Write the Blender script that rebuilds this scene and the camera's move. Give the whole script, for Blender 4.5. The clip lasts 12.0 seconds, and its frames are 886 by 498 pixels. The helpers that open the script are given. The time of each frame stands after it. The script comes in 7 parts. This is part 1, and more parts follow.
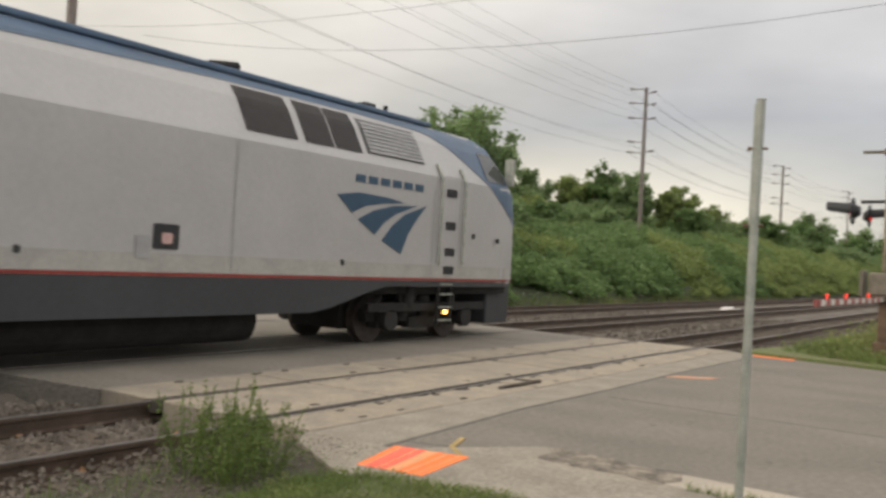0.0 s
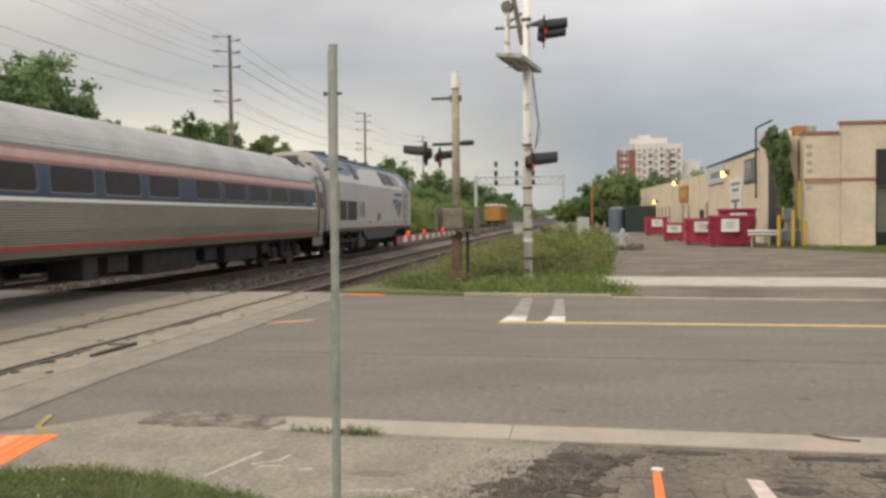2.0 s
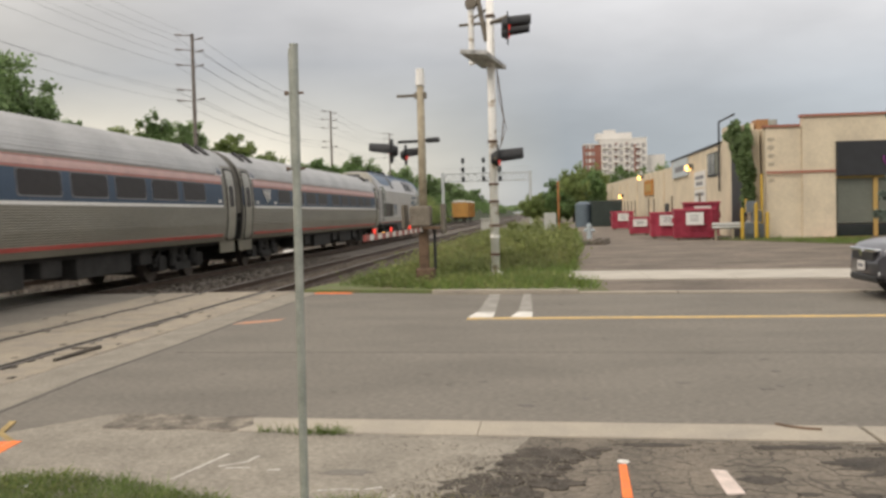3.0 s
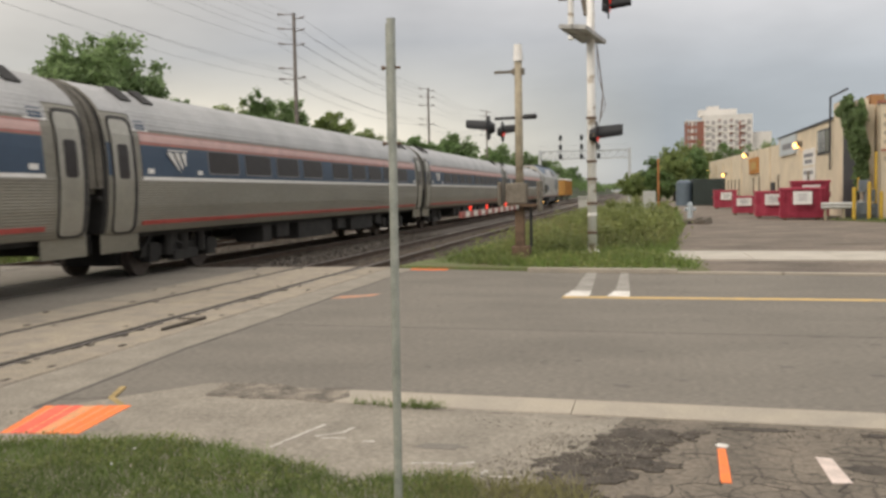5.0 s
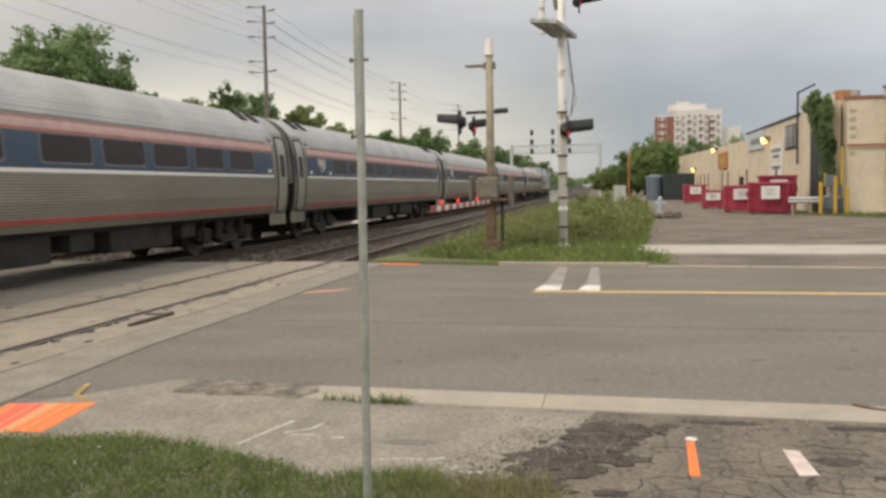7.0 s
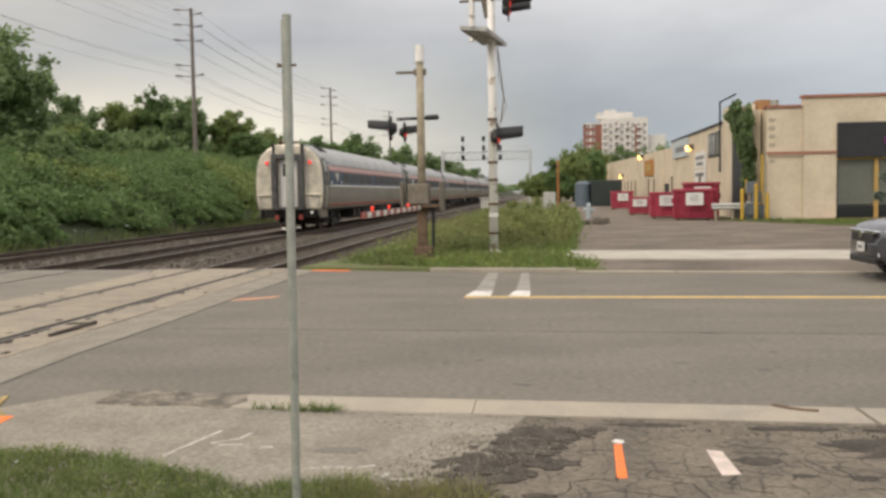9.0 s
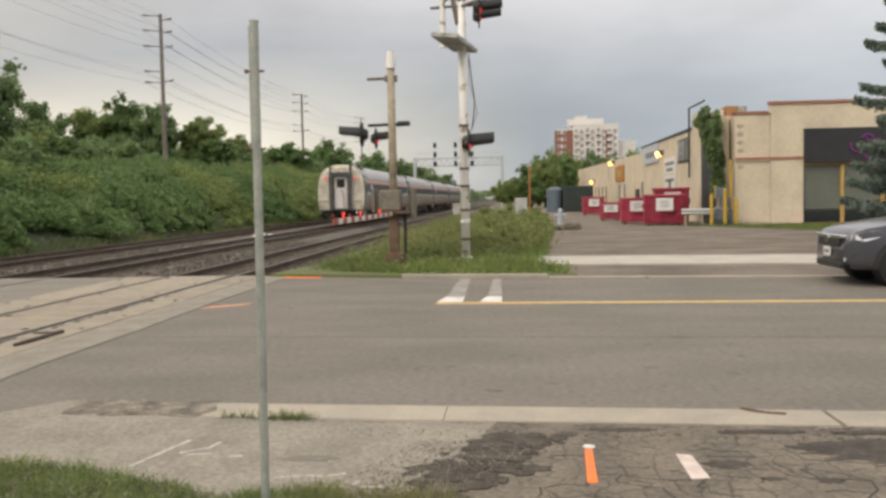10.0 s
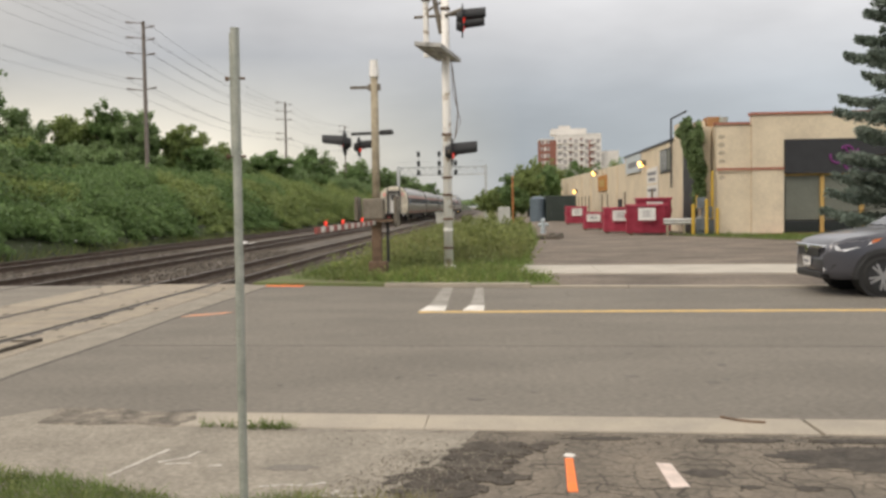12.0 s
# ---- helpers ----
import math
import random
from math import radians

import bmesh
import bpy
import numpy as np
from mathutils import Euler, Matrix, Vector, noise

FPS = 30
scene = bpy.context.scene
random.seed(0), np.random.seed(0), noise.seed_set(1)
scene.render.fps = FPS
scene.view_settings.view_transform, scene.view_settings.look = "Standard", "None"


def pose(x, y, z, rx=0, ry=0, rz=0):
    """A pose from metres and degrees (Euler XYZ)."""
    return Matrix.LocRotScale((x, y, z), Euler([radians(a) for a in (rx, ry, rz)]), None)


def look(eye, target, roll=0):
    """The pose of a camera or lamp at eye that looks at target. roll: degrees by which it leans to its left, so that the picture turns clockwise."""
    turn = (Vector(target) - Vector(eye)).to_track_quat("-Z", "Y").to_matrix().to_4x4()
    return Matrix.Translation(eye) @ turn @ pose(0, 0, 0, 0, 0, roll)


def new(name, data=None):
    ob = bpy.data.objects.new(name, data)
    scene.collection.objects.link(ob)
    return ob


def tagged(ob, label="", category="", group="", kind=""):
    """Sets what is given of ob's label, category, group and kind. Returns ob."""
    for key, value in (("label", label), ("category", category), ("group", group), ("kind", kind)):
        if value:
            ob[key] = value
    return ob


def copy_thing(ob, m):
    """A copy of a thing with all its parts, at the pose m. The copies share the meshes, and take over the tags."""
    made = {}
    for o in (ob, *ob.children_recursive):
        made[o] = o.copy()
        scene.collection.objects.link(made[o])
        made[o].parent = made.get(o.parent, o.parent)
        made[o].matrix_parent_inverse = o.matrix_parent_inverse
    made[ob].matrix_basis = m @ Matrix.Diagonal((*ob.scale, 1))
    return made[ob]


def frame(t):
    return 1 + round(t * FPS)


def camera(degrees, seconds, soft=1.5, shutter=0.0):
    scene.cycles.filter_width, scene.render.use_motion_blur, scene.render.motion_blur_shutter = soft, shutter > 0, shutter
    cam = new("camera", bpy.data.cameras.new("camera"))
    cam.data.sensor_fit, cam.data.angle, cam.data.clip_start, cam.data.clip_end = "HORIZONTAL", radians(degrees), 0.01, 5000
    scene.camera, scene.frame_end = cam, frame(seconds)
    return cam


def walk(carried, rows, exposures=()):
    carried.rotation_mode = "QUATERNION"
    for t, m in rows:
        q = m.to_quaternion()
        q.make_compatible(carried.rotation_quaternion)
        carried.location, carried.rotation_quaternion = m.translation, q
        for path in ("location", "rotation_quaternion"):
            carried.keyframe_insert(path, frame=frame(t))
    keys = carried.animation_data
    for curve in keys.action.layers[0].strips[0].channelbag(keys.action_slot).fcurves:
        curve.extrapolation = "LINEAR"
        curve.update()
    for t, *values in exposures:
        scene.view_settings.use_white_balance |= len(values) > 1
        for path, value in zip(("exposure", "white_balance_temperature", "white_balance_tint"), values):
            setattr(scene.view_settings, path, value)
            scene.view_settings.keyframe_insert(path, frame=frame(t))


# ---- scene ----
cam = camera(52.60, 12.0, soft=3.0, shutter=0.15)
PATH = [
    (0.0, pose(-0.030, -0.108, 1.654, 90.628, -3.151, 33.765)),
    (0.5, pose(0.036, -0.037, 1.648, 91.162, -1.579, 21.654)),
    (1.0, pose(0.017, -0.036, 1.649, 90.370, -0.665, 13.285)),
    (1.5, pose(-0.009, -0.037, 1.644, 89.097, -0.221, 9.741)),
    (2.0, pose(-0.008, -0.026, 1.646, 88.017, 0.603, 8.396)),
    (2.5, pose(0.006, -0.039, 1.651, 88.084, 1.451, 7.309)),
    (3.0, pose(0.015, -0.034, 1.651, 87.787, 1.406, 6.338)),
    (3.5, pose(0.028, -0.033, 1.647, 87.448, 1.412, 7.995)),
    (5.3, pose(0.014, 0.006, 1.639, 86.241, 1.067, 12.620)),
    (5.5, pose(0.019, 0.015, 1.640, 86.058, 1.160, 11.895)),
    (6.0, pose(0.018, 0.029, 1.641, 85.783, 1.339, 11.004)),
    (6.5, pose(0.018, 0.034, 1.637, 86.004, 1.081, 11.213)),
    (8.5, pose(0.034, 0.033, 1.637, 86.168, 0.986, 7.035)),
    (9.0, pose(0.031, 0.037, 1.638, 86.420, 0.943, 6.320)),
    (9.5, pose(0.033, 0.040, 1.638, 86.829, 0.877, 5.538)),
    (10.0, pose(0.046, 0.045, 1.638, 86.782, 1.112, 4.555)),
    (10.5, pose(0.047, 0.057, 1.634, 86.628, 1.521, 3.910)),
    (11.0, pose(0.050, 0.062, 1.638, 87.264, 1.387, 3.434)),
    (11.5, pose(0.048, 0.057, 1.636, 87.540, 0.866, 3.363)),
    (12.0, pose(0.060, 0.047, 1.635, 87.334, 0.881, 3.505)),
]
walk(cam, PATH, [(0.0, 0.38, 6650, 10), (0.5, 0.10, 6650, 10), (1.0, 0.08, 6650, 10), (1.5, 0.30, 6650, 10), (2.5, 0.35, 6650, 10), (6.0, 0.36, 6650, 10), (12.0, 0.38, 6650, 10)])

# ---- light ----
SUN_EL, SUN_AZ = 38.0, 222.0
world = bpy.data.worlds.new("overcast_evening")
scene.world = world
world.use_nodes = True


def sky_nodes():
    nt = world.node_tree
    n, l = nt.nodes, nt.links
    n.clear()
    out = n.new("ShaderNodeOutputWorld")
    bg = n.new("ShaderNodeBackground")
    tc = n.new("ShaderNodeTexCoord")
    sep = n.new("ShaderNodeSeparateXYZ")
    l.new(tc.outputs["Generated"], sep.inputs[0])
    ramp = n.new("ShaderNodeValToRGB")
    l.new(sep.outputs["Z"], ramp.inputs[0])
    el = ramp.color_ramp.elements
    el[0].position, el[0].color = 0.0, (0.265, 0.292, 0.325, 1)
    el[1].position, el[1].color = 1.0, (0.92, 0.88, 0.83, 1)
    for p, c in ((0.06, (0.28, 0.308, 0.34, 1)), (0.12, (0.335, 0.357, 0.385, 1)), (0.19, (0.47, 0.472, 0.485, 1)), (0.3, (0.61, 0.602, 0.605, 1)), (0.5, (0.76, 0.745, 0.73, 1))):
        e = el.new(p)
        e.color = c
    # a break in the cloud low over the embankment, warm
    dot = n.new("ShaderNodeVectorMath")
    dot.operation = "DOT_PRODUCT"
    dot.inputs[1].default_value = (-0.64, 0.768, 0.02)
    l.new(tc.outputs["Generated"], dot.inputs[0])
    warm = n.new("ShaderNodeMapRange")
    warm.inputs["From Min"].default_value, warm.inputs["From Max"].default_value = 0.75, 0.98
    l.new(dot.outputs["Value"], warm.inputs["Value"])
    low = n.new("ShaderNodeMapRange")
    low.inputs["From Min"].default_value, low.inputs["From Max"].default_value = 0.165, 0.06
    l.new(sep.outputs["Z"], low.inputs["Value"])
    mul = n.new("ShaderNodeMath")
    mul.operation = "MULTIPLY"
    l.new(warm.outputs[0], mul.inputs[0])
    l.new(low.outputs[0], mul.inputs[1])
    # the same break, higher and further round
    dot2 = n.new("ShaderNodeVectorMath")
    dot2.operation = "DOT_PRODUCT"
    dot2.inputs[1].default_value = (-0.93, 0.30, 0.22)
    l.new(tc.outputs["Generated"], dot2.inputs[0])
    side = n.new("ShaderNodeMapRange")
    side.inputs["From Min"].default_value, side.inputs["From Max"].default_value = 0.62, 0.98
    side.inputs["To Max"].default_value = 0.5
    l.new(dot2.outputs["Value"], side.inputs["Value"])
    both = n.new("ShaderNodeMath")
    both.operation = "MAXIMUM"
    l.new(mul.outputs[0], both.inputs[0])
    l.new(side.outputs[0], both.inputs[1])
    mixw = n.new("ShaderNodeMix")
    mixw.data_type = "RGBA"
    l.new(both.outputs[0], mixw.inputs["Factor"])
    l.new(ramp.outputs["Color"], mixw.inputs["A"])
    mixw.inputs["B"].default_value = (0.90, 0.82, 0.665, 1)
    # soft cloud banks
    mp = n.new("ShaderNodeMapping")
    mp.inputs["Scale"].default_value = (1.6, 1.6, 4.6)
    l.new(tc.outputs["Generated"], mp.inputs["Vector"])
    noi = n.new("ShaderNodeTexNoise")
    noi.inputs["Scale"].default_value, noi.inputs["Detail"].default_value = 1.6, 6.0
    noi.inputs["Roughness"].default_value = 0.52
    l.new(mp.outputs[0], noi.inputs["Vector"])
    cl = n.new("ShaderNodeMapRange")
    cl.inputs["From Min"].default_value, cl.inputs["From Max"].default_value = 0.3, 0.7
    cl.inputs["To Min"].default_value, cl.inputs["To Max"].default_value = 0.82, 1.17
    l.new(noi.outputs["Fac"], cl.inputs["Value"])
    # the cloud is thinner over the street than over the tracks
    thin = n.new("ShaderNodeMapRange")
    thin.inputs["From Min"].default_value, thin.inputs["From Max"].default_value = -0.25, 0.40
    thin.inputs["To Min"].default_value, thin.inputs["To Max"].default_value = 0.88, 1.20
    l.new(sep.outputs["X"], thin.inputs["Value"])
    prod = n.new("ShaderNodeMath")
    prod.operation = "MULTIPLY"
    l.new(cl.outputs[0], prod.inputs[0])
    l.new(thin.outputs[0], prod.inputs[1])
    sc = n.new("ShaderNodeVectorMath")
    sc.operation = "SCALE"
    l.new(mixw.outputs["Result"], sc.inputs[0])
    l.new(prod.outputs[0], sc.inputs["Scale"])
    sky = n.new("ShaderNodeTexSky")
    sky.sky_type = "NISHITA"
    sky.sun_disc = False
    sky.sun_elevation, sky.sun_rotation = radians(SUN_EL), radians(SUN_AZ)
    dim = n.new("ShaderNodeVectorMath")
    dim.operation = "SCALE"
    dim.inputs["Scale"].default_value = 0.006
    l.new(sky.outputs[0], dim.inputs[0])
    add = n.new("ShaderNodeVectorMath")
    add.operation = "ADD"
    l.new(sc.outputs[0], add.inputs[0])
    l.new(dim.outputs[0], add.inputs[1])
    l.new(add.outputs[0], bg.inputs["Color"])
    bg.inputs["Strength"].default_value = 1.0
    l.new(bg.outputs[0], out.inputs[0])


sky_nodes()
sun = new("sun", bpy.data.lights.new("sun", "SUN"))
sun.data.energy, sun.data.angle, sun.data.color = 1.2, radians(25), (1.0, 0.90, 0.76)
sun.matrix_world = look((math.sin(radians(SUN_AZ)) * 50, math.cos(radians(SUN_AZ)) * 50, 45), (0, 0, 0))

# ---- materials ----
MATS = {}


def mat(name, color, rough=0.7, metal=0.0, vary=0.18, scale=6.0, fine=60.0, bump=0.15, emit=None, spec=0.5, coat=0.0, alt=None, stretch=None):
    """A surface with two scales of colour variation and a fine relief. alt: a second colour (stain) in large patches."""
    if name in MATS:
        return MATS[name]
    m = bpy.data.materials.new(name)
    m.use_nodes = True
    nt = m.node_tree
    n, l = nt.nodes, nt.links
    b = n["Principled BSDF"]
    b.inputs["Roughness"].default_value, b.inputs["Metallic"].default_value = rough, metal
    b.inputs["Specular IOR Level"].default_value = spec
    b.inputs["Coat Weight"].default_value = coat
    tc = n.new("ShaderNodeTexCoord")
    vec = tc.outputs["Object"]
    if stretch:
        mp = n.new("ShaderNodeMapping")
        mp.inputs["Scale"].default_value = stretch
        l.new(vec, mp.inputs["Vector"])
        vec = mp.outputs[0]
    big, small = n.new("ShaderNodeTexNoise"), n.new("ShaderNodeTexNoise")
    for t, s, d in ((big, scale, 5.0), (small, fine, 3.0)):
        t.inputs["Scale"].default_value, t.inputs["Detail"].default_value = s, d
        l.new(vec, t.inputs["Vector"])
    ramp = n.new("ShaderNodeValToRGB")
    e = ramp.color_ramp.elements
    second = alt or tuple(c * (1 - 1.6 * vary) for c in color)
    e[0].position, e[0].color = 0.33, (*second, 1)
    e[1].position, e[1].color = 0.62, (*color, 1)
    l.new(big.outputs["Fac"], ramp.inputs[0])
    fm = n.new("ShaderNodeMapRange")
    fm.inputs["From Min"].default_value, fm.inputs["From Max"].default_value = 0.25, 0.75
    fm.inputs["To Min"].default_value, fm.inputs["To Max"].default_value = 1 - vary, 1 + vary
    l.new(small.outputs["Fac"], fm.inputs["Value"])
    oi = n.new("ShaderNodeObjectInfo")
    om = n.new("ShaderNodeMapRange")
    om.inputs["To Min"].default_value, om.inputs["To Max"].default_value = 1 - 0.35 * vary, 1 + 0.35 * vary
    l.new(oi.outputs["Random"], om.inputs["Value"])
    mm = n.new("ShaderNodeMath")
    mm.operation = "MULTIPLY"
    l.new(fm.outputs[0], mm.inputs[0])
    l.new(om.outputs[0], mm.inputs[1])
    sc = n.new("ShaderNodeVectorMath")
    sc.operation = "SCALE"
    l.new(ramp.outputs["Color"], sc.inputs[0])
    l.new(mm.outputs[0], sc.inputs["Scale"])
    l.new(sc.outputs[0], b.inputs["Base Color"])
    if bump:
        bp = n.new("ShaderNodeBump")
        bp.inputs["Strength"].default_value, bp.inputs["Distance"].default_value = bump, 0.02
        l.new(small.outputs["Fac"], bp.inputs["Height"])
        l.new(bp.outputs[0], b.inputs["Normal"])
    if emit:
        b.inputs["Emission Color"].default_value = (*emit[:3], 1)
        b.inputs["Emission Strength"].default_value = emit[3]
    MATS[name] = m
    return m


def leaf_mat(name, color, dark):
    m = mat(name, color, 0.6, vary=0.22, scale=0.35, fine=4.0, bump=0, alt=dark)
    nt = m.node_tree
    geo = nt.nodes.new("ShaderNodeNewGeometry")
    hs = nt.nodes.new("ShaderNodeHueSaturation")
    mr = nt.nodes.new("ShaderNodeMapRange")
    mr.inputs["To Min"].default_value, mr.inputs["To Max"].default_value = 0.7, 1.3
    nt.links.new(geo.outputs["Random Per Island"], mr.inputs["Value"])
    nt.links.new(mr.outputs[0], hs.inputs["Value"])
    b = nt.nodes["Principled BSDF"]
    src = b.inputs["Base Color"].links[0].from_socket
    nt.links.new(src, hs.inputs["Color"])
    nt.links.new(hs.outputs[0], b.inputs["Base Color"])
    tr = nt.nodes.new("ShaderNodeBsdfTranslucent")
    mx = nt.nodes.new("ShaderNodeMixShader")
    mx.inputs[0].default_value = 0.5
    nt.links.new(hs.outputs[0], tr.inputs["Color"])
    nt.links.new(b.outputs[0], mx.inputs[1])
    nt.links.new(tr.outputs[0], mx.inputs[2])
    nt.links.new(mx.outputs[0], nt.nodes["Material Output"].inputs["Surface"])
    return m


ASPHALT = mat("worn_asphalt", (0.216, 0.194, 0.164), 0.9, vary=0.3, scale=0.9, fine=30, bump=0.5, alt=(0.176, 0.158, 0.134), stretch=(0.5, 1, 1))
APRON = mat("pale_asphalt", (0.275, 0.245, 0.202), 0.9, vary=0.3, scale=2.2, fine=32, bump=0.7, alt=(0.212, 0.19, 0.157))
CRACKED = mat("cracked_asphalt", (0.195, 0.164, 0.13), 0.92, vary=0.34, scale=2.6, fine=30, bump=0.8, alt=(0.125, 0.107, 0.086))


def craze(m, size, width):
    """A net of fine cracks, wider in patches, in the colour and the relief of a surface."""
    nt = m.node_tree
    n, l = nt.nodes, nt.links
    b = n["Principled BSDF"]
    tc = n.new("ShaderNodeTexCoord")
    wob = n.new("ShaderNodeTexNoise")
    wob.inputs["Scale"].default_value, wob.inputs["Detail"].default_value = 5.0, 4.0
    l.new(tc.outputs["Object"], wob.inputs["Vector"])
    off = n.new("ShaderNodeVectorMath")
    off.operation = "MULTIPLY_ADD"
    off.inputs[1].default_value = (0.22, 0.22, 0.0)
    l.new(wob.outputs["Color"], off.inputs[0])
    l.new(tc.outputs["Object"], off.inputs[2])
    vor = n.new("ShaderNodeTexVoronoi")
    vor.feature = "DISTANCE_TO_EDGE"
    vor.voronoi_dimensions = "2D"
    vor.inputs["Scale"].default_value = 1 / size
    l.new(off.outputs[0], vor.inputs["Vector"])
    wide = n.new("ShaderNodeTexNoise")
    wide.inputs["Scale"].default_value, wide.inputs["Detail"].default_value = 1.7, 3.0
    l.new(tc.outputs["Object"], wide.inputs["Vector"])
    wr = n.new("ShaderNodeMapRange")
    wr.inputs["From Min"].default_value, wr.inputs["From Max"].default_value = 0.36, 0.66
    wr.inputs["To Min"].default_value, wr.inputs["To Max"].default_value = 0.008, width
    l.new(wide.outputs["Fac"], wr.inputs["Value"])
    dv = n.new("ShaderNodeMath")
    dv.operation = "DIVIDE"
    dv.use_clamp = True
    l.new(vor.outputs["Distance"], dv.inputs[0])
    l.new(wr.outputs[0], dv.inputs[1])
    mx = n.new("ShaderNodeMix")
    mx.data_type = "RGBA"
    mx.inputs["A"].default_value = (0.062, 0.052, 0.042, 1)
    l.new(dv.outputs[0], mx.inputs["Factor"])
    l.new(b.inputs["Base Color"].links[0].from_socket, mx.inputs["B"])
    l.new(mx.outputs["Result"], b.inputs["Base Color"])


craze(CRACKED, 0.17, 0.10)
TAR = mat("dark_patch", (0.06, 0.05, 0.04), 0.95, vary=0.5, scale=9, fine=45, bump=0.8, alt=(0.10, 0.084, 0.068))
PANEL = mat("crossing_concrete", (0.345, 0.295, 0.225), 0.9, vary=0.22, scale=2.5, fine=35, bump=0.4, alt=(0.27, 0.235, 0.195))
KERB = mat("kerb_concrete", (0.40, 0.352, 0.284), 0.9, vary=0.12, scale=2.0, fine=45, bump=0.3, alt=(0.33, 0.295, 0.245))
WALK = mat("sidewalk_concrete", (0.50, 0.46, 0.40), 0.9, vary=0.1, scale=1.2, fine=30, bump=0.2)
LOT = mat("gravel_lot", (0.225, 0.185, 0.15), 0.95, vary=0.34, scale=0.8, fine=14, bump=0.8, alt=(0.12, 0.098, 0.08), stretch=(0.6, 1, 1))
BALLAST = mat("ballast", (0.17, 0.145, 0.12), 0.95, vary=0.45, scale=1.2, fine=22, bump=1.0, alt=(0.105, 0.09, 0.077))
STONE = mat("ballast_stone", (0.17, 0.145, 0.12), 0.9, vary=0.35, scale=4, fine=20, bump=0.5)
DIRT = mat("dry_soil", (0.17, 0.14, 0.10), 0.95, vary=0.3, scale=0.8, fine=20, bump=0.6, alt=(0.12, 0.13, 0.07))
DARKSOIL = mat("dark_trackside_soil", (0.075, 0.062, 0.046), 0.95, vary=0.35, scale=2.0, fine=24, bump=0.9, alt=(0.055, 0.058, 0.032))
TURF = mat("turf", (0.12, 0.155, 0.05), 0.9, vary=0.35, scale=1.1, fine=30, bump=0.7, alt=(0.13, 0.12, 0.06))
RAIL = mat("rail_steel", (0.12, 0.085, 0.065), 0.6, 0.5, vary=0.25, scale=3, fine=40, bump=0.2)
RAILTOP = mat("rail_head", (0.24, 0.22, 0.205), 0.45, 0.7, vary=0.1, scale=3, fine=40, bump=0.05)
TIMBER = mat("tie_timber", (0.13, 0.10, 0.075), 0.9, vary=0.3, scale=3, fine=30, bump=0.5)
YELLOW = mat("road_yellow", (0.62, 0.42, 0.16), 0.85, vary=0.25, scale=4, fine=30, bump=0.2, alt=(0.46, 0.34, 0.17))
WHITE = mat("road_white", (0.78, 0.75, 0.70), 0.85, vary=0.15, scale=4, fine=30, bump=0.2, alt=(0.55, 0.52, 0.48))
ORANGE = mat("spray_orange", (0.95, 0.22, 0.05), 0.8, vary=0.12, scale=8, fine=40, bump=0.15, alt=(0.80, 0.21, 0.07))
PINKORANGE = mat("spray_red_orange", (0.95, 0.16, 0.10), 0.8, vary=0.12, scale=8, fine=40, bump=0.15)
GALV = mat("galvanised_steel", (0.42, 0.43, 0.38), 0.55, 0.35, vary=0.14, scale=9, fine=70, bump=0.1, alt=(0.30, 0.32, 0.28))
MASTPAINT = mat("peeling_white_paint", (0.86, 0.84, 0.80), 0.6, vary=0.12, scale=4, fine=30, bump=0.2, alt=(0.42, 0.35, 0.27))
_r = MASTPAINT.node_tree.nodes["Color Ramp"].color_ramp.elements
_r[0].position, _r[1].position = 0.37, 0.43
OLDWOOD = mat("weathered_beige_post", (0.42, 0.36, 0.26), 0.8, vary=0.2, scale=6, fine=40, bump=0.3)
RUST = mat("rusty_iron", (0.20, 0.13, 0.085), 0.8, 0.2, vary=0.3, scale=6, fine=40, bump=0.3)
BLACK = mat("black_paint", (0.02, 0.021, 0.024), 0.55, vary=0.2, scale=6, fine=40, bump=0.05)
CABINET = mat("aged_grey_cabinet", (0.22, 0.19, 0.15), 0.7, 0.1, vary=0.25, scale=5, fine=30, bump=0.2)
REDLENS = mat("red_lens", (0.45, 0.02, 0.02), 0.2, vary=0.1, bump=0, emit=(1.0, 0.05, 0.03, 0.3))
REDLAMP = mat("red_lamp", (0.6, 0.03, 0.02), 0.3, vary=0.1, bump=0, emit=(1.0, 0.07, 0.04, 0.6))
STRIPE_R = mat("reflective_red", (0.30, 0.075, 0.065), 0.5, vary=0.1, bump=0)
STRIPE_W = mat("reflective_white", (0.66, 0.64, 0.60), 0.5, vary=0.08, bump=0)
GREYPOLE = mat("weathered_pole_wood", (0.24, 0.205, 0.185), 0.9, vary=0.2, scale=3, fine=30, bump=0.3)
WIRE = mat("cable_black", (0.16, 0.16, 0.17), 0.6, vary=0.05, bump=0)
STUCCO = mat("beige_stucco", (0.74, 0.635, 0.485), 0.9, vary=0.08, scale=0.8, fine=9, bump=0.35, alt=(0.63, 0.54, 0.415))
PLINTH = mat("red_brick", (0.33, 0.14, 0.09), 0.85, vary=0.2, scale=2, fine=14, bump=0.3)
TRIMRED = mat("faded_red_trim", (0.42, 0.17, 0.12), 0.7, vary=0.12, scale=3, fine=20, bump=0.1)
FASCIA = mat("charcoal_fascia", (0.035, 0.036, 0.042), 0.6, vary=0.15, scale=1.5, fine=20, bump=0.05)
GLASSDARK = mat("dark_window_glass", (0.03, 0.035, 0.04), 0.08, vary=0.1, bump=0, spec=0.6)
BLIND = mat("grey_green_blind", (0.16, 0.17, 0.145), 0.5, vary=0.1, scale=1, fine=10, bump=0.05)
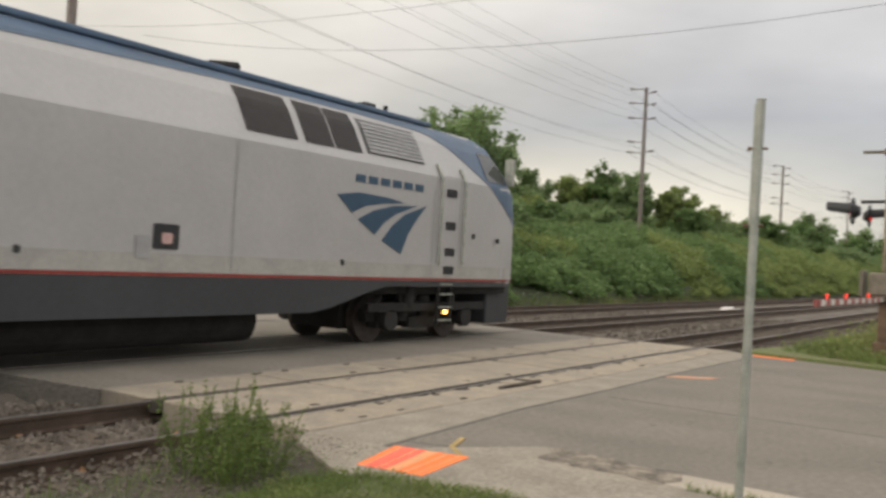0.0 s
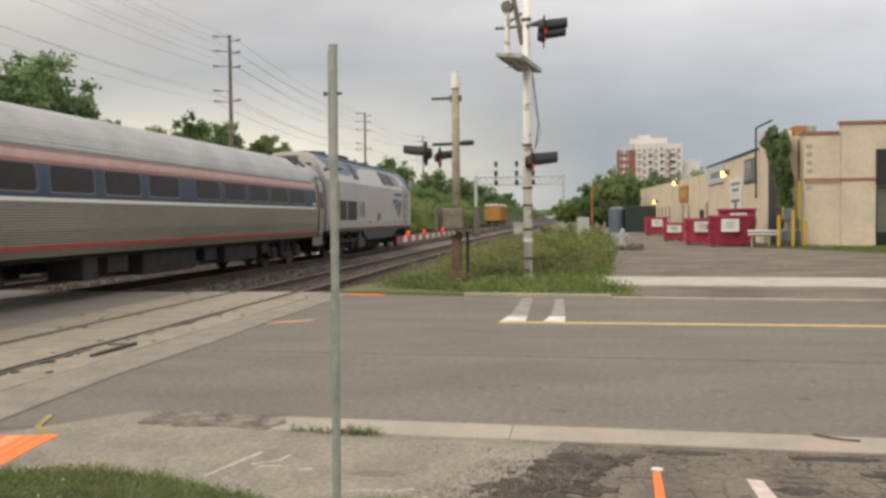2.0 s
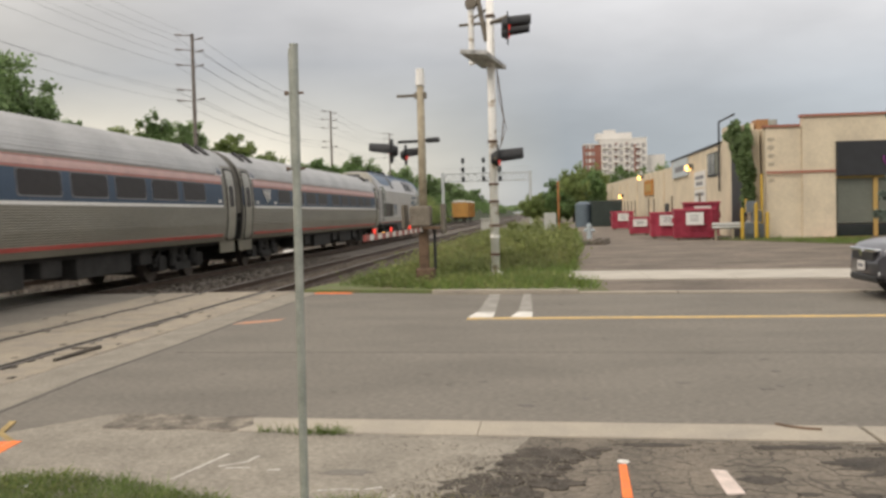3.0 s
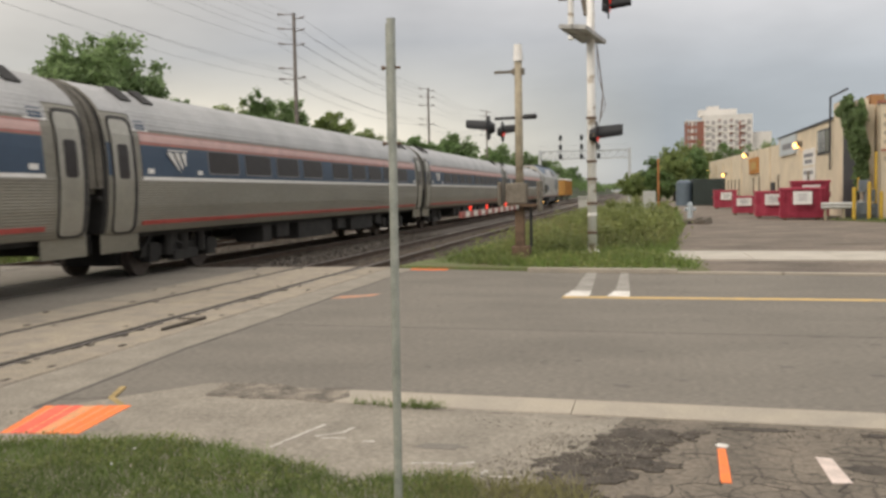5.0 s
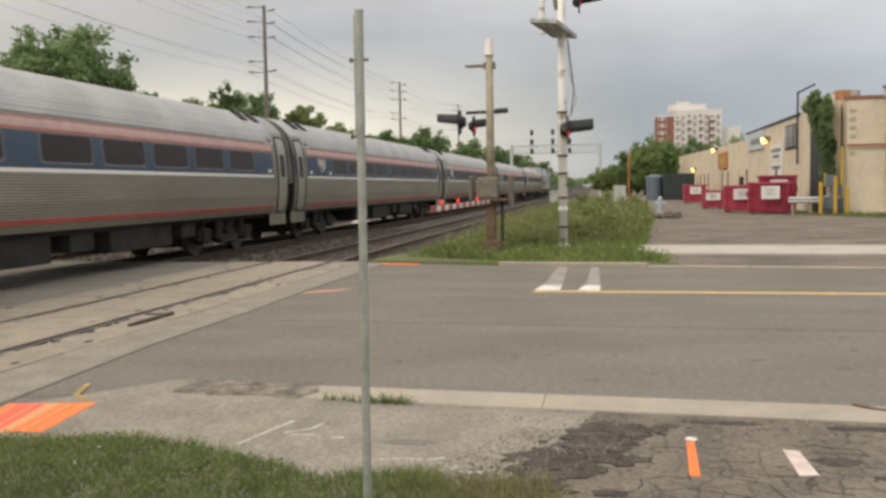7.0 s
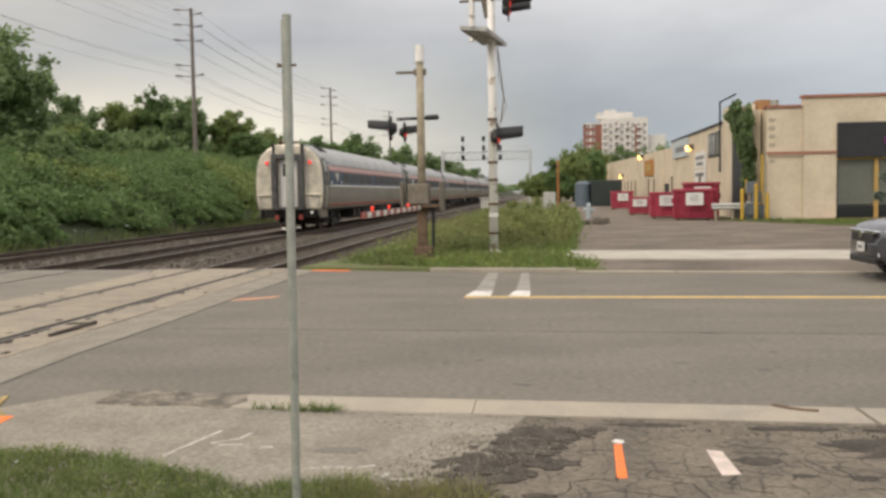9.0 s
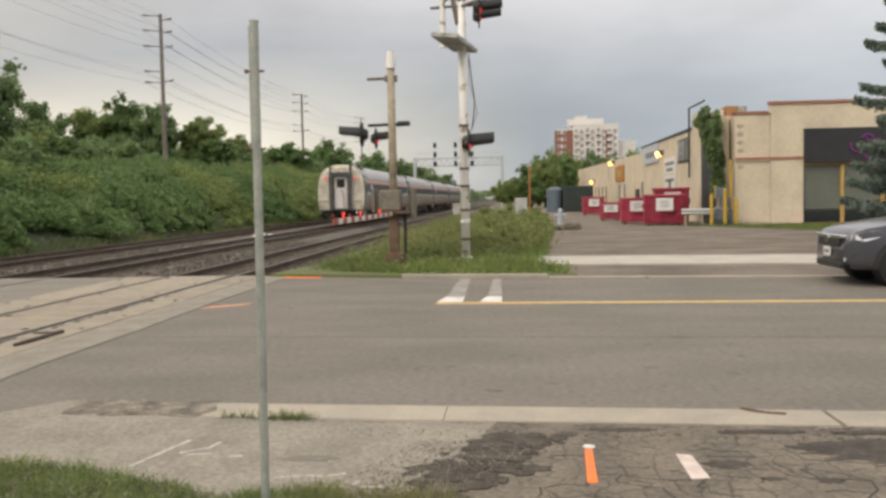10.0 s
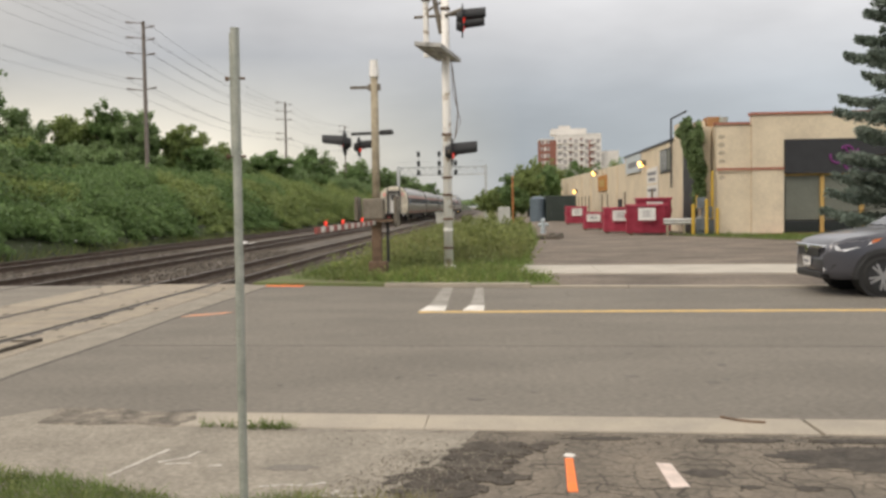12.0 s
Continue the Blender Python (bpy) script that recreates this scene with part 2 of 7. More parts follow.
OCHRE = mat("ochre_frame", (0.55, 0.36, 0.12), 0.7, vary=0.12, bump=0.1)
DUMPRED = mat("dumpster_red", (0.46, 0.06, 0.105), 0.6, vary=0.25, scale=2.6, fine=20, bump=0.2, alt=(0.33, 0.03, 0.06))
LABELW = mat("white_sheet", (0.80, 0.78, 0.76), 0.7, vary=0.06, bump=0.05)
INK = mat("grey_print", (0.25, 0.25, 0.27), 0.8, vary=0.05, bump=0)
LAMPWARM = mat("warm_lamp_glow", (0.9, 0.6, 0.2), 0.4, bump=0, emit=(1.0, 0.52, 0.10, 6.0))
# bank and tree leaves are lifted and greyed to carry the distance haze
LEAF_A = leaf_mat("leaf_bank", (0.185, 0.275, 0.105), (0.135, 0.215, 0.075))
LEAF_B = leaf_mat("leaf_tree", (0.245, 0.335, 0.15), (0.18, 0.255, 0.11))
LEAF_C = leaf_mat("leaf_light", (0.27, 0.325, 0.115), (0.19, 0.25, 0.085))
LEAF_S = leaf_mat("needle_blue_green", (0.25, 0.30, 0.255), (0.18, 0.23, 0.195))
GRASS = leaf_mat("grass_blade", (0.19, 0.265, 0.07), (0.13, 0.175, 0.055))
LEAF_W = leaf_mat("leaf_weed", (0.285, 0.315, 0.11), (0.20, 0.235, 0.085))
STRAW = leaf_mat("dry_grass", (0.28, 0.255, 0.115), (0.19, 0.20, 0.085))
BARK = mat("bark", (0.10, 0.08, 0.06), 0.95, vary=0.3, scale=4, fine=20, bump=0.6)


# ---- mesh tools ----
class Shape:
    """Gathers vertices and faces for one mesh."""

    def __init__(self):
        self.v, self.f = [], []

    def add(self, vs, fs):
        o = len(self.v)
        self.v.extend(tuple(p) for p in vs)
        self.f.extend(tuple(i + o for i in q) for q in fs)
        return self

    def box(self, x0, y0, z0, x1, y1, z1, m=None):
        vs = [(x, y, z) for z in (z0, z1) for x, y in ((x0, y0), (x1, y0), (x1, y1), (x0, y1))]
        if m is not None:
            vs = [m @ Vector(p) for p in vs]
        return self.add(vs, [(3, 2, 1, 0), (4, 5, 6, 7), (0, 1, 5, 4), (1, 2, 6, 5), (2, 3, 7, 6), (3, 0, 4, 7)])

    def tube(self, a, b, r0, r1=None, n=10, caps=True):
        a, b = Vector(a), Vector(b)
        r1 = r0 if r1 is None else r1
        d = (b - a).normalized()
        u = d.cross(Vector((0, 0, 1)) if abs(d.z) < 0.9 else Vector((1, 0, 0))).normalized()
        w = d.cross(u)
        ring = [(math.cos(2 * math.pi * i / n), math.sin(2 * math.pi * i / n)) for i in range(n)]
        vs = [a + (u * c + w * s) * r0 for c, s in ring] + [b + (u * c + w * s) * r1 for c, s in ring]
        fs = [(i, (i + 1) % n, n + (i + 1) % n, n + i) for i in range(n)]
        if caps:
            fs += [tuple(range(n - 1, -1, -1)), tuple(range(n, 2 * n))]
        return self.add(vs, fs)

    def prism(self, poly, a0, a1, axis="z"):
        """A polygon of 2D points pushed from a0 to a1 along an axis; poly is (y, z) for x, (x, z) for y, (x, y) for z."""
        k = len(poly)
        put = {"x": lambda p, a: (a, p[0], p[1]), "y": lambda p, a: (p[0], a, p[1]), "z": lambda p, a: (p[0], p[1], a)}[axis]
        vs = [put(p, a0) for p in poly] + [put(p, a1) for p in poly]
        fs = [(i, (i + 1) % k, k + (i + 1) % k, k + i) for i in range(k)] + [tuple(range(k - 1, -1, -1)), tuple(range(k, 2 * k))]
        return self.add(vs, fs)

    def mesh(self, name, material, smooth=False):
        me = bpy.data.meshes.new(name)
        me.from_pydata(self.v, [], self.f)
        bm = bmesh.new()
        bm.from_mesh(me)
        bmesh.ops.recalc_face_normals(bm, faces=bm.faces)
        bm.to_mesh(me)
        bm.free()
        me.materials.append(material)
        if smooth:
            me.polygons.foreach_set("use_smooth", [True] * len(me.polygons))
        return me


def thing(name, label, category, m=None, group="", kind=""):
    ob = new(name)
    ob.empty_display_size = 0.2
    if m is not None:
        ob.matrix_world = m
    return tagged(ob, label, category, group, kind)


def part(name, shape, material, parent, label="", smooth=False, bevel=0.0, at=None):
    ob = new(name, shape.mesh(name, material, smooth) if isinstance(shape, Shape) else shape)
    ob.parent = parent
    if at is not None:
        ob.matrix_basis = at
    if bevel:
        bv = ob.modifiers.new("edge", "BEVEL")
        bv.width, bv.segments, bv.limit_method = bevel, 2, "ANGLE"
    if label:
        ob["label"] = label
    return ob


def setting(name, shape, material, label="", category="", smooth=False, bevel=0.0):
    ob = new(name, shape.mesh(name, material, smooth))
    if bevel:
        bv = ob.modifiers.new("edge", "BEVEL")
        bv.width, bv.segments, bv.limit_method = bevel, 2, "ANGLE"
    return tagged(ob, label, category, kind="structure")


def quads_mesh(name, verts, material):
    """verts: (n, 4, 3) array, one leaf or blade each."""
    me = bpy.data.meshes.new(name)
    nq = len(verts)
    me.vertices.add(nq * 4)
    me.vertices.foreach_set("co", np.asarray(verts, dtype=np.float32).ravel())
    me.loops.add(nq * 4)
    me.loops.foreach_set("vertex_index", np.arange(nq * 4, dtype=np.int32))
    me.polygons.add(nq)
    me.polygons.foreach_set("loop_start", np.arange(0, nq * 4, 4, dtype=np.int32))
    me.polygons.foreach_set("loop_total", np.full(nq, 4, dtype=np.int32))
    me.update(calc_edges=True)
    me.materials.append(material)
    return me


def leaves(centres, size, rng, up=0.3):
    """Leaf quads of random tilt round the given centres."""
    n = len(centres)
    a = rng.normal(size=(n, 3))
    a[:, 2] *= 0.7
    a /= np.linalg.norm(a, axis=1)[:, None]
    b = rng.normal(size=(n, 3))
    b -= (a * b).sum(1)[:, None] * a
    b /= np.linalg.norm(b, axis=1)[:, None]
    s = size * rng.uniform(0.6, 1.4, (n, 1))
    a, b = a * s, b * s * 0.55
    c = np.asarray(centres)
    return np.stack([c - a, c + b * 0.9 - a * 0.1, c + a, c - b * 0.9 + a * 0.1], 1)


def lumps(rng, n, centre, radii, k, spread=0.75, fill=0.55, lobe=1.0):
    """Points in k lobes scattered inside an ellipsoid; most lie near the lobes' skins."""
    out = []
    centre, radii = np.array(centre), np.array(radii)
    for i in range(k):
        d = rng.normal(size=3)
        d /= np.linalg.norm(d)
        cc = centre + d * radii * spread * rng.uniform(0.25, 1.0)
        rr = radii * rng.uniform(0.17, 0.40) * lobe
        p = rng.normal(size=(n // k, 3))
        p /= np.linalg.norm(p, axis=1)[:, None]
        out.append(cc + p * rr * rng.uniform(fill, 1.0, (n // k, 1)))
    return np.concatenate(out)


def blades(rng, xy, z, height, width, lean=0.35):
    """Grass blades as narrow quads that taper upwards."""
    n = len(xy)
    ang = rng.uniform(0, 2 * np.pi, n)
    h = height * rng.uniform(0.45, 1.25, n)
    w = width * rng.uniform(0.6, 1.3, n)
    side = np.stack([np.cos(ang), np.sin(ang), np.zeros(n)], 1) * w[:, None]
    tip = np.stack([rng.normal(0, lean, n) * h, rng.normal(0, lean, n) * h, h], 1)
    base = np.concatenate([xy, np.broadcast_to(z, n)[:, None]], 1)
    return np.stack([base - side, base + side, base + tip + side * 0.15, base + tip - side * 0.15], 1)


def inside(poly, pts):
    x, y = pts[:, 0], pts[:, 1]
    ok = np.zeros(len(pts), bool)
    j = len(poly) - 1
    for i in range(len(poly)):
        (xi, yi), (xj, yj) = poly[i], poly[j]
        hit_ = ((yi > y) != (yj > y)) & (x < (xj - xi) * (y - yi) / (yj - yi + 1e-12) + xi)
        ok ^= hit_
        j = i
    return ok


def scatter(rng, poly, n):
    p = np.array(poly)
    lo, hi = p.min(0), p.max(0)
    pts = rng.uniform(lo, hi, (n * 3, 2))
    return pts[inside(poly, pts)][:n]


# ---- the ground ----
T1, T2, T3 = -6.98, -11.4, -15.75          # the tracks' middles
GAUGE = 0.7525                               # half the distance between the rails' middles


def near_edge(x):
    return 6.95 - 0.055 * x


def far_edge(x):
    return 18.1 - 0.115 * x


def build_ground():
    setting("ground", Shape().box(-2200, -400, -0.9, 2200, 3200, -0.36), DIRT, "bare soil and rough grass reaching the horizon", "ground")
    setting("road", Shape().prism([(-4.6, 6.1), (-3.7, 7.2), (-2.4, near_edge(-2.4)), (70, near_edge(70)), (70, far_edge(70)), (1.5, far_edge(1.5)), (-5.3, 19.3), (-5.55, 19.6), (-5.55, 6.1)], -0.34, 0.0), ASPHALT, "worn grey asphalt street", "road")
    setting("road_strip", Shape().prism([(T1 - 1.7, 6.1), (T1 - 1.7, 19.6), (T2 + 0.82, 19.7), (T2 + 0.82, 5.9)], -0.34, -0.004), ASPHALT, "asphalt between the crossing tracks", "road")
    setting("road_strip_far", Shape().prism([(T2 - 0.82, 5.9), (T2 - 0.82, 19.9), (T3 + 0.82, 20.2), (T3 + 0.82, 5.9)], -0.34, -0.004), ASPHALT, "asphalt between the crossing tracks", "road")
    setting("road_gauge_strip", Shape().prism([(T2 - 0.67, 5.9), (T2 - 0.67, 19.8), (T2 + 0.67, 19.8), (T2 + 0.67, 5.9)], -0.34, -0.006), ASPHALT, "asphalt between the rails", "road")
    setting("road_gauge_strip_far", Shape().prism([(T3 - 0.67, 5.9), (T3 - 0.67, 20.2), (T3 + 0.67, 20.2), (T3 + 0.67, 5.9)], -0.34, -0.006), ASPHALT, "asphalt between the rails", "road")
    setting("road_beyond", Shape().prism([(T3 - 0.82, 5.9), (-120, 5.0), (-120, 24), (T3 - 0.82, 20.3)], -0.34, -0.004), ASPHALT, "asphalt street beyond the tracks", "road")
    setting("pavement", Shape().prism([(-4.6, 6.1), (-3.7, 7.2), (-2.4, near_edge(-2.4) - 0.01), (-2.38, 6.62), (-0.1, 6.49), (-0.2, 6.1), (-0.1, 5.85), (-0.3, 5.6), (-0.26, 5.35), (-0.48, 5.15), (-0.56, 4.92), (-0.8, 4.75), (-1.0, 4.0), (-3.95, 4.3), (-4.05, 4.95), (-4.45, 5.16), (-4.9, 5.45), (-5.36, 5.74), (-5.55, 5.95), (-5.55, 6.1)], -0.34, 0.012), APRON, "pale worn asphalt footway with paint marks", "pavement")
    setting("pavement_cracked", Shape().prism([(-1.3, 6.56), (30, 4.84), (30, -8), (-0.2, -8), (-1.3, 4.0)], -0.34, 0.008), CRACKED, "dark cracked asphalt footway", "pavement")
    setting("verge_near", Shape().prism([(-5.45, 6.0), (-4.0, 5.2), (-3.9, 4.2), (-1.3, 4.0), (-0.2, -8), (-5.2, -8)], -0.34, -0.02), DARKSOIL, "dark soil verge under the grass", "ground")
    setting("pale_lane", Shape().prism([(-5.53, 6.12), (-4.74, 6.12), (-4.91, 9.0), (-4.88, 11.5), (-4.94, 14.0), (-4.9, 19.2), (-5.53, 19.4)], -0.3, 0.004), APRON, "paler asphalt lane beside the crossing panels", "road")
    # kerb in lengths, with joints
    k = [(-2.38, -0.5), (-0.497, 2.29), (2.32, 5.0), (5.006, 8.2), (8.206, 11.4), (11.406, 30)]
    kerb = tagged(new("kerb"), "low pale concrete kerb with worn broken edge", "kerb", kind="structure")
    for a, b in k:
        yb = lambda x: near_edge(x) - 0.45
        part("kerb_stone", Shape().prism([(a, near_edge(a)), (b, near_edge(b)), (b, yb(b)), (a, yb(a))], -0.3, 0.017), KERB, kerb, bevel=0.008)
    kerb2 = tagged(new("kerb_far"), "low concrete kerb along the far side", "kerb", kind="structure")
    for a, b in ((-2.3, 0.69), (0.7, 2.6), (2.62, 6.0), (6.02, 9.4), (9.42, 30)):
        z = 0.085 if a < 0.65 else 0.04
        part("kerb_stone", Shape().prism([(a, far_edge(a)), (b, far_edge(b)), (b, far_edge(b) + 0.22), (a, far_edge(a) + 0.22)], -0.3, z), KERB, kerb2, bevel=0.015)
    # far side: verge, footway, lot
    setting("verge_far", Shape().prism([(-5.3, 19.3), (-2.3, far_edge(-2.3) + 0.22), (1.3, far_edge(1.3) + 0.22), (1.0, 24.0), (1.6, 48), (2.4, 120), (-3.8, 120), (-4.6, 24)], -0.34, 0.06), TURF, "weedy verge beside the tracks", "ground")
    setting("apron_far", Shape().prism([(1.3, far_edge(1.3) + 0.22), (40, far_edge(40) + 0.22), (40, 16.6), (1.05, 21.15)], -0.34, 0.03), LOT, "asphalt strip behind the far kerb", "pavement")
    foot = tagged(new("pavement_far"), "pale concrete sidewalk across the street", "pavement", kind="structure")
    for i in range(16):
        a, b = 0.55 + i * 1.9, 0.55 + i * 1.9 + 1.885
        part("paving_slab", Shape().prism([(a, 21.2 - 0.117 * a), (b, 21.2 - 0.117 * b), (b, 24.0 - 0.117 * b), (a, 24.0 - 0.117 * a)], -0.3, 0.07), WALK, foot, bevel=0.012)
    setting("lot", Shape().prism([(1.0, 23.9), (40, 19.4), (40, 40), (10.4, 47), (10.2, 160), (2.4, 160), (1.6, 48)], -0.34, 0.04), LOT, "brown gravel and asphalt lot beside the warehouse", "ground")


build_ground()


def build_track(name, cx, label):
    tr = tagged(new(name), label, "railway track", kind="structure")
    for y0, y1 in ((-70, 5.85), (20.0, 700)):
        part("ballast_bed", Shape().prism([(cx - 2.2, -0.36), (cx - 1.5, -0.19), (cx + 1.5, -0.19), (cx + 2.2, -0.36)], y0, y1, "y"), BALLAST, tr)
    for s in (-1, 1):
        c = cx + s * GAUGE
        prof = [(c - 0.07, -0.17), (c + 0.07, -0.17), (c + 0.07, -0.155), (c + 0.012, -0.135), (c + 0.012, -0.045), (c + 0.036, -0.035), (c + 0.036, -0.004), (c - 0.036, -0.004), (c - 0.036, -0.035), (c - 0.012, -0.045), (c - 0.012, -0.135), (c - 0.07, -0.155)]
        part("rail", Shape().prism(prof, -70, 700, "y"), RAIL, tr, "rust-brown steel rail")
        part("rail_head", Shape().box(c - 0.033, -70, -0.004, c + 0.033, 700, 0.004), RAILTOP, tr, "worn bright running surface")
    tie = Shape().box(-1.3, -0.115, -0.34, 1.3, 0.115, -0.165).mesh("tie", TIMBER)
    ys = [y for y in np.arange(-14, 62, 0.56) if y < 5.5 or y > 20.4]
    for y in ys:
        part("tie", tie, TIMBER, tr, at=pose(cx + random.uniform(-0.03, 0.03), y + random.uniform(-0.03, 0.03), random.uniform(-0.012, 0.0), 0, 0, random.uniform(-1, 1)))
    rest = Shape()
    for y in np.arange(62, 240, 0.56):
        rest.box(cx - 1.3, y - 0.115, -0.34, cx + 1.3, y + 0.115, -0.17)
    tagged(part("tie_row", rest, TIMBER, tr), kind="stuff")
    return tr


build_track("track_near", T1, "ballasted railway track with rusty rails on timber ties")
build_track("track_middle", T2, "ballasted railway track with rusty rails on timber ties")
build_track("track_far", T3, "ballasted railway track beside the green bank")


def build_panels():
    cr = tagged(new("crossing_surface"), "pale worn concrete crossing panels between the rails", "level crossing", kind="structure")
    cols = ((T1 - 1.68, T1 - GAUGE - 0.06), (T1 - GAUGE + 0.11, T1 + GAUGE - 0.11), (T1 + GAUGE + 0.06, T1 + 1.43))
    ys = np.linspace(6.1, 19.55, 7)
    for a, b in cols:
        for i in range(6):
            w = Shape().prism([(a, ys[i] + 0.02), (b, ys[i] + 0.02), (b, ys[i + 1] - 0.02), (a, ys[i + 1] - 0.02)], -0.3, 0.014 + random.uniform(-0.006, 0.006))
            part("concrete_panel", w, PANEL, cr, bevel=0.018)
    # dark lifting sockets along the panels' edges
    bolts = Shape()
    for a, b in cols:
        for x in (a + 0.12, b - 0.12):
            for y in np.arange(6.5, 19.4, 0.62):
                if random.random() < 0.35:
                    y += random.uniform(-0.1, 0.1)
                    bolts.box(x - 0.025, y - 0.05, 0.0, x + 0.025, y + 0.05, 0.0225)
    tagged(part("panel_socket", bolts, TAR, cr), kind="stuff")
    for c in (T1 - GAUGE, T1 + GAUGE):
        part("flange_strip", Shape().box(c + 0.042, 6.0, -0.1, c + 0.095 if c > T1 else c + 0.10, 19.6, 0.0125), TAR, cr, "dark rubber flangeway strip")
        part("flange_strip", Shape().box(c - 0.10 if c > T1 else c - 0.058, 6.0, -0.1, c - 0.042, 19.6, 0.009), TAR, cr, "dark rubber flangeway strip")
    cn = T1 + GAUGE
    part("flange_gap", Shape().prism([(cn - 0.20, 6.0), (cn - 0.058, 6.0), (cn - 0.058, 19.4), (cn - 0.10, 19.4), (cn - 0.11, 12.0), (cn - 0.19, 9.6)], -0.1, 0.0125), mat("dark_flange", (0.075, 0.066, 0.058), 0.9, vary=0.3, scale=6, fine=30, bump=0.3), cr, "wide dark gap worn beside the rail")
    wr = random.Random(31)
    for k in range(22):
        x, y = cn + 0.09 + abs(wr.gauss(0, 0.04)), wr.uniform(6.2, 15)
        r_ = wr.uniform(0.02, 0.065)
        n_ = 12
        pts = [(x + r_ * 0.6 * math.cos(2 * math.pi * i / n_) * (1 - 0.5 * wr.random()), y + 2.2 * r_ * math.sin(2 * math.pi * i / n_) * (1 - 0.5 * wr.random())) for i in range(n_)]
        part("chipped_edge", Shape().prism(pts, 0.0, 0.0218 + 0.0001 * k), MATS["dark_flange"], cr, "dark chipped panel edge")
    part("bent_strip", Shape().tube((-5.80, 10.0, 0.03), (-5.73, 10.98, 0.04), 0.02, 0.03).tube((-5.73, 10.98, 0.035), (-6.1, 10.95, 0.025), 0.015), TAR, cr, "loose bent rubber strip")
    part("seam", Shape().prism([(-4.735, 6.1), (-4.69, 6.1), (-4.862, 9.0), (-4.835, 10.2), (-4.845, 11.5), (-4.89, 14.0), (-4.86, 19.2), (-4.89, 19.2), (-4.935, 14.0), (-4.875, 11.5), (-4.88, 10.2), (-4.905, 9.0)], 0.0, 0.005), mat("joint_brown", (0.15, 0.135, 0.12), 0.9, vary=0.2, bump=0.1), cr, "tarred joint")


build_panels()


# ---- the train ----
# one stainless steel: sides darkened for shade, roof paler where light falls
STEEL = mat("shaded_fluted_steel", (0.262, 0.246, 0.205), 0.45, 0.55, vary=0.1, scale=1.2, fine=20, bump=0.04, stretch=(1, 0.25, 1))
ROOFSTEEL = mat("lit_roof_steel", (0.43, 0.425, 0.42), 0.5, 0.45, vary=0.12, scale=0.8, fine=15, bump=0.04)
ENDSTEEL = mat("dented_end_steel", (0.78, 0.71, 0.58), 0.4, 0.25, vary=0.2, scale=2.6, fine=12, bump=0.25)
CARBLUE = mat("rail_blue", (0.035, 0.064, 0.11), 0.55, vary=0.1, scale=1, fine=12, bump=0.02)
CARRED = mat("faded_red_stripe", (0.36, 0.06, 0.05), 0.5, vary=0.12, scale=2, fine=12, bump=0.02)
CARPINK = mat("faded_pink_stripe", (0.58, 0.38, 0.35), 0.5, vary=0.1, scale=2, fine=12, bump=0.02)
CARWHITE = mat("white_stripe", (0.75, 0.73, 0.70), 0.5, vary=0.06, scale=2, fine=12, bump=0.02)
CARGLASS = mat("tinted_car_window", (0.042, 0.038, 0.038), 0.4, vary=0.1, bump=0, spec=0.12)
RUBBER = mat("black_rubber", (0.03, 0.028, 0.027), 0.8, vary=0.2, bump=0.1)
UNDER = mat("sooty_underframe", (0.024, 0.022, 0.02), 0.85, vary=0.35, scale=2.5, fine=14, bump=0.25)
WHEELSTEEL = mat("wheel_steel", (0.12, 0.10, 0.09), 0.55, 0.5, vary=0.2, scale=4, fine=20, bump=0.1)
LOCOGREY = mat("loco_silver_paint", (0.44, 0.43, 0.425), 0.42, 0.15, vary=0.05, scale=0.7, fine=12, bump=0.02)
LOCODARK = mat("loco_charcoal_skirt", (0.048, 0.05, 0.055), 0.6, vary=0.12, scale=1, fine=12, bump=0.03)
LOCOBLUE = mat("loco_blue_paint", (0.075, 0.125, 0.20), 0.45, vary=0.1, scale=1, fine=12, bump=0.02)
LOCONAVY = mat("loco_navy_marking", (0.03, 0.075, 0.13), 0.4, vary=0.06, bump=0)
LOUVRE = mat("loco_louvre_grey", (0.36, 0.36, 0.36), 0.5, 0.2, vary=0.1, bump=0.02)

FRAME = mat("window_frame_grey", (0.20, 0.20, 0.21), 0.5, 0.3, vary=0.1, bump=0.02)
LOUVREDARK = mat("louvre_backing", (0.13, 0.13, 0.135), 0.7, vary=0.1, bump=0)

CAR_PROFILE = [(0.98, 1.47), (1.12, 1.52), (1.5, 1.575), (2.0, 1.60), (2.5, 1.575), (2.92, 1.53), (3.18, 1.46), (3.4, 1.36), (3.6, 1.19), (3.77, 0.98), (3.89, 0.74), (3.98, 0.45), (4.02, 0.0)]


def car_half(z):
    zs, xs = zip(*CAR_PROFILE)
    return float(np.interp(z, zs, xs))


def band(z0, z1, y0, y1, lift, half=car_half, sides=(1, -1), n=3):
    """A thin shell that lies on a car's side between two heights."""
    sh = Shape()
    for s in sides:
        zs = np.linspace(z0, z1, n + 1)
        outer = [(s * (half(z) + lift), z) for z in zs]
        inner = [(s * (half(z) - 0.03), z) for z in zs[::-1]]
        sh.prism(outer + inner, y0, y1, "y")
    return sh


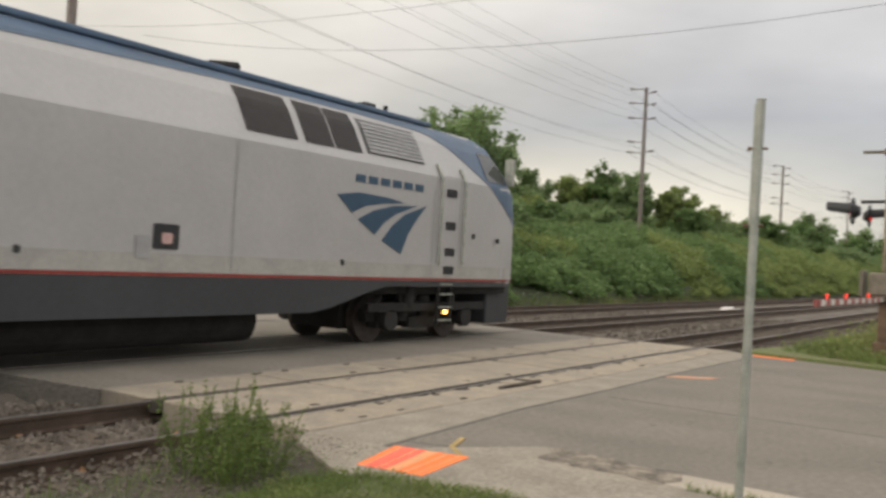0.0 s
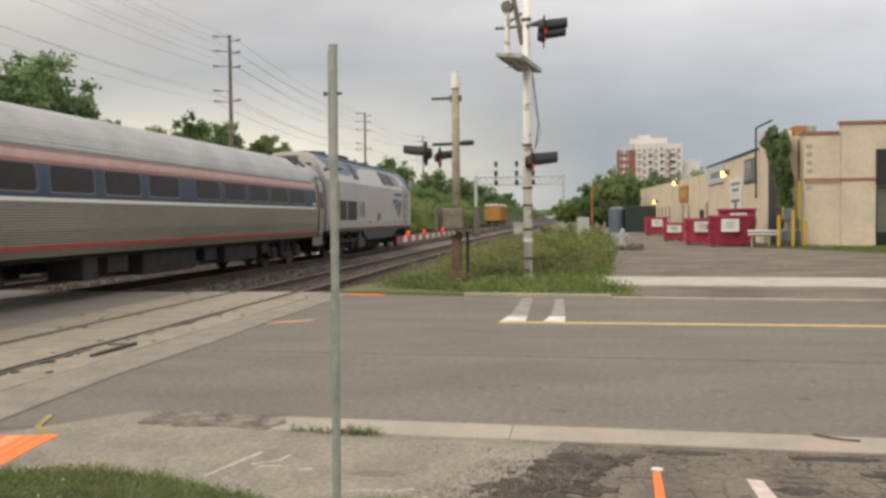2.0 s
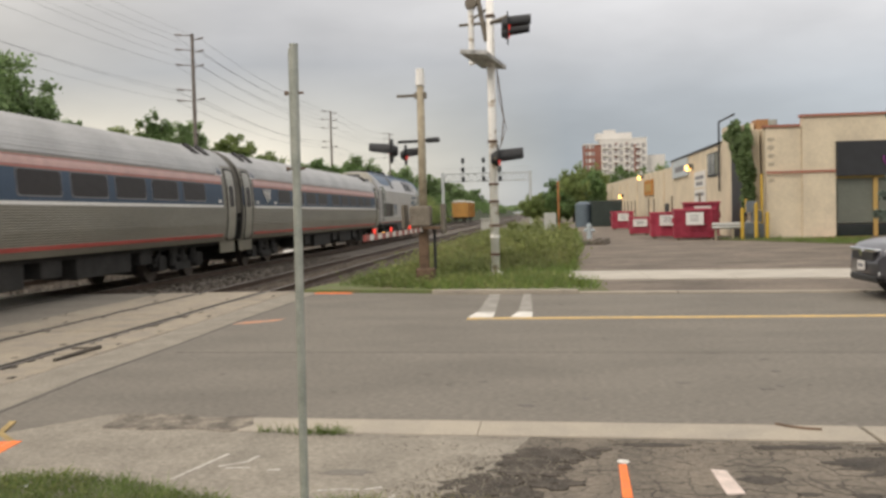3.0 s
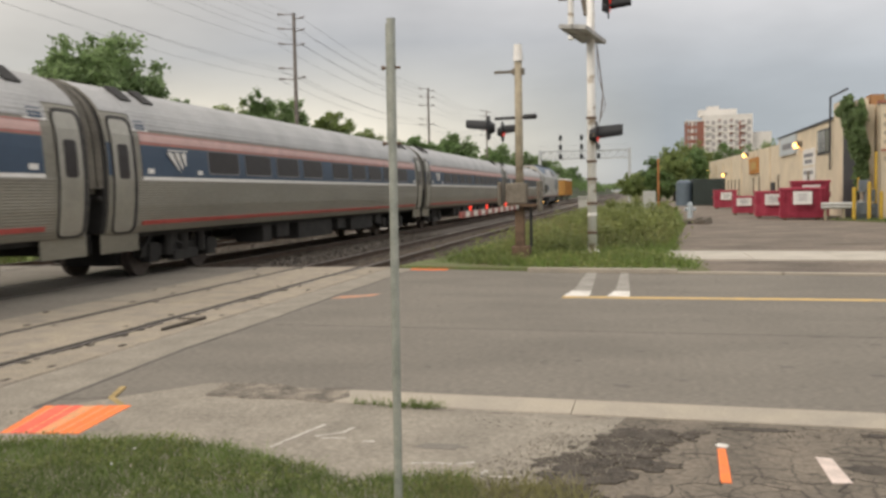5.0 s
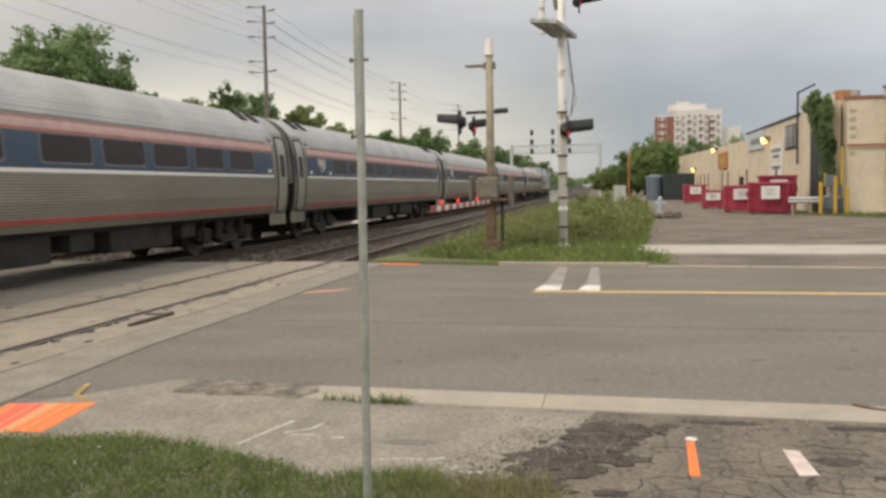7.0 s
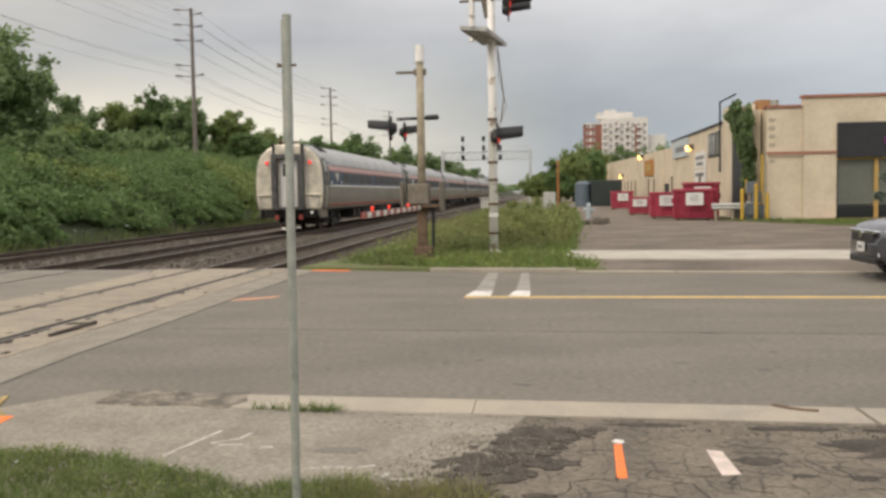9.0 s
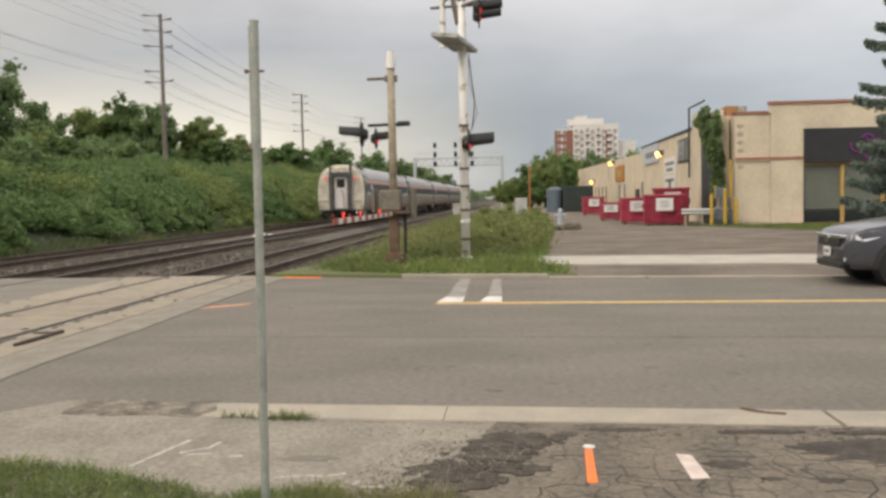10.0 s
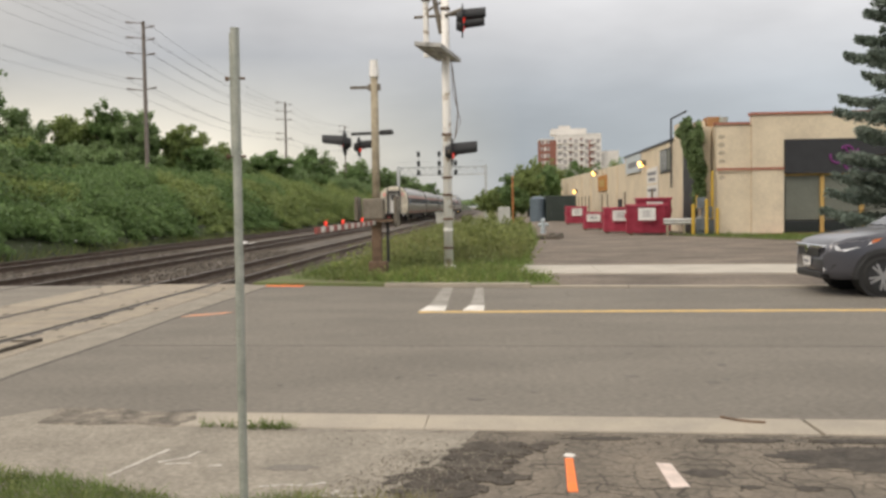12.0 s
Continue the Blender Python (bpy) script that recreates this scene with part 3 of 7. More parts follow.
def coach_body():
    """A shell with a fluted section: (x, z) points round the car, pushed along its length."""
    right = []
    z = 0.98
    while z < 2.02:
        right.append((car_half(z) + (0.006 if int(round((z - 0.98) / 0.026)) % 2 else 0.0), z))
        z += 0.026
    for z in np.linspace(2.05, 3.02, 10):
        right.append((car_half(z), z))
    k = 0
    for z in np.concatenate([np.linspace(3.06, 3.7, 16), np.linspace(3.73, 4.0, 14)]):
        right.append((car_half(z) + (0.008 if k % 2 else 0.0), z))
        k += 1
    return right + [(-x, z) for x, z in right[::-1]]


HL = 12.4      # half of a coach body


def bogie(parent, y):
    b = Shape()
    for s in (-1, 1):
        b.box(s * 1.02 - 0.09, y - 1.75, 0.42, s * 1.02 + 0.09, y + 1.75, 0.66)
        for w in (-1.3, 1.3):
            b.box(s * 1.05 - 0.13, y + w - 0.2, 0.3, s * 1.05 + 0.13, y + w + 0.2, 0.72)
        b.tube((s * 1.1, y, 0.5), (s * 1.1, y, 0.92), 0.16)
        b.tube((s * 1.16, y - 0.9, 0.86), (s * 1.16, y - 0.1, 0.62), 0.05, n=6)
        b.prism([(y - 0.95, 0.98), (y - 0.8, 0.5), (y - 0.6, 0.5), (y - 0.3, 0.98)], s * 1.2 - 0.04, s * 1.2 + 0.04, "x")
    b.box(-1.1, y - 0.25, 0.5, 1.1, y + 0.25, 0.8)
    b.box(-0.6, y - 1.9, 0.25, 0.6, y + 1.9, 0.85)
    for s in (-1, 1):
        for w in (-0.75, 0.75):
            b.tube((s * 1.16, y + w, 0.42), (s * 1.16, y + w, 0.9), 0.12, n=10)
        b.box(s * 1.12 - 0.1, y - 0.55, 0.28, s * 1.12 + 0.1, y + 0.55, 0.5)
        b.tube((s * 1.2, y - 1.9, 0.55), (s * 1.2, y - 1.45, 0.9), 0.05, n=6)
    frame_ = part("bogie", b, UNDER, parent, "sooty steel truck frame", bevel=0.02)
    for w in (-1.3, 1.3):
        for s in (-1, 1):
            sh = Shape().tube((s * 0.69, y + w, 0.46), (s * 0.83, y + w, 0.46), 0.455, n=28).tube((s * 0.66, y + w, 0.46), (s * 0.69, y + w, 0.46), 0.49, n=28).tube((s * 0.83, y + w, 0.46), (s * 0.88, y + w, 0.46), 0.16, n=16)
            part("wheel", sh, WHEELSTEEL, frame_, "worn steel wheel")
    return frame_


def glass_panel(sh, y0, y1, z0, z1, lift, half, sides=(1, -1), r=0.09, n=5):
    """A round-cornered sheet lying on the side of a car."""
    for s in sides:
        pts = []
        for cy, cz, a0 in ((y1 - r, z1 - r, 0), (y0 + r, z1 - r, 90), (y0 + r, z0 + r, 180), (y1 - r, z0 + r, 270)):
            for i in range(n):
                a = radians(a0 + 90 * i / (n - 1))
                pts.append((cy + r * math.cos(a), cz + r * math.sin(a)))
        vs = [(s * (half(z) + lift), y, z) for y, z in pts] + [(s * (half(z) - 0.02), y, z) for y, z in pts]
        k = len(pts)
        sh.add(vs, [tuple(range(k))] + [(i, (i + 1) % k, k + (i + 1) % k, k + i) for i in range(k)])
    return sh


def curved_panel(y0, y1, z0, z1, lift, half, s, r=0.12, n=16):
    """A round-cornered sheet that follows the bulge of a car's side."""
    zs = sorted(set(np.linspace(z0, z1, n)) | {z0 + r * k for k in (0.1, 0.3, 0.6, 1.0)} | {z1 - r * k for k in (0.1, 0.3, 0.6, 1.0)})
    vs, fs = [], []
    for z in zs:
        d = max(0.0, r - (z - z0), r - (z1 - z))
        cut = r - math.sqrt(max(0.0, r * r - d * d))
        x0, x1 = s * (half(z) - 0.03), s * (half(z) + lift)
        vs += [(x0, y0 + cut, z), (x1, y0 + cut, z), (x1, y1 - cut, z), (x0, y1 - cut, z)]
    k = len(zs)
    fs = [(4 * i + j, 4 * i + (j + 1) % 4, 4 * i + 4 + (j + 1) % 4, 4 * i + 4 + j) for i in range(k - 1) for j in range(4)]
    fs += [(0, 1, 2, 3), tuple(4 * (k - 1) + j for j in range(4))]
    return Shape().add(vs, fs)


def build_coach(rear_marks):
    car = thing("passenger_coach", "fluted stainless passenger coach with blue window band on the middle track", "train car", group="train")
    part("body", Shape().prism(coach_body(), -HL, HL, "y"), STEEL, car, "fluted stainless steel side, coloured dark for shade")
    rf = Shape()
    rz = list(np.linspace(3.05, 3.73, 18)) + list(np.linspace(3.77, 4.005, 12))
    pr = [(car_half(z) + (0.018 if k % 2 else 0.012), z + 0.012) for k, z in enumerate(rz)]
    rf.prism(pr + [(-x, z) for x, z in pr[::-1]], -HL + 1.0, HL - 1.0, "y")
    part("roof", rf, ROOFSTEEL, car, "fluted steel roof, coloured paler than the shaded sides")
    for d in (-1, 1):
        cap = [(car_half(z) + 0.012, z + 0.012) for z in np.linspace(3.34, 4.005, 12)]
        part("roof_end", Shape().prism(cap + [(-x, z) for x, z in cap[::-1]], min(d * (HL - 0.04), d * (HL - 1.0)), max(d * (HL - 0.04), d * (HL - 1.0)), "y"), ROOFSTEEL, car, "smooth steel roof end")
    e = HL - 1.2
    ys = [-7.55 + 2.0 * i for i in range(4)] + [1.03 + 1.98 * i for i in range(5)]
    for s in (1, -1):
        one = (s,)
        part("window_band", band(2.11, 2.74, -e, e, 0.007, sides=one), CARBLUE, car, "dark blue painted band")
        for y0, y1 in ((-HL + 0.02, -HL + 0.13), (HL - 0.13, HL - 0.02)):
            part("window_band_end", band(2.11, 2.74, y0, y1, 0.007, sides=one), CARBLUE, car)
        part("white_line", band(2.035, 2.105, -e, e, 0.012, n=1, sides=one), CARWHITE, car)
        part("pink_line", band(2.815, 2.975, -e, e, 0.009, n=2, sides=one), CARPINK, car, "wide faded pink stripe")
        part("upper_red_line", band(2.762, 2.80, -e, e, 0.011, n=1, sides=one), mat("worn_red_pinstripe", (0.50, 0.17, 0.15), 0.5, vary=0.15, scale=2, fine=12, bump=0.02), car, "worn red pinstripe above the windows")
        part("upper_red_line", band(2.985, 3.005, -e, e, 0.011, n=1, sides=one), MATS["worn_red_pinstripe"], car)
        part("red_line", band(1.13, 1.215, -e, e, 0.022, n=1, sides=one), CARRED, car, "faded red stripe along the sill")
        for y in ys:
            w = part("window", glass_panel(Shape(), y - 0.82, y + 0.82, 2.19, 2.745, 0.014, car_half, sides=one), FRAME, car, "worn grey window surround")
            part("pane", glass_panel(Shape(), y - 0.775, y + 0.775, 2.225, 2.725, 0.020, car_half, sides=one), CARGLASS, w, "dark tinted glass")
    # vestibule doors near both ends
    for d in (-1, 1):
        yc = d * (HL - 0.5)
        for s in (1, -1):
            one = (s,)
            dr = part("door", curved_panel(yc - 0.33, yc + 0.33, 1.02, 3.2, 0.034, car_half, s, 0.14), mat("door_steel", (0.36, 0.345, 0.30), 0.42, 0.45, vary=0.1, scale=1.5, fine=14, bump=0.03), car, "plain steel vestibule door")
            # no real hollow: a dark sheet gives the rubber jamb and the recess's shade
            part("door_gap", curved_panel(yc - 0.35, yc + 0.46, 0.98, 3.27, 0.026, car_half, s, 0.18), RUBBER, car, "flat dark sheet for the door recess's rubber and shade")
            part("door_window", curved_panel(yc - 0.18, yc + 0.18, 2.05, 2.72, 0.042, car_half, s, 0.08), CARGLASS, dr)
            part("marker_window", glass_panel(Shape(), yc - d * 0.78 - 0.17, yc - d * 0.78 + 0.17, 3.05, 3.23, 0.022, car_half, sides=one, r=0.03), CARBLUE, car)
            part("marker_surround", glass_panel(Shape(), yc - d * 0.78 - 0.30, yc - d * 0.78 + 0.30, 3.02, 3.27, 0.014, car_half, sides=one, r=0.03), CARWHITE, car, "pale marker light surround")
            part("skirt", band(0.62, 1.0, min(yc - d * 0.7, yc + d * 0.6), max(yc - d * 0.7, yc + d * 0.6), 0.0, half=lambda z: 1.44, n=1, sides=one), STEEL, car, "steel step well")
        for q in (0.85, 1.7):
            m_ = Matrix.Translation((1.0, yc - d * q, 3.80)) @ Euler((0, radians(40), 0)).to_matrix().to_4x4()
            part("roof_vent", Shape().box(-0.22, -0.2, -0.03, 0.22, 0.2, 0.025, m_), RUBBER, car, "dark slatted roof vent")
        # end wall and diaphragm
        ye = d * HL
        endp = [(car_half(z) - 0.03, z) for z in np.linspace(1.0, 3.97, 16)]
        ring = endp + [(-x, z) for x, z in endp[::-1]]
        part("end_wall", Shape().prism(ring, ye - d * 0.1, ye + d * 0.10, "y"), ENDSTEEL if rear_marks and d < 0 else UNDER, car, "dented bare-metal end wall" if rear_marks and d < 0 else "dark sooty end wall", bevel=0.09 if rear_marks and d < 0 else 0.03)
        for s in (-1, 1):
            part("end_ledge", Shape().box(min(s * 0.72, s * 1.5), min(ye, ye + d * 0.2), 1.62, max(s * 0.72, s * 1.5), max(ye, ye + d * 0.2), 1.72), ENDSTEEL if rear_marks and d < 0 else UNDER, car, bevel=0.02)
        if not (rear_marks and d < 0):
            prof = [(car_half(z) * 0.97, z) for z in np.linspace(1.86, 3.93, 14)]
            part("outer_diaphragm", Shape().prism(prof + [(-x, z) for x, z in prof[::-1]], ye + d * 0.1, ye + d * 0.37, "y"), mat("dusty_canvas", (0.135, 0.122, 0.10), 0.9, vary=0.25, scale=2, fine=14, bump=0.2), car, "dusty brown-grey gangway shroud")
            part("gap_ledge", Shape().box(-1.36, min(ye, ye + d * 0.33), 1.76, 1.36, max(ye, ye + d * 0.33), 1.85), STEEL, car)
        dia = Shape()
        y0, y1 = sorted((ye + d * 0.1, ye + d * 0.42))
        dia.box(-0.74, y0, 0.98, -0.5, y1, 3.5).box(0.5, y0, 0.98, 0.74, y1, 3.5).box(-0.5, y0, 3.28, 0.5, y1, 3.5).box(-0.5, y0, 0.98, 0.5, y1, 1.12)
        part("diaphragm", dia, mat("scuffed_grey_rubber", (0.10, 0.098, 0.095), 0.6, 0.2, vary=0.3, scale=3, fine=16, bump=0.15) if rear_marks and d < 0 else RUBBER, car, "scuffed grey gangway frame", bevel=0.03)
        hood = Shape().box(-0.62, min(ye, ye + d * 0.22), 3.5, 0.62, max(ye, ye + d * 0.22), 3.92)
        part("end_hood", hood, ENDSTEEL if rear_marks and d < 0 else UNDER, car, bevel=0.04)
        ed = part("end_door", Shape().box(-0.40, min(ye + d * 0.1, ye + d * 0.16), 1.12, 0.40, max(ye + d * 0.1, ye + d * 0.16), 3.22), CARWHITE, car, "white end door", bevel=0.02)
        part("pane", Shape().box(-0.26, min(ye + d * 0.16, ye + d * 0.17), 2.5, 0.26, max(ye + d * 0.16, ye + d * 0.17), 3.06), CARGLASS, ed)
        part("coupler", Shape().box(-0.13, min(ye, ye + d * 0.6), 0.7, 0.13, max(ye, ye + d * 0.6), 0.98).box(-1.2, min(ye, ye + d * 0.12), 0.62, 1.2, max(ye, ye + d * 0.12), 1.0), UNDER, car, bevel=0.03)
    hose = Shape()
    pts = [(0.05, -HL - 0.2, 2.4), (0.2, -HL - 0.3, 2.0), (0.22, -HL - 0.34, 1.4), (0.25, -HL - 0.36, 0.75)]
    for a, b in zip(pts, pts[1:]):
        hose.tube(a, b, 0.025, n=6)
    part("hose", hose, CARRED if rear_marks else RUBBER, car)
    if rear_marks:
        for s in (-1, 1):
            part("end_rib", Shape().box(s * 0.66 - 0.05, -HL - 0.26, 3.45, s * 0.66 + 0.05, -HL, 3.97), RUBBER, car, bevel=0.02)
            part("grab_iron", Shape().tube((s * 1.36, -HL - 0.16, 0.75), (s * 1.36, -HL - 0.16, 2.0), 0.018, n=6), GALV, car)
            part("lamp_housing", Shape().box(s * 1.0 - 0.12, -HL - 0.13, 3.0, s * 1.0 + 0.12, -HL - 0.1, 3.24), CARWHITE, car, "pale lamp housing", bevel=0.01)
            part("marker_lamp", Shape().tube((s * 1.0, -HL - 0.1, 3.12), (s * 1.0, -HL - 0.17, 3.12), 0.085, n=14), REDLAMP, car, "glowing red tail marker")
            part("hose_bracket", Shape().box(s * 0.55 - 0.08, -HL - 0.3, 0.55, s * 0.55 + 0.08, -HL - 0.1, 0.75), CARRED, car)
        part("tail_light", Shape().tube((1.05, -HL - 0.12, 0.86), (1.05, -HL - 0.2, 0.86), 0.07, n=12), LABELW, car)
    # underfloor gear
    under = Shape().box(-1.3, -HL + 0.4, 0.88, 1.3, HL - 0.4, 1.0)
    part("underframe", under, UNDER, car)
    for y0, y1, z0 in ((-4.8, -4.2, 0.42), (-3.8, -2.9, 0.5), (-2.2, 0.8, 0.38), (1.4, 2.2, 0.52), (2.8, 5.4, 0.42), (5.9, 6.6, 0.55)):
        for s in (-1, 1):
            part("equipment_box", Shape().box(min(s * 0.5, s * 1.32), y0, z0, max(s * 0.5, s * 1.32), y1, 0.9), UNDER, car, "sooty underfloor equipment box", bevel=0.03)
    for y in (-8.85, 8.85):
        bogie(car, y)
    # emblem, a plain pale shape
    emb = Shape()
    ye = -HL + 2.6
    for k in range(3):
        y0 = ye - 0.46 + 0.30 * k
        emb.prism([(y0, 2.62), (y0 + 0.19, 2.64), (ye + 0.12 + 0.12 * k, 2.22 + 0.07 * k), (ye + 0.05 + 0.12 * k, 2.25 + 0.06 * k)], 1.597, 1.616, "x")
    part("emblem", emb, CARWHITE, car, "pale three-part emblem")
    part("lettering_bar", Shape().box(1.597, ye - 0.42, 2.66, 1.612, ye + 0.42, 2.69), CARWHITE, car)
    for y in (-HL + 1.5, -HL + 3.6, HL - 1.5):
        part("number_mark", Shape().box(1.60, y - 0.12, 2.17, 1.612, y + 0.12, 2.27), CARWHITE, car)
    return car


# loco: section height z -> half width, then squeezed and cut down towards the nose
LL = 9.75
LOCO_PROFILE = [(1.16, 1.50), (1.26, 1.53), (3.25, 1.53), (3.28, 1.515), (3.92, 1.18), (4.16, 0.98), (4.32, 0.78), (4.4, 0.4), (4.42, 0.0)]


def loco_half(z):
    zs, xs = zip(*LOCO_PROFILE)
    return float(np.interp(z, zs, xs))


def nose_top(y):
    return float(np.interp(LL - y, (0.0, 0.1, 0.42, 0.52, 1.02, 1.4, 2.2), (2.5, 2.72, 3.24, 3.32, 4.16, 4.34, 4.42)))


def nose_wide(y):
    return float(np.interp(LL - y, (0.0, 0.2, 0.7, 1.6, 2.6), (0.80, 0.86, 0.93, 0.98, 1.0)))


def loco_x(y, z):
    return loco_half(min(z, 4.4)) * nose_wide(y)


def loco_patch(ys, lo, hi, lift, sides=(1, -1), nz=6):
    """A painted area on the loco's flank between two curves."""
    sh = Shape()
    for s in sides:
        vs, fs = [], []
        for y in ys:
            for k in range(nz + 1):
                z = lo(y) + (hi(y) - lo(y)) * k / nz
                z = min(z, nose_top(y) - 0.005)
                vs.append((s * (loco_x(y, z) + lift), y, z))
        for i in range(len(ys) - 1):
            for k in range(nz):
                a = i * (nz + 1) + k
                fs.append((a, a + 1, a + nz + 2, a + nz + 1))
        sh.add(vs, fs)
    return sh


def build_loco():
    lo = thing("diesel_locomotive", "silver and blue streamlined diesel passenger locomotive on the middle track", "locomotive", group="train")
    ys = [-LL, -LL + 0.12] + list(np.linspace(-LL + 0.5, LL - 3.0, 8)) + [LL - d for d in (2.6, 2.2, 1.8, 1.4, 1.2, 1.02, 0.8, 0.52, 0.42, 0.25, 0.1, 0.04, 0.0)]
    zs = [1.16, 1.26, 1.7, 2.2, 2.7, 3.25, 3.28, 3.6, 3.92, 4.16, 4.32, 4.4, 4.42]
    sh = Shape()
    rings = []
    for y in ys:
        top = nose_top(y)
        r = []
        tight = 0.95 if y == -LL else 1.0
        for z in zs:
            zz = min(z, top)
            r.append((loco_x(y, zz) * tight if z < 4.42 and z <= top + 1e-6 else loco_x(y, zz) * tight * (0.9 if z < 4.42 else 0.0) * max(0.0, 1 - (z - top) / max(0.4, 4.42 - top)), y, zz))
        rings.append(r + [(-x, yy, z) for x, yy, z in r[::-1]])
    n = len(rings[0])
    vs = [p for r in rings for p in r]
    fs = [(i * n + j, i * n + (j + 1) % n, (i + 1) * n + (j + 1) % n, (i + 1) * n + j) for i in range(len(rings) - 1) for j in range(n)]
    fs += [tuple(range(n)), tuple(range((len(rings) - 1) * n, len(rings) * n))]
    sh.add(vs, fs)
    part("body", sh, LOCOGREY, lo, "silver painted streamlined body")
    yy = list(np.linspace(-LL + 0.2, LL - 0.02, 60))
    # blue roof band, widest over the rear half, thin over the middle, then down over the nose
    def blue_lo(y):
        return float(np.interp(y, (-LL, -9.2, -8.4, -6, -4.5, -2.6, 0.8, 4.2, LL - 3.4, LL - 2.6, LL - 1.6, LL - 0.6, LL), (4.3, 3.95, 3.66, 3.55, 3.76, 4.06, 4.17, 4.19, 4.14, 3.80, 3.25, 2.72, 2.4)))
    part("roof_band", loco_patch(yy, blue_lo, lambda y: 4.39, 0.012, nz=8), LOCOBLUE, lo, "slate blue roof band sweeping down over the nose")
    part("roof_top", Shape().box(-0.8, -LL + 1.4, 4.34, 0.8, LL - 2.9, 4.44), LOCOBLUE, lo, bevel=0.03)
    long_ = list(np.linspace(-LL + 0.05, LL - 0.1, 40))
    part("red_line", loco_patch(long_, lambda y: 1.215, lambda y: 1.26, 0.012, nz=1), CARRED, lo, "thin red line above the skirt")
    def skirt_lo(y):
        return float(np.interp(y, (-LL, -3.6, -3.1, 2.9, 4.6, LL), (1.08, 1.08, 0.66, 0.66, 1.1, 1.1)))
    for s in (-1, 1):
        sk = Shape()
        vs = []
        for a in long_:
            x0, x1 = s * 1.36 * nose_wide(a), s * 1.515 * nose_wide(a)
            vs += [(x0, a, skirt_lo(a)), (x1, a, skirt_lo(a)), (x1, a, 1.21), (x0, a, 1.21)]
        fs = [(4 * i + j, 4 * i + (j + 1) % 4, 4 * i + 4 + (j + 1) % 4, 4 * i + 4 + j) for i in range(len(long_) - 1) for j in range(4)]
        fs += [(0, 1, 2, 3), tuple(4 * (len(long_) - 1) + j for j in range(4))]
        part("skirt", sk.add(vs, fs), LOCODARK, lo, "charcoal lower skirt")
    part("pilot", Shape().prism([(LL - 1.0, 0.28), (LL - 0.02, 0.28), (LL + 0.02, 1.18), (LL - 1.0, 1.18)], -1.2, 1.2, "x"), LOCODARK, lo, "charcoal snowplough pilot", bevel=0.04)
    part("coupler", Shape().box(-0.14, LL, 0.72, 0.14, LL + 0.45, 0.98), UNDER, lo)
    # windows and grilles on the flank
    def flat(name, y0, y1, z0, z1, material, lift=0.014, label="", r=0.03, parent=None, sides=(-1, 1)):
        made = [part(name, glass_panel(Shape(), y0, y1, z0, z1, lift, loco_half, sides=(s,), r=r), material, parent[k] if parent else lo, label) for k, s in enumerate(sides)]
        return made
    for y0, y1 in ((-8.62, -6.82), (-6.74, -4.92)):
        g = flat("radiator_grille", y0, y1, 1.55, 2.48, LOUVRE, 0.010, "dark radiator screen")
        flat("screen", y0 + 0.06, (y0 + y1) / 2 - 0.02, 1.60, 2.43, CARGLASS, 0.018, parent=g)
        flat("screen", (y0 + y1) / 2 + 0.02, y1 - 0.06, 1.60, 2.43, CARGLASS, 0.018, parent=g)
    def slant(name, y0, y1, z0, z1, material, label):
        for s in (-1, 1):
            part(name, loco_patch([y0, y1], lambda y: z0, lambda y: z1, 0.02, sides=(s,), nz=8), material, lo, label)
    slant("upper_screen", -4.95, -3.95, 3.46, 4.24, CARGLASS, "black intake screen")
    for y0, y1 in ((1.15, 2.25), (2.45, 3.13), (3.19, 3.88)):
        slant("upper_window", y0, y1, 3.42, 4.12, CARGLASS, "dark slanted window")
    lv = [part("louvre_panel", loco_patch([4.05, 5.8], lambda y: 3.44, lambda y: 4.08, 0.012, sides=(s,), nz=8), LOUVREDARK, lo, "grey slatted louvre") for s in (-1, 1)]
    for k in range(8):
        z = 3.47 + k * 0.072
        for s in (-1, 1):
            part("slat", Shape().prism([(s * (loco_half(z) + 0.045), z), (s * (loco_half(z) + 0.012), z + 0.05), (s * (loco_half(z) - 0.02), z)], 4.1, 5.75, "y"), LOUVRE, lv[0 if s < 0 else 1])
    # cab door with grab rails, ladders
    for yc in (LL - 3.1, -LL + 1.0):
        flat("cab_door", yc - 0.33, yc + 0.33, 1.5, 3.3, LOCOGREY, 0.018, "narrow silver cab door with recessed steps")
        for d in (-0.42, 0.42):
            for s in (1, -1):
                part("grab_rail", Shape().tube((s * 1.60, yc + d, 1.55), (s * 1.60, yc + d, 3.2), 0.032, n=8).tube((s * 1.60, yc + d, 3.2), (s * 1.44, yc + d, 3.5), 0.032, n=8), GALV, lo)
        for z in (1.78, 1.42, 2.3, 2.95) if yc > 0 else (1.42,):
            # the steps' inner shade, as black sheets on the flank
            flat("step_recess", yc - 0.17, yc + 0.17, z - 0.07, z + 0.09, BLACK, 0.026)
        for s in (1, -1):
            lad = Shape().box(s * 1.47 - 0.03, yc - 0.24, 0.35, s * 1.47 + 0.03, yc - 0.2, 1.2).box(s * 1.47 - 0.03, yc + 0.2, 0.35, s * 1.47 + 0.03, yc + 0.24, 1.2)
            lp = part("ladder", lad, UNDER, lo)
            for z in (0.42, 0.68, 0.94, 1.14):
                part("rung", Shape().box(s * 1.47 - 0.05, yc - 0.22, z, s * 1.47 + 0.06, yc + 0.22, z + 0.025), GALV, lp)
            part("step_lamp", Shape().box(s * 1.5, yc - 0.05, 0.57, s * 1.54, yc + 0.05, 0.63), LAMPWARM, lp)
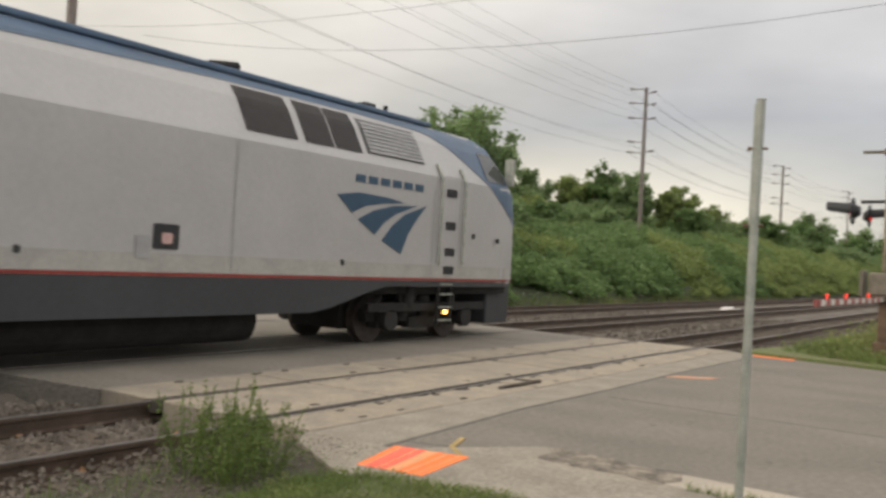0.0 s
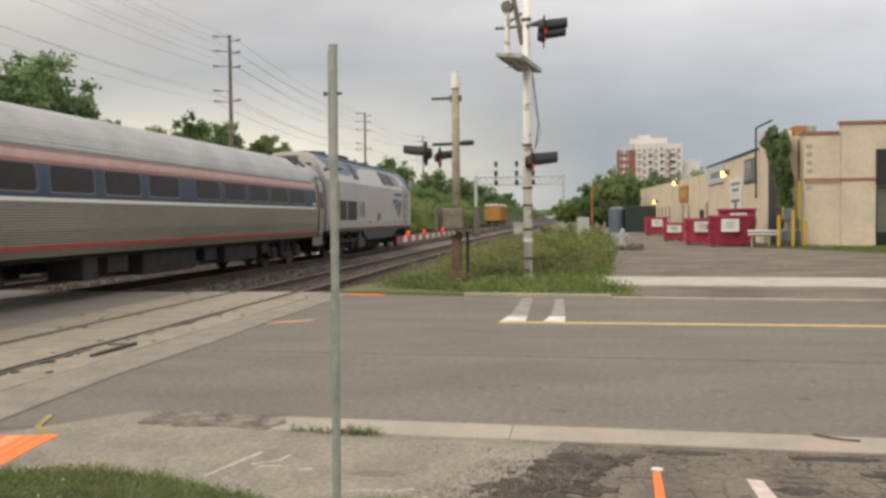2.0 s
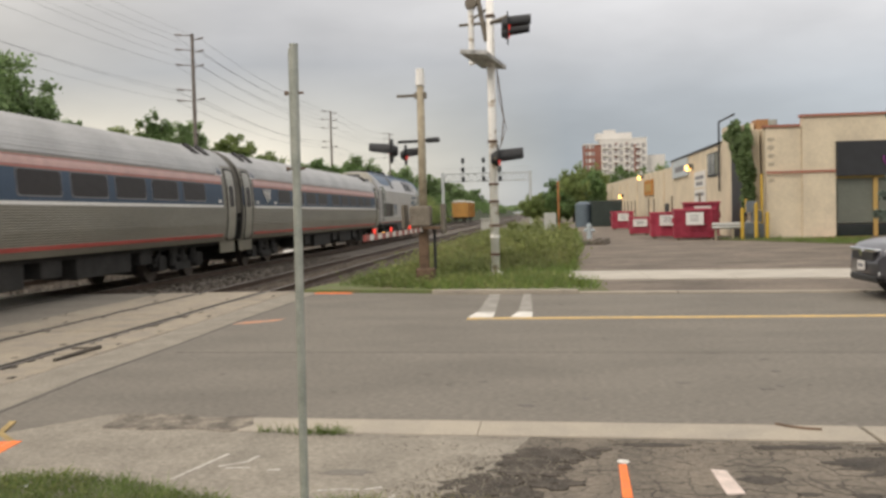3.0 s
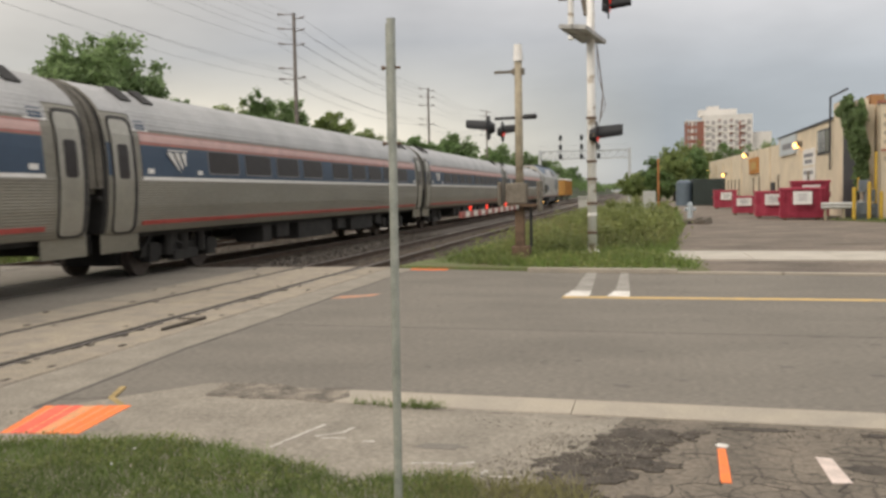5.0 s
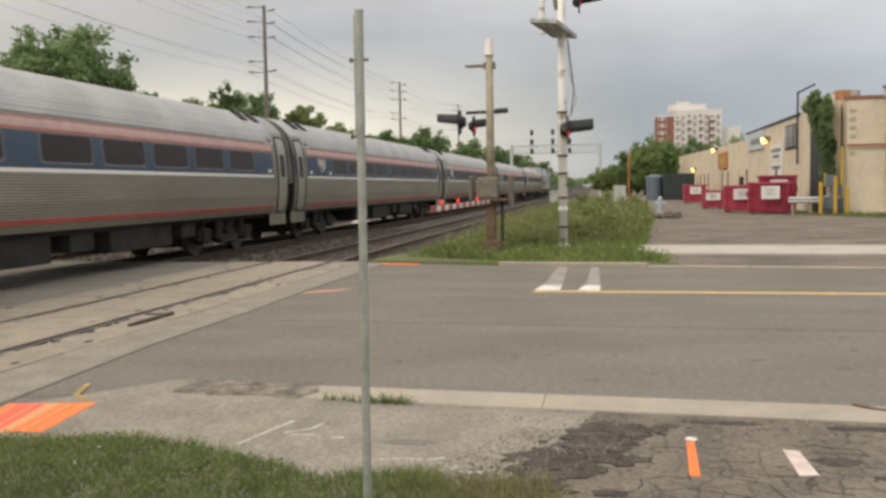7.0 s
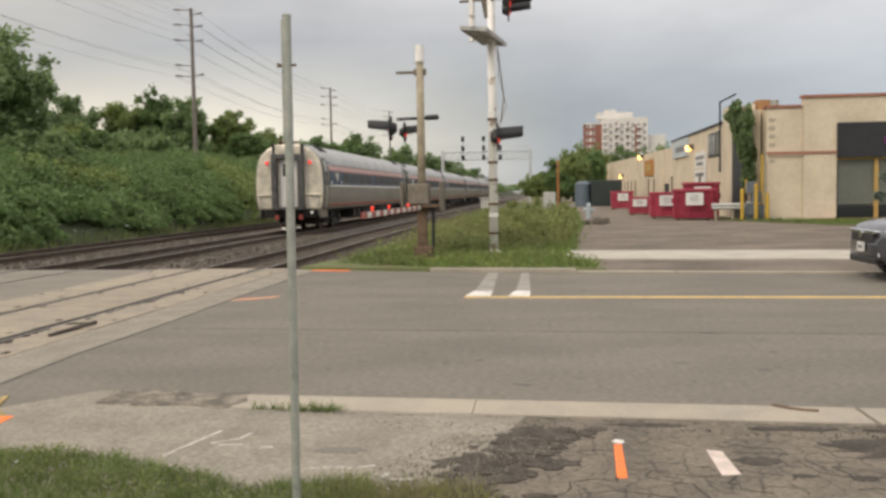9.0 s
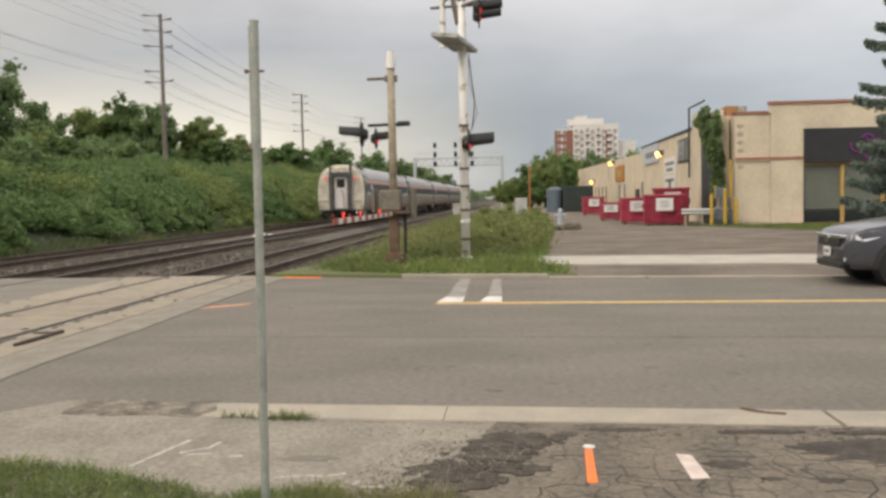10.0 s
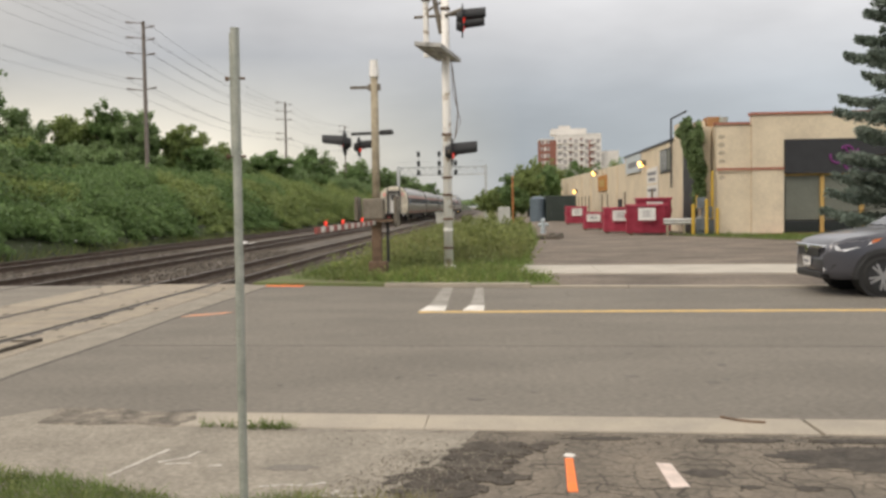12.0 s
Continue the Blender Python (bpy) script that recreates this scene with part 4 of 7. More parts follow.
    flat("door_window", -LL + 0.78, -LL + 1.22, 2.6, 3.05, GLASSDARK, 0.024)
    # cab glass
    cw = list(np.linspace(LL - 1.65, LL - 0.72, 6))
    for s in (-1, 1):
        part("cab_window", loco_patch(cw, lambda y: 3.36, lambda y: max(3.38, min(3.98, nose_top(y) - 0.14)), 0.026, sides=(s,), nz=4), GLASSDARK, lo, "cab side window")
    ws = Shape()
    for s in (-1, 1):
        a, b = (s * 0.06, LL - 0.5, 3.38), (s * 1.18, LL - 0.52, 3.38)
        c, d = (s * 0.88, LL - 0.96, 4.1), (s * 0.06, LL - 0.95, 4.1)
        ws.add([(x, y + 0.03, z + 0.03) for x, y, z in (a, b, c, d)], [(0, 1, 2, 3)])
    part("windscreen", ws, GLASSDARK, lo)
    # fuel filler, fittings, emblem and bars for the lettering
    # black sheet paints the filler's shaded hollow on the flank
    flat("filler_recess", -0.5, -0.08, 1.58, 1.92, BLACK, 0.02, "flat black sheet for the shade inside the filler recess")
    flat("filler_cap", -0.37, -0.2, 1.65, 1.8, CARPINK, 0.03)
    flat("filler_flap", -0.78, -0.55, 1.45, 1.75, LOUVRE, 0.02)
    for y, z in ((-2.4, 1.5), (3.4, 1.5), (LL - 2.2, 2.15), (LL - 1.2, 2.1)):
        flat("latch", y - 0.04, y + 0.04, z - 0.05, z + 0.05, BLACK, 0.02)
    for s in (-1, 1):
        for y0, top in ((-2.82, 3.2), (LL - 3.72, 3.0), (0.9, 3.22)):
            part("panel_seam", loco_patch([y0, y0 + 0.02], lambda y: 1.35, lambda y: top, 0.014, sides=(s,), nz=1), LOUVRE, lo)
    lower = loco_patch(long_, lambda y: 1.27, lambda y: 1.52, 0.006, nz=1)
    part("dusty_sill", lower, mat("loco_dusty_sill", (0.40, 0.39, 0.36), 0.6, 0.05, vary=0.1, scale=2, fine=15, bump=0.03), lo, "dust-greyed sill band")
    blades_ = (
        [(4.45, 2.58), (5.0, 2.66), (5.8, 2.64), (6.35, 2.58), (5.7, 2.52), (5.2, 2.44), (4.85, 2.30)],
        [(5.02, 2.20), (5.45, 2.38), (6.0, 2.50), (6.75, 2.56), (6.1, 2.36), (5.75, 2.18), (5.50, 1.96)],
        [(5.72, 1.86), (6.0, 2.14), (6.4, 2.38), (7.05, 2.58), (6.75, 2.30), (6.5, 2.02), (6.3, 1.64)],
    )
    for s in (1, -1):
        for q in blades_:
            part("emblem_blade", Shape().prism([(a - 1.27, b + 0.06) for a, b in q], min(s * 1.53, s * 1.546), max(s * 1.53, s * 1.546), "x"), LOCONAVY, lo, "navy emblem stroke")
        for k in range(6):
            y0 = 3.65 + k * 0.35
            part("lettering_bar", Shape().box(min(s * 1.53, s * 1.544), y0, 2.9, max(s * 1.53, s * 1.544), y0 + 0.25, 3.03), LOCONAVY, lo)
    cu = bpy.data.curves.new("running_number", "FONT")
    cu.body, cu.size, cu.extrude, cu.offset = "110", 1.02, 0.006, 0.012
    tmp = new("number_source", cu)
    bpy.context.view_layer.update()
    me = bpy.data.meshes.new_from_object(tmp.evaluated_get(bpy.context.evaluated_depsgraph_get()))
    bpy.data.objects.remove(tmp)
    me.materials.clear()
    me.materials.append(LOCONAVY)
    part("running_number", me, LOCONAVY, lo, "navy running number", at=Matrix.Translation((1.536, -4.68, 1.72)) @ Euler((radians(90), 0, radians(90))).to_matrix().to_4x4() @ Matrix.Diagonal((0.8, 1.0, 1.0, 1)))
    # rear face: vent, marker windows, and a plate over the gangway whose cream paints in low sky glow
    cream = mat("glow_tinted_cream", (0.56, 0.53, 0.46), 0.5, vary=0.1, scale=1, fine=12, bump=0.03)
    part("rear_hood", Shape().prism([(-0.95, 3.2), (0.95, 3.2), (1.05, 3.9), (0.75, 4.36), (-0.75, 4.36), (-1.05, 3.9)], -LL - 0.06, -LL + 0.1, "y"), cream, lo, "raised rear plate tinted cream for the low sky glow", bevel=0.03)
    part("rear_vent", Shape().box(-0.6, -LL - 0.09, 4.08, 0.3, -LL - 0.05, 4.24), LOUVREDARK, lo)
    part("rear_window", Shape().box(0.62, -LL - 0.09, 3.7, 0.84, -LL - 0.05, 3.94), BLACK, lo)
    part("rear_window", Shape().box(1.05, -LL - 0.03, 2.75, 1.3, -LL + 0.02, 3.15), BLACK, lo)
    # roof gear
    part("roof_hatch", Shape().box(-0.75, -5.0, 4.4, 0.75, -3.4, 4.58), UNDER, lo, "dark roof hatch", bevel=0.03)
    part("roof_fan", Shape().tube((0, -7.4, 4.4), (0, -7.4, 4.54), 0.75, n=24), UNDER, lo)
    for k in range(3):
        part("horn", Shape().tube((0.1 + 0.14 * k, 1.3, 4.54), (0.1 + 0.14 * k, 1.85, 4.56), 0.04, 0.10, n=10), UNDER, lo)
    part("antenna", Shape().box(0.25, 5.0, 4.4, 0.55, 5.3, 4.56), UNDER, lo)
    part("antenna", Shape().tube((0.4, 5.8, 4.4), (0.4, 5.8, 4.62), 0.05), UNDER, lo)
    part("mirror", Shape().box(1.28, LL - 0.62, 3.35, 1.5, LL - 0.54, 3.95), GALV, lo)
    # fuel tank, trucks
    part("fuel_tank", Shape().tube((0.75, -2.6, 0.52), (0.75, 1.9, 0.52), 0.36, n=20).tube((-0.75, -2.6, 0.52), (-0.75, 1.9, 0.52), 0.36, n=20).box(-0.8, -2.6, 0.2, 0.8, 1.9, 0.86), UNDER, lo, "sooty fuel tank")
    part("battery_box", Shape().box(-1.4, -4.1, 0.3, 1.4, -2.9, 1.1), LOCODARK, lo, bevel=0.03)
    part("underframe", Shape().box(-1.3, -LL + 0.3, 0.95, 1.3, LL - 0.4, 1.2), UNDER, lo)
    for y, s in ((-6.5, -1), (-6.5, 1), (6.4, -1), (6.4, 1)):
        if s < 0:
            bogie(lo, y)
        gear = Shape()
        for w in (-1.3, 1.3):
            gear.tube((s * 1.2, y + w, 0.46), (s * 1.36, y + w, 0.46), 0.2, n=14)
            gear.tube((s * 1.3, y + w * 0.55, 0.7), (s * 1.3, y + w * 0.55, 1.1), 0.11, n=10)
        gear.box(s * 1.3 - 0.06, y - 2.0, 0.62, s * 1.3 + 0.06, y + 2.0, 0.78)
        part("suspension", gear, UNDER, lo)
    return lo


loco = build_loco()
coach = build_coach(False)
coaches = [coach]
for _ in range(3):
    coaches.append(copy_thing(coach, Matrix.Identity(4)))
last_coach = build_coach(True)
tagged(last_coach, "last stainless coach with red tail markers and white end door")
coaches.append(last_coach)


# ---- paint, patches and cracks on the ground ----
def flat_mark(name, polys, z0, z1, material, label, category="road marking"):
    sh = Shape()
    for p in polys:
        sh.prism(p, z0, z1)
    return tagged(new(name, sh.mesh(name, material)), label, category, kind="structure")


def rect(x0, y0, x1, y1):
    return [(x0, y0), (x1, y0), (x1, y1), (x0, y1)]


def blob(cx, cy, rx, ry, seed, n=18, rough=0.3):
    r = random.Random(seed)
    return [(cx + rx * math.cos(a) * k, cy + ry * math.sin(a) * k) for a, k in ((2 * math.pi * i / n, 1 - rough * r.random()) for i in range(n))]


def stroke(pts, w):
    out = []
    for (ax, ay), (bx, by) in zip(pts, pts[1:]):
        d = math.hypot(bx - ax, by - ay) or 1
        nx, ny = -(by - ay) / d * w / 2, (bx - ax) / d * w / 2
        out.append([(ax + nx, ay + ny), (bx + nx, by + ny), (bx - nx, by - ny), (ax - nx, ay - ny)])
    return out


def build_marks():
    for dy in (0.0,):
        flat_mark("yellow_line", [[(-1.2, 13.86 + dy), (60, 11.84 + dy), (60, 12.08 + dy), (-1.2, 14.10 + dy)]], 0.0, 0.004, YELLOW, "worn yellow centre line on the asphalt")
    for x0, x1 in ((-1.2, -0.80), (-0.52, -0.18)):
        flat_mark("white_pad", [[(x0, 14.12), (x1, 14.1), (x1 + 0.0, 14.8), (x0 + 0.08, 14.85)]], 0.0, 0.006, WHITE, "white painted block at the end of the centre line")
        flat_mark("white_tail", [[(x0 + 0.1, 14.86), (x1, 14.82), (x1 - 0.08, 18.4), (x0 + 0.12, 18.4)]], 0.0, 0.003, mat("faded_white", (0.33, 0.31, 0.28), 0.9, vary=0.25, scale=3, fine=30, bump=0.2, alt=(0.24, 0.222, 0.195)), "faded white stripe on the asphalt")
    # sprayed survey marks
    c = [(-4.42, 5.40), (-4.63, 6.19), (-3.94, 6.30), (-3.84, 5.47)]
    def lerp(a, b, k):
        return (a[0] + (b[0] - a[0]) * k, a[1] + (b[1] - a[1]) * k)
    cuts = (0.0, 0.09, 0.12, 0.30, 0.33, 0.44, 0.60, 0.70, 0.74, 0.86, 0.885, 1.0)
    for i in range(0, len(cuts), 2):
        k0, k1 = cuts[i], cuts[i + 1]
        poly = [lerp(c[0], c[3], k0), lerp(c[0], c[3], k1), lerp(c[1], c[2], k1), lerp(c[1], c[2], k0)]
        flat_mark("spray_stripe", [poly], 0.012, 0.0165, PINKORANGE if i in (2, 4) else ORANGE, "fluorescent orange sprayed stripe on the footway", "paint mark")
    base = [lerp(c[0], c[3], 0.02), lerp(c[0], c[3], 0.98), lerp(c[1], c[2], 0.98), lerp(c[1], c[2], 0.02)]
    flat_mark("spray_wash", [base], 0.012, 0.0145, mat("spray_peach", (0.90, 0.34, 0.15), 0.8, vary=0.15, scale=10, fine=40, bump=0.15, alt=(0.62, 0.36, 0.18)), "thin peach-orange overspray", "paint mark")
    flat_mark("spray_tail", stroke([(-4.02, 6.3), (-4.28, 6.55), (-4.42, 6.95)], 0.05), 0.0, 0.014, mat("spray_ochre", (0.46, 0.33, 0.14), 0.9, vary=0.2, scale=6, fine=40, bump=0.1), "faint ochre sprayed line", "paint mark")
    fade = mat("faded_orange", (0.66, 0.30, 0.17), 0.85, vary=0.2, scale=5, fine=40, bump=0.1, alt=(0.40, 0.28, 0.21))
    flat_mark("spray_patch", [[(-4.86, 13.55), (-4.3, 13.9), (-4.22, 14.25), (-4.84, 13.8)]], 0.0, 0.005, fade, "faded orange sprayed patch on the asphalt", "paint mark")
    flat_mark("spray_patch", [[(-4.95, 18.9), (-4.1, 18.75), (-4.1, 19.0), (-4.95, 19.15)]], 0.0, 0.008, ORANGE, "orange sprayed patch beside the far verge", "paint mark")
    flat_mark("spray_bar", [[(0.435, 5.1), (0.495, 5.1), (0.52, 5.78), (0.47, 5.78)]], 0.008, 0.013, ORANGE, "orange sprayed bar on cracked asphalt", "paint mark")
    flat_mark("spray_dot", [blob(0.505, 5.85, 0.045, 0.05, 3)], 0.008, 0.012, WHITE, "white sprayed dot", "paint mark")
    flat_mark("white_bar", [[(1.03, 5.18), (1.14, 5.2), (1.12, 5.66), (1.03, 5.68)]], 0.008, 0.013, mat("pinkish_white", (0.74, 0.62, 0.56), 0.85, vary=0.15, bump=0.2), "pinkish white sprayed bar on cracked asphalt", "paint mark")
    chalk = mat("chalk_white", (0.50, 0.465, 0.42), 0.9, vary=0.25, scale=14, fine=40, bump=0.2, alt=(0.33, 0.30, 0.26))
    flat_mark("chalk_arrow", stroke([(-2.36, 5.36), (-2.2, 5.97)], 0.035) + stroke([(-2.16, 5.66), (-2.0, 5.78), (-1.97, 5.92)], 0.03) + stroke([(-2.1, 5.62), (-1.93, 5.64)], 0.025) + stroke([(-1.8, 5.58), (-1.72, 5.6)], 0.035), 0.012, 0.0155, chalk, "white chalked arrow and strokes", "paint mark")
    flat_mark("chalk_stroke", stroke([(-1.36, 5.16), (-1.22, 5.2), (-1.1, 5.18), (-0.98, 5.24)], 0.035), 0.012, 0.0155, chalk, "white chalked scribble", "paint mark")
    flat_mark("chalk_cross", stroke([(-1.1, 4.98), (-0.72, 5.0)], 0.03) + stroke([(-0.89, 4.92), (-0.89, 5.1)], 0.035), 0.012, 0.0155, chalk, "white chalked cross", "paint mark")
    # patches, stains, joints
    pr = random.Random(15)
    bits = []
    for k in range(170):
        u = pr.random()
        cx, cy = -0.55 + 0.60 * u + pr.gauss(0.04, 0.14), 4.6 + 1.55 * u + pr.gauss(0, 0.08)
        if cy < 6.3:
            bits.append((cx, cy, pr.uniform(0.025, 0.10)))
    for k, (cx, cy, r_) in enumerate(bits):
        flat_mark("tar_patch", [blob(cx, cy, r_ * 1.3, r_, 50 + k, 14, 0.5)], 0.006, 0.0121 + 0.00004 * k, TAR, "dark crumbled asphalt where the footway broke up", "stain")
    flat_mark("oil_stain", [blob(1.30, 5.47, 0.17, 0.1, 9, 22, 0.4)], 0.008, 0.011, mat("oil_stain", (0.048, 0.04, 0.032), 0.85, vary=0.4, scale=7, fine=35, bump=0.6, alt=(0.08, 0.067, 0.054)), "dark oil stain", "stain")
    flat_mark("oil_stain", [blob(2.55, 5.78, 0.80, 0.36, 12, 30, 0.35)], 0.008, 0.0108, MATS["oil_stain"], "dark oil stain", "stain")
    for k, (cx, cy, rx, ry) in enumerate(((1.49, 5.2, 0.08, 0.05), (1.8, 5.17, 0.1, 0.06), (1.95, 5.85, 0.22, 0.12), (3.3, 5.55, 0.4, 0.2), (0.75, 6.28, 0.3, 0.06), (1.7, 6.22, 0.35, 0.07), (2.6, 6.2, 0.5, 0.08))):
        flat_mark("oil_stain", [blob(cx, cy, rx, ry, 60 + k, 24, 0.45)], 0.008, 0.0116 + 0.0003 * k, MATS["oil_stain"], "dark damp stain on cracked asphalt", "stain")
    flat_mark("dark_smear", [blob(-1.25, 5.55, 0.22, 0.08, 11, 18, 0.4)], 0.012, 0.0145, mat("smear", (0.21, 0.19, 0.165), 0.9, vary=0.2, bump=0.3), "dark smear on the footway", "stain")
    flat_mark("asphalt_patch", [[(-3.58, 7.2), (-3.52, 6.72), (-3.1, 6.66), (-2.75, 6.7), (-2.42, 6.6), (-2.3, 6.82), (-2.4, 7.1), (-2.8, 7.04), (-3.05, 7.2)]], 0.0, 0.018, mat("patched_asphalt", (0.12, 0.104, 0.086), 0.95, vary=0.45, scale=6, fine=30, bump=0.9, alt=(0.27, 0.235, 0.19)), "rough asphalt patch beside the kerb", "stain")
    flat_mark("joint_line", [[(-4.6, 10.72), (20, 9.6), (20, 9.625), (-4.6, 10.75)]], 0.0, 0.003, mat("joint_dark", (0.16, 0.145, 0.13), 0.9, vary=0.2, bump=0.1), "thin dark joint along the street", "joint")
    flat_mark("joint_line", [[(-5.45, 6.2), (-2.4, 7.22), (-2.4, 7.25), (-5.45, 6.23)]], 0.0, 0.003, MATS["joint_dark"], "thin dark joint along the street", "joint")
    r = random.Random(4)
    spots = Shape()
    for (x, y, s) in [(-0.15, 7.6, 0.09), (0.35, 7.9, 0.05), (1.3, 8.6, 0.09), (0.0, 9.3, 0.06), (-0.6, 8.7, 0.06), (2.0, 8.3, 0.08), (2.3, 9.2, 0.07), (1.9, 10.4, 0.08), (-1.2, 9.1, 0.05), (0.8, 11.6, 0.07)] + [(r.uniform(-4, 9), r.uniform(7.6, 17), r.uniform(0.02, 0.06)) for _ in range(70)]:
        spots.prism(blob(x, y, s, s * 0.8, int(x * 100) + 7, 10, 0.5), 0.0, 0.003)
    tagged(new("asphalt_spots", spots.mesh("asphalt_spots", MATS["joint_dark"])), "small dark spots and pits in the street", "stain", kind="stuff")
    flat_mark("kerb_twig", stroke([(1.72, 6.86), (1.8, 6.77), (1.9, 6.71), (2.0, 6.69)], 0.03), 0.015, 0.03, RUST, "brown twig lying on the kerb", "debris")
    ds = random.Random(8)
    for k in range(10):
        x = -1.4 + k * 0.52 + ds.uniform(-0.1, 0.1)
        flat_mark("kerb_soil", [blob(x, near_edge(x) - 0.51 + ds.uniform(-0.03, 0.0), ds.uniform(0.1, 0.24), ds.uniform(0.02, 0.05), 300 + k, 16, 0.5)], 0.006, 0.0130 + 0.0002 * k, MATS["patched_asphalt"], "dark soil gathered behind the kerb", "stain")
    # crazed cracks
    rr = random.Random(11)
    cr = Shape()
    nx, ny, st = 19, 11, 0.21
    P = {(i, j): (-0.35 + i * st + rr.uniform(-0.1, 0.1), 4.15 + j * st * 0.85 + rr.uniform(-0.09, 0.09)) for i in range(nx) for j in range(ny)}
    for (i, j), a in P.items():
        for d in ((1, 0), (0, 1)):
            b = P.get((i + d[0], j + d[1]))
            if b is None or rr.random() < 0.72 or max(a[1], b[1]) > 5.98:
                continue
            m1 = (a[0] * 0.6 + b[0] * 0.4 + rr.uniform(-0.035, 0.035), a[1] * 0.6 + b[1] * 0.4 + rr.uniform(-0.035, 0.035))
            w = rr.choice((0.004, 0.006, 0.012))
            for q in stroke([a, m1, b], w):
                cr.prism(q, 0.007, 0.0105)
    tagged(new("crack_net", cr.mesh("crack_net", mat("crack_dark", (0.075, 0.066, 0.056), 0.95, vary=0.2, bump=0))), "net of dark cracks in the footway", "crack", kind="stuff")
    # loose stones along broken edges and in the track
    rng = np.random.default_rng(3)
    def pebbles(name, pts, z, size, material, label):
        sh = Shape()
        for x, y in pts:
            s = size * rng.uniform(0.5, 1.5)
            m = Matrix.Translation((x, y, z + s * 0.3)) @ Euler(rng.uniform(0, 3, 3)).to_matrix().to_4x4() @ Matrix.Diagonal((s, s * 0.8, s * 0.65, 1))
            o = [Vector(v) for v in ((1, 0, 0), (-1, 0, 0), (0, 1, 0), (0, -1, 0), (0, 0, 1), (0, 0, -1))]
            sh.add([m @ v for v in o], [(0, 2, 4), (2, 1, 4), (1, 3, 4), (3, 0, 4), (2, 0, 5), (1, 2, 5), (3, 1, 5), (0, 3, 5)])
        tagged(new(name, sh.mesh(name, material)), label, "gravel", kind="stuff")
    pebbles("loose_gravel", np.concatenate([scatter(rng, [(-2.0, 4.75), (-0.4, 4.75), (0.2, 5.9), (-0.6, 6.0), (-1.0, 5.1)], 1300), scatter(rng, [(-5.6, 4.8), (-4.7, 5.0), (-4.6, 6.0), (-5.5, 6.1)], 700)]), 0.012, 0.0075, APRON, "loose gravel on the footway")
    pebbles("crumbled_asphalt", np.concatenate([scatter(rng, [(-0.95, 4.8), (-0.3, 4.8), (0.25, 5.9), (0.0, 6.2), (-0.5, 5.4)], 1500), scatter(rng, [(-1.2, 6.3), (0.6, 6.2), (2.6, 6.12), (2.6, 6.0), (0.4, 6.05), (-1.0, 6.1)], 170)]), 0.01, 0.007, TAR, "dark crumbs of broken asphalt along the footway")
    near = scatter(rng, [(-9.2, -2), (-5.3, -2), (-5.3, 5.9), (-9.2, 5.9)], 5200)
    pebbles("ballast_stones", near, -0.19, 0.04, STONE, "grey-brown ballast stones between the ties")
    mid = scatter(rng, [(-17, 20.1), (-4.4, 20.1), (-4.4, 40), (-17, 40)], 6000)
    pebbles("ballast_stones_far", mid, -0.2, 0.06, STONE, "grey-brown ballast stones beyond the crossing")
    soil = scatter(rng, [(-6.0, 1.5), (-4.5, 1.5), (-4.5, 4.8), (-4.95, 5.5), (-5.9, 5.9)], 1500)
    pebbles("verge_stones", soil, -0.02, 0.022, BALLAST, "dark ballast crumbs strewn over the soil verge")
    chips = scatter(rng, [(-9, -1), (-5.4, -1), (-5.4, 5.6), (-9, 5.6)], 60)
    pebbles("timber_chips", chips, -0.17, 0.06, mat("rusty_chip", (0.36, 0.20, 0.10), 0.9, vary=0.3, bump=0.3), "rust-orange timber and rust chips")


build_marks()


# ---- posts, signals and the gate ----
def build_post():
    p = thing("sign_post", "bare galvanised steel sign post without its sign, standing in grass", "post", pose(-1.228, 4.4, 0, 0, 0.35, 0))
    part("tube", Shape().tube((0, 0, -0.2), (0, 0, 2.515), 0.0215, n=20), GALV, p, smooth=False)
    part("cap", Shape().tube((0, 0, 2.515), (0, 0, 2.525), 0.023, n=20), GALV, p)
    part("flat_bar", Shape().box(-0.028, -0.006, 1.9, -0.02, 0.006, 2.5), GALV, p)
    for z in (2.28, 1.9):
        part("bolt", Shape().tube((-0.05, 0, z), (0.045, 0, z), 0.007, n=6).tube((-0.05, 0, z), (-0.04, 0, z), 0.013, n=6), RUST, p)


build_post()


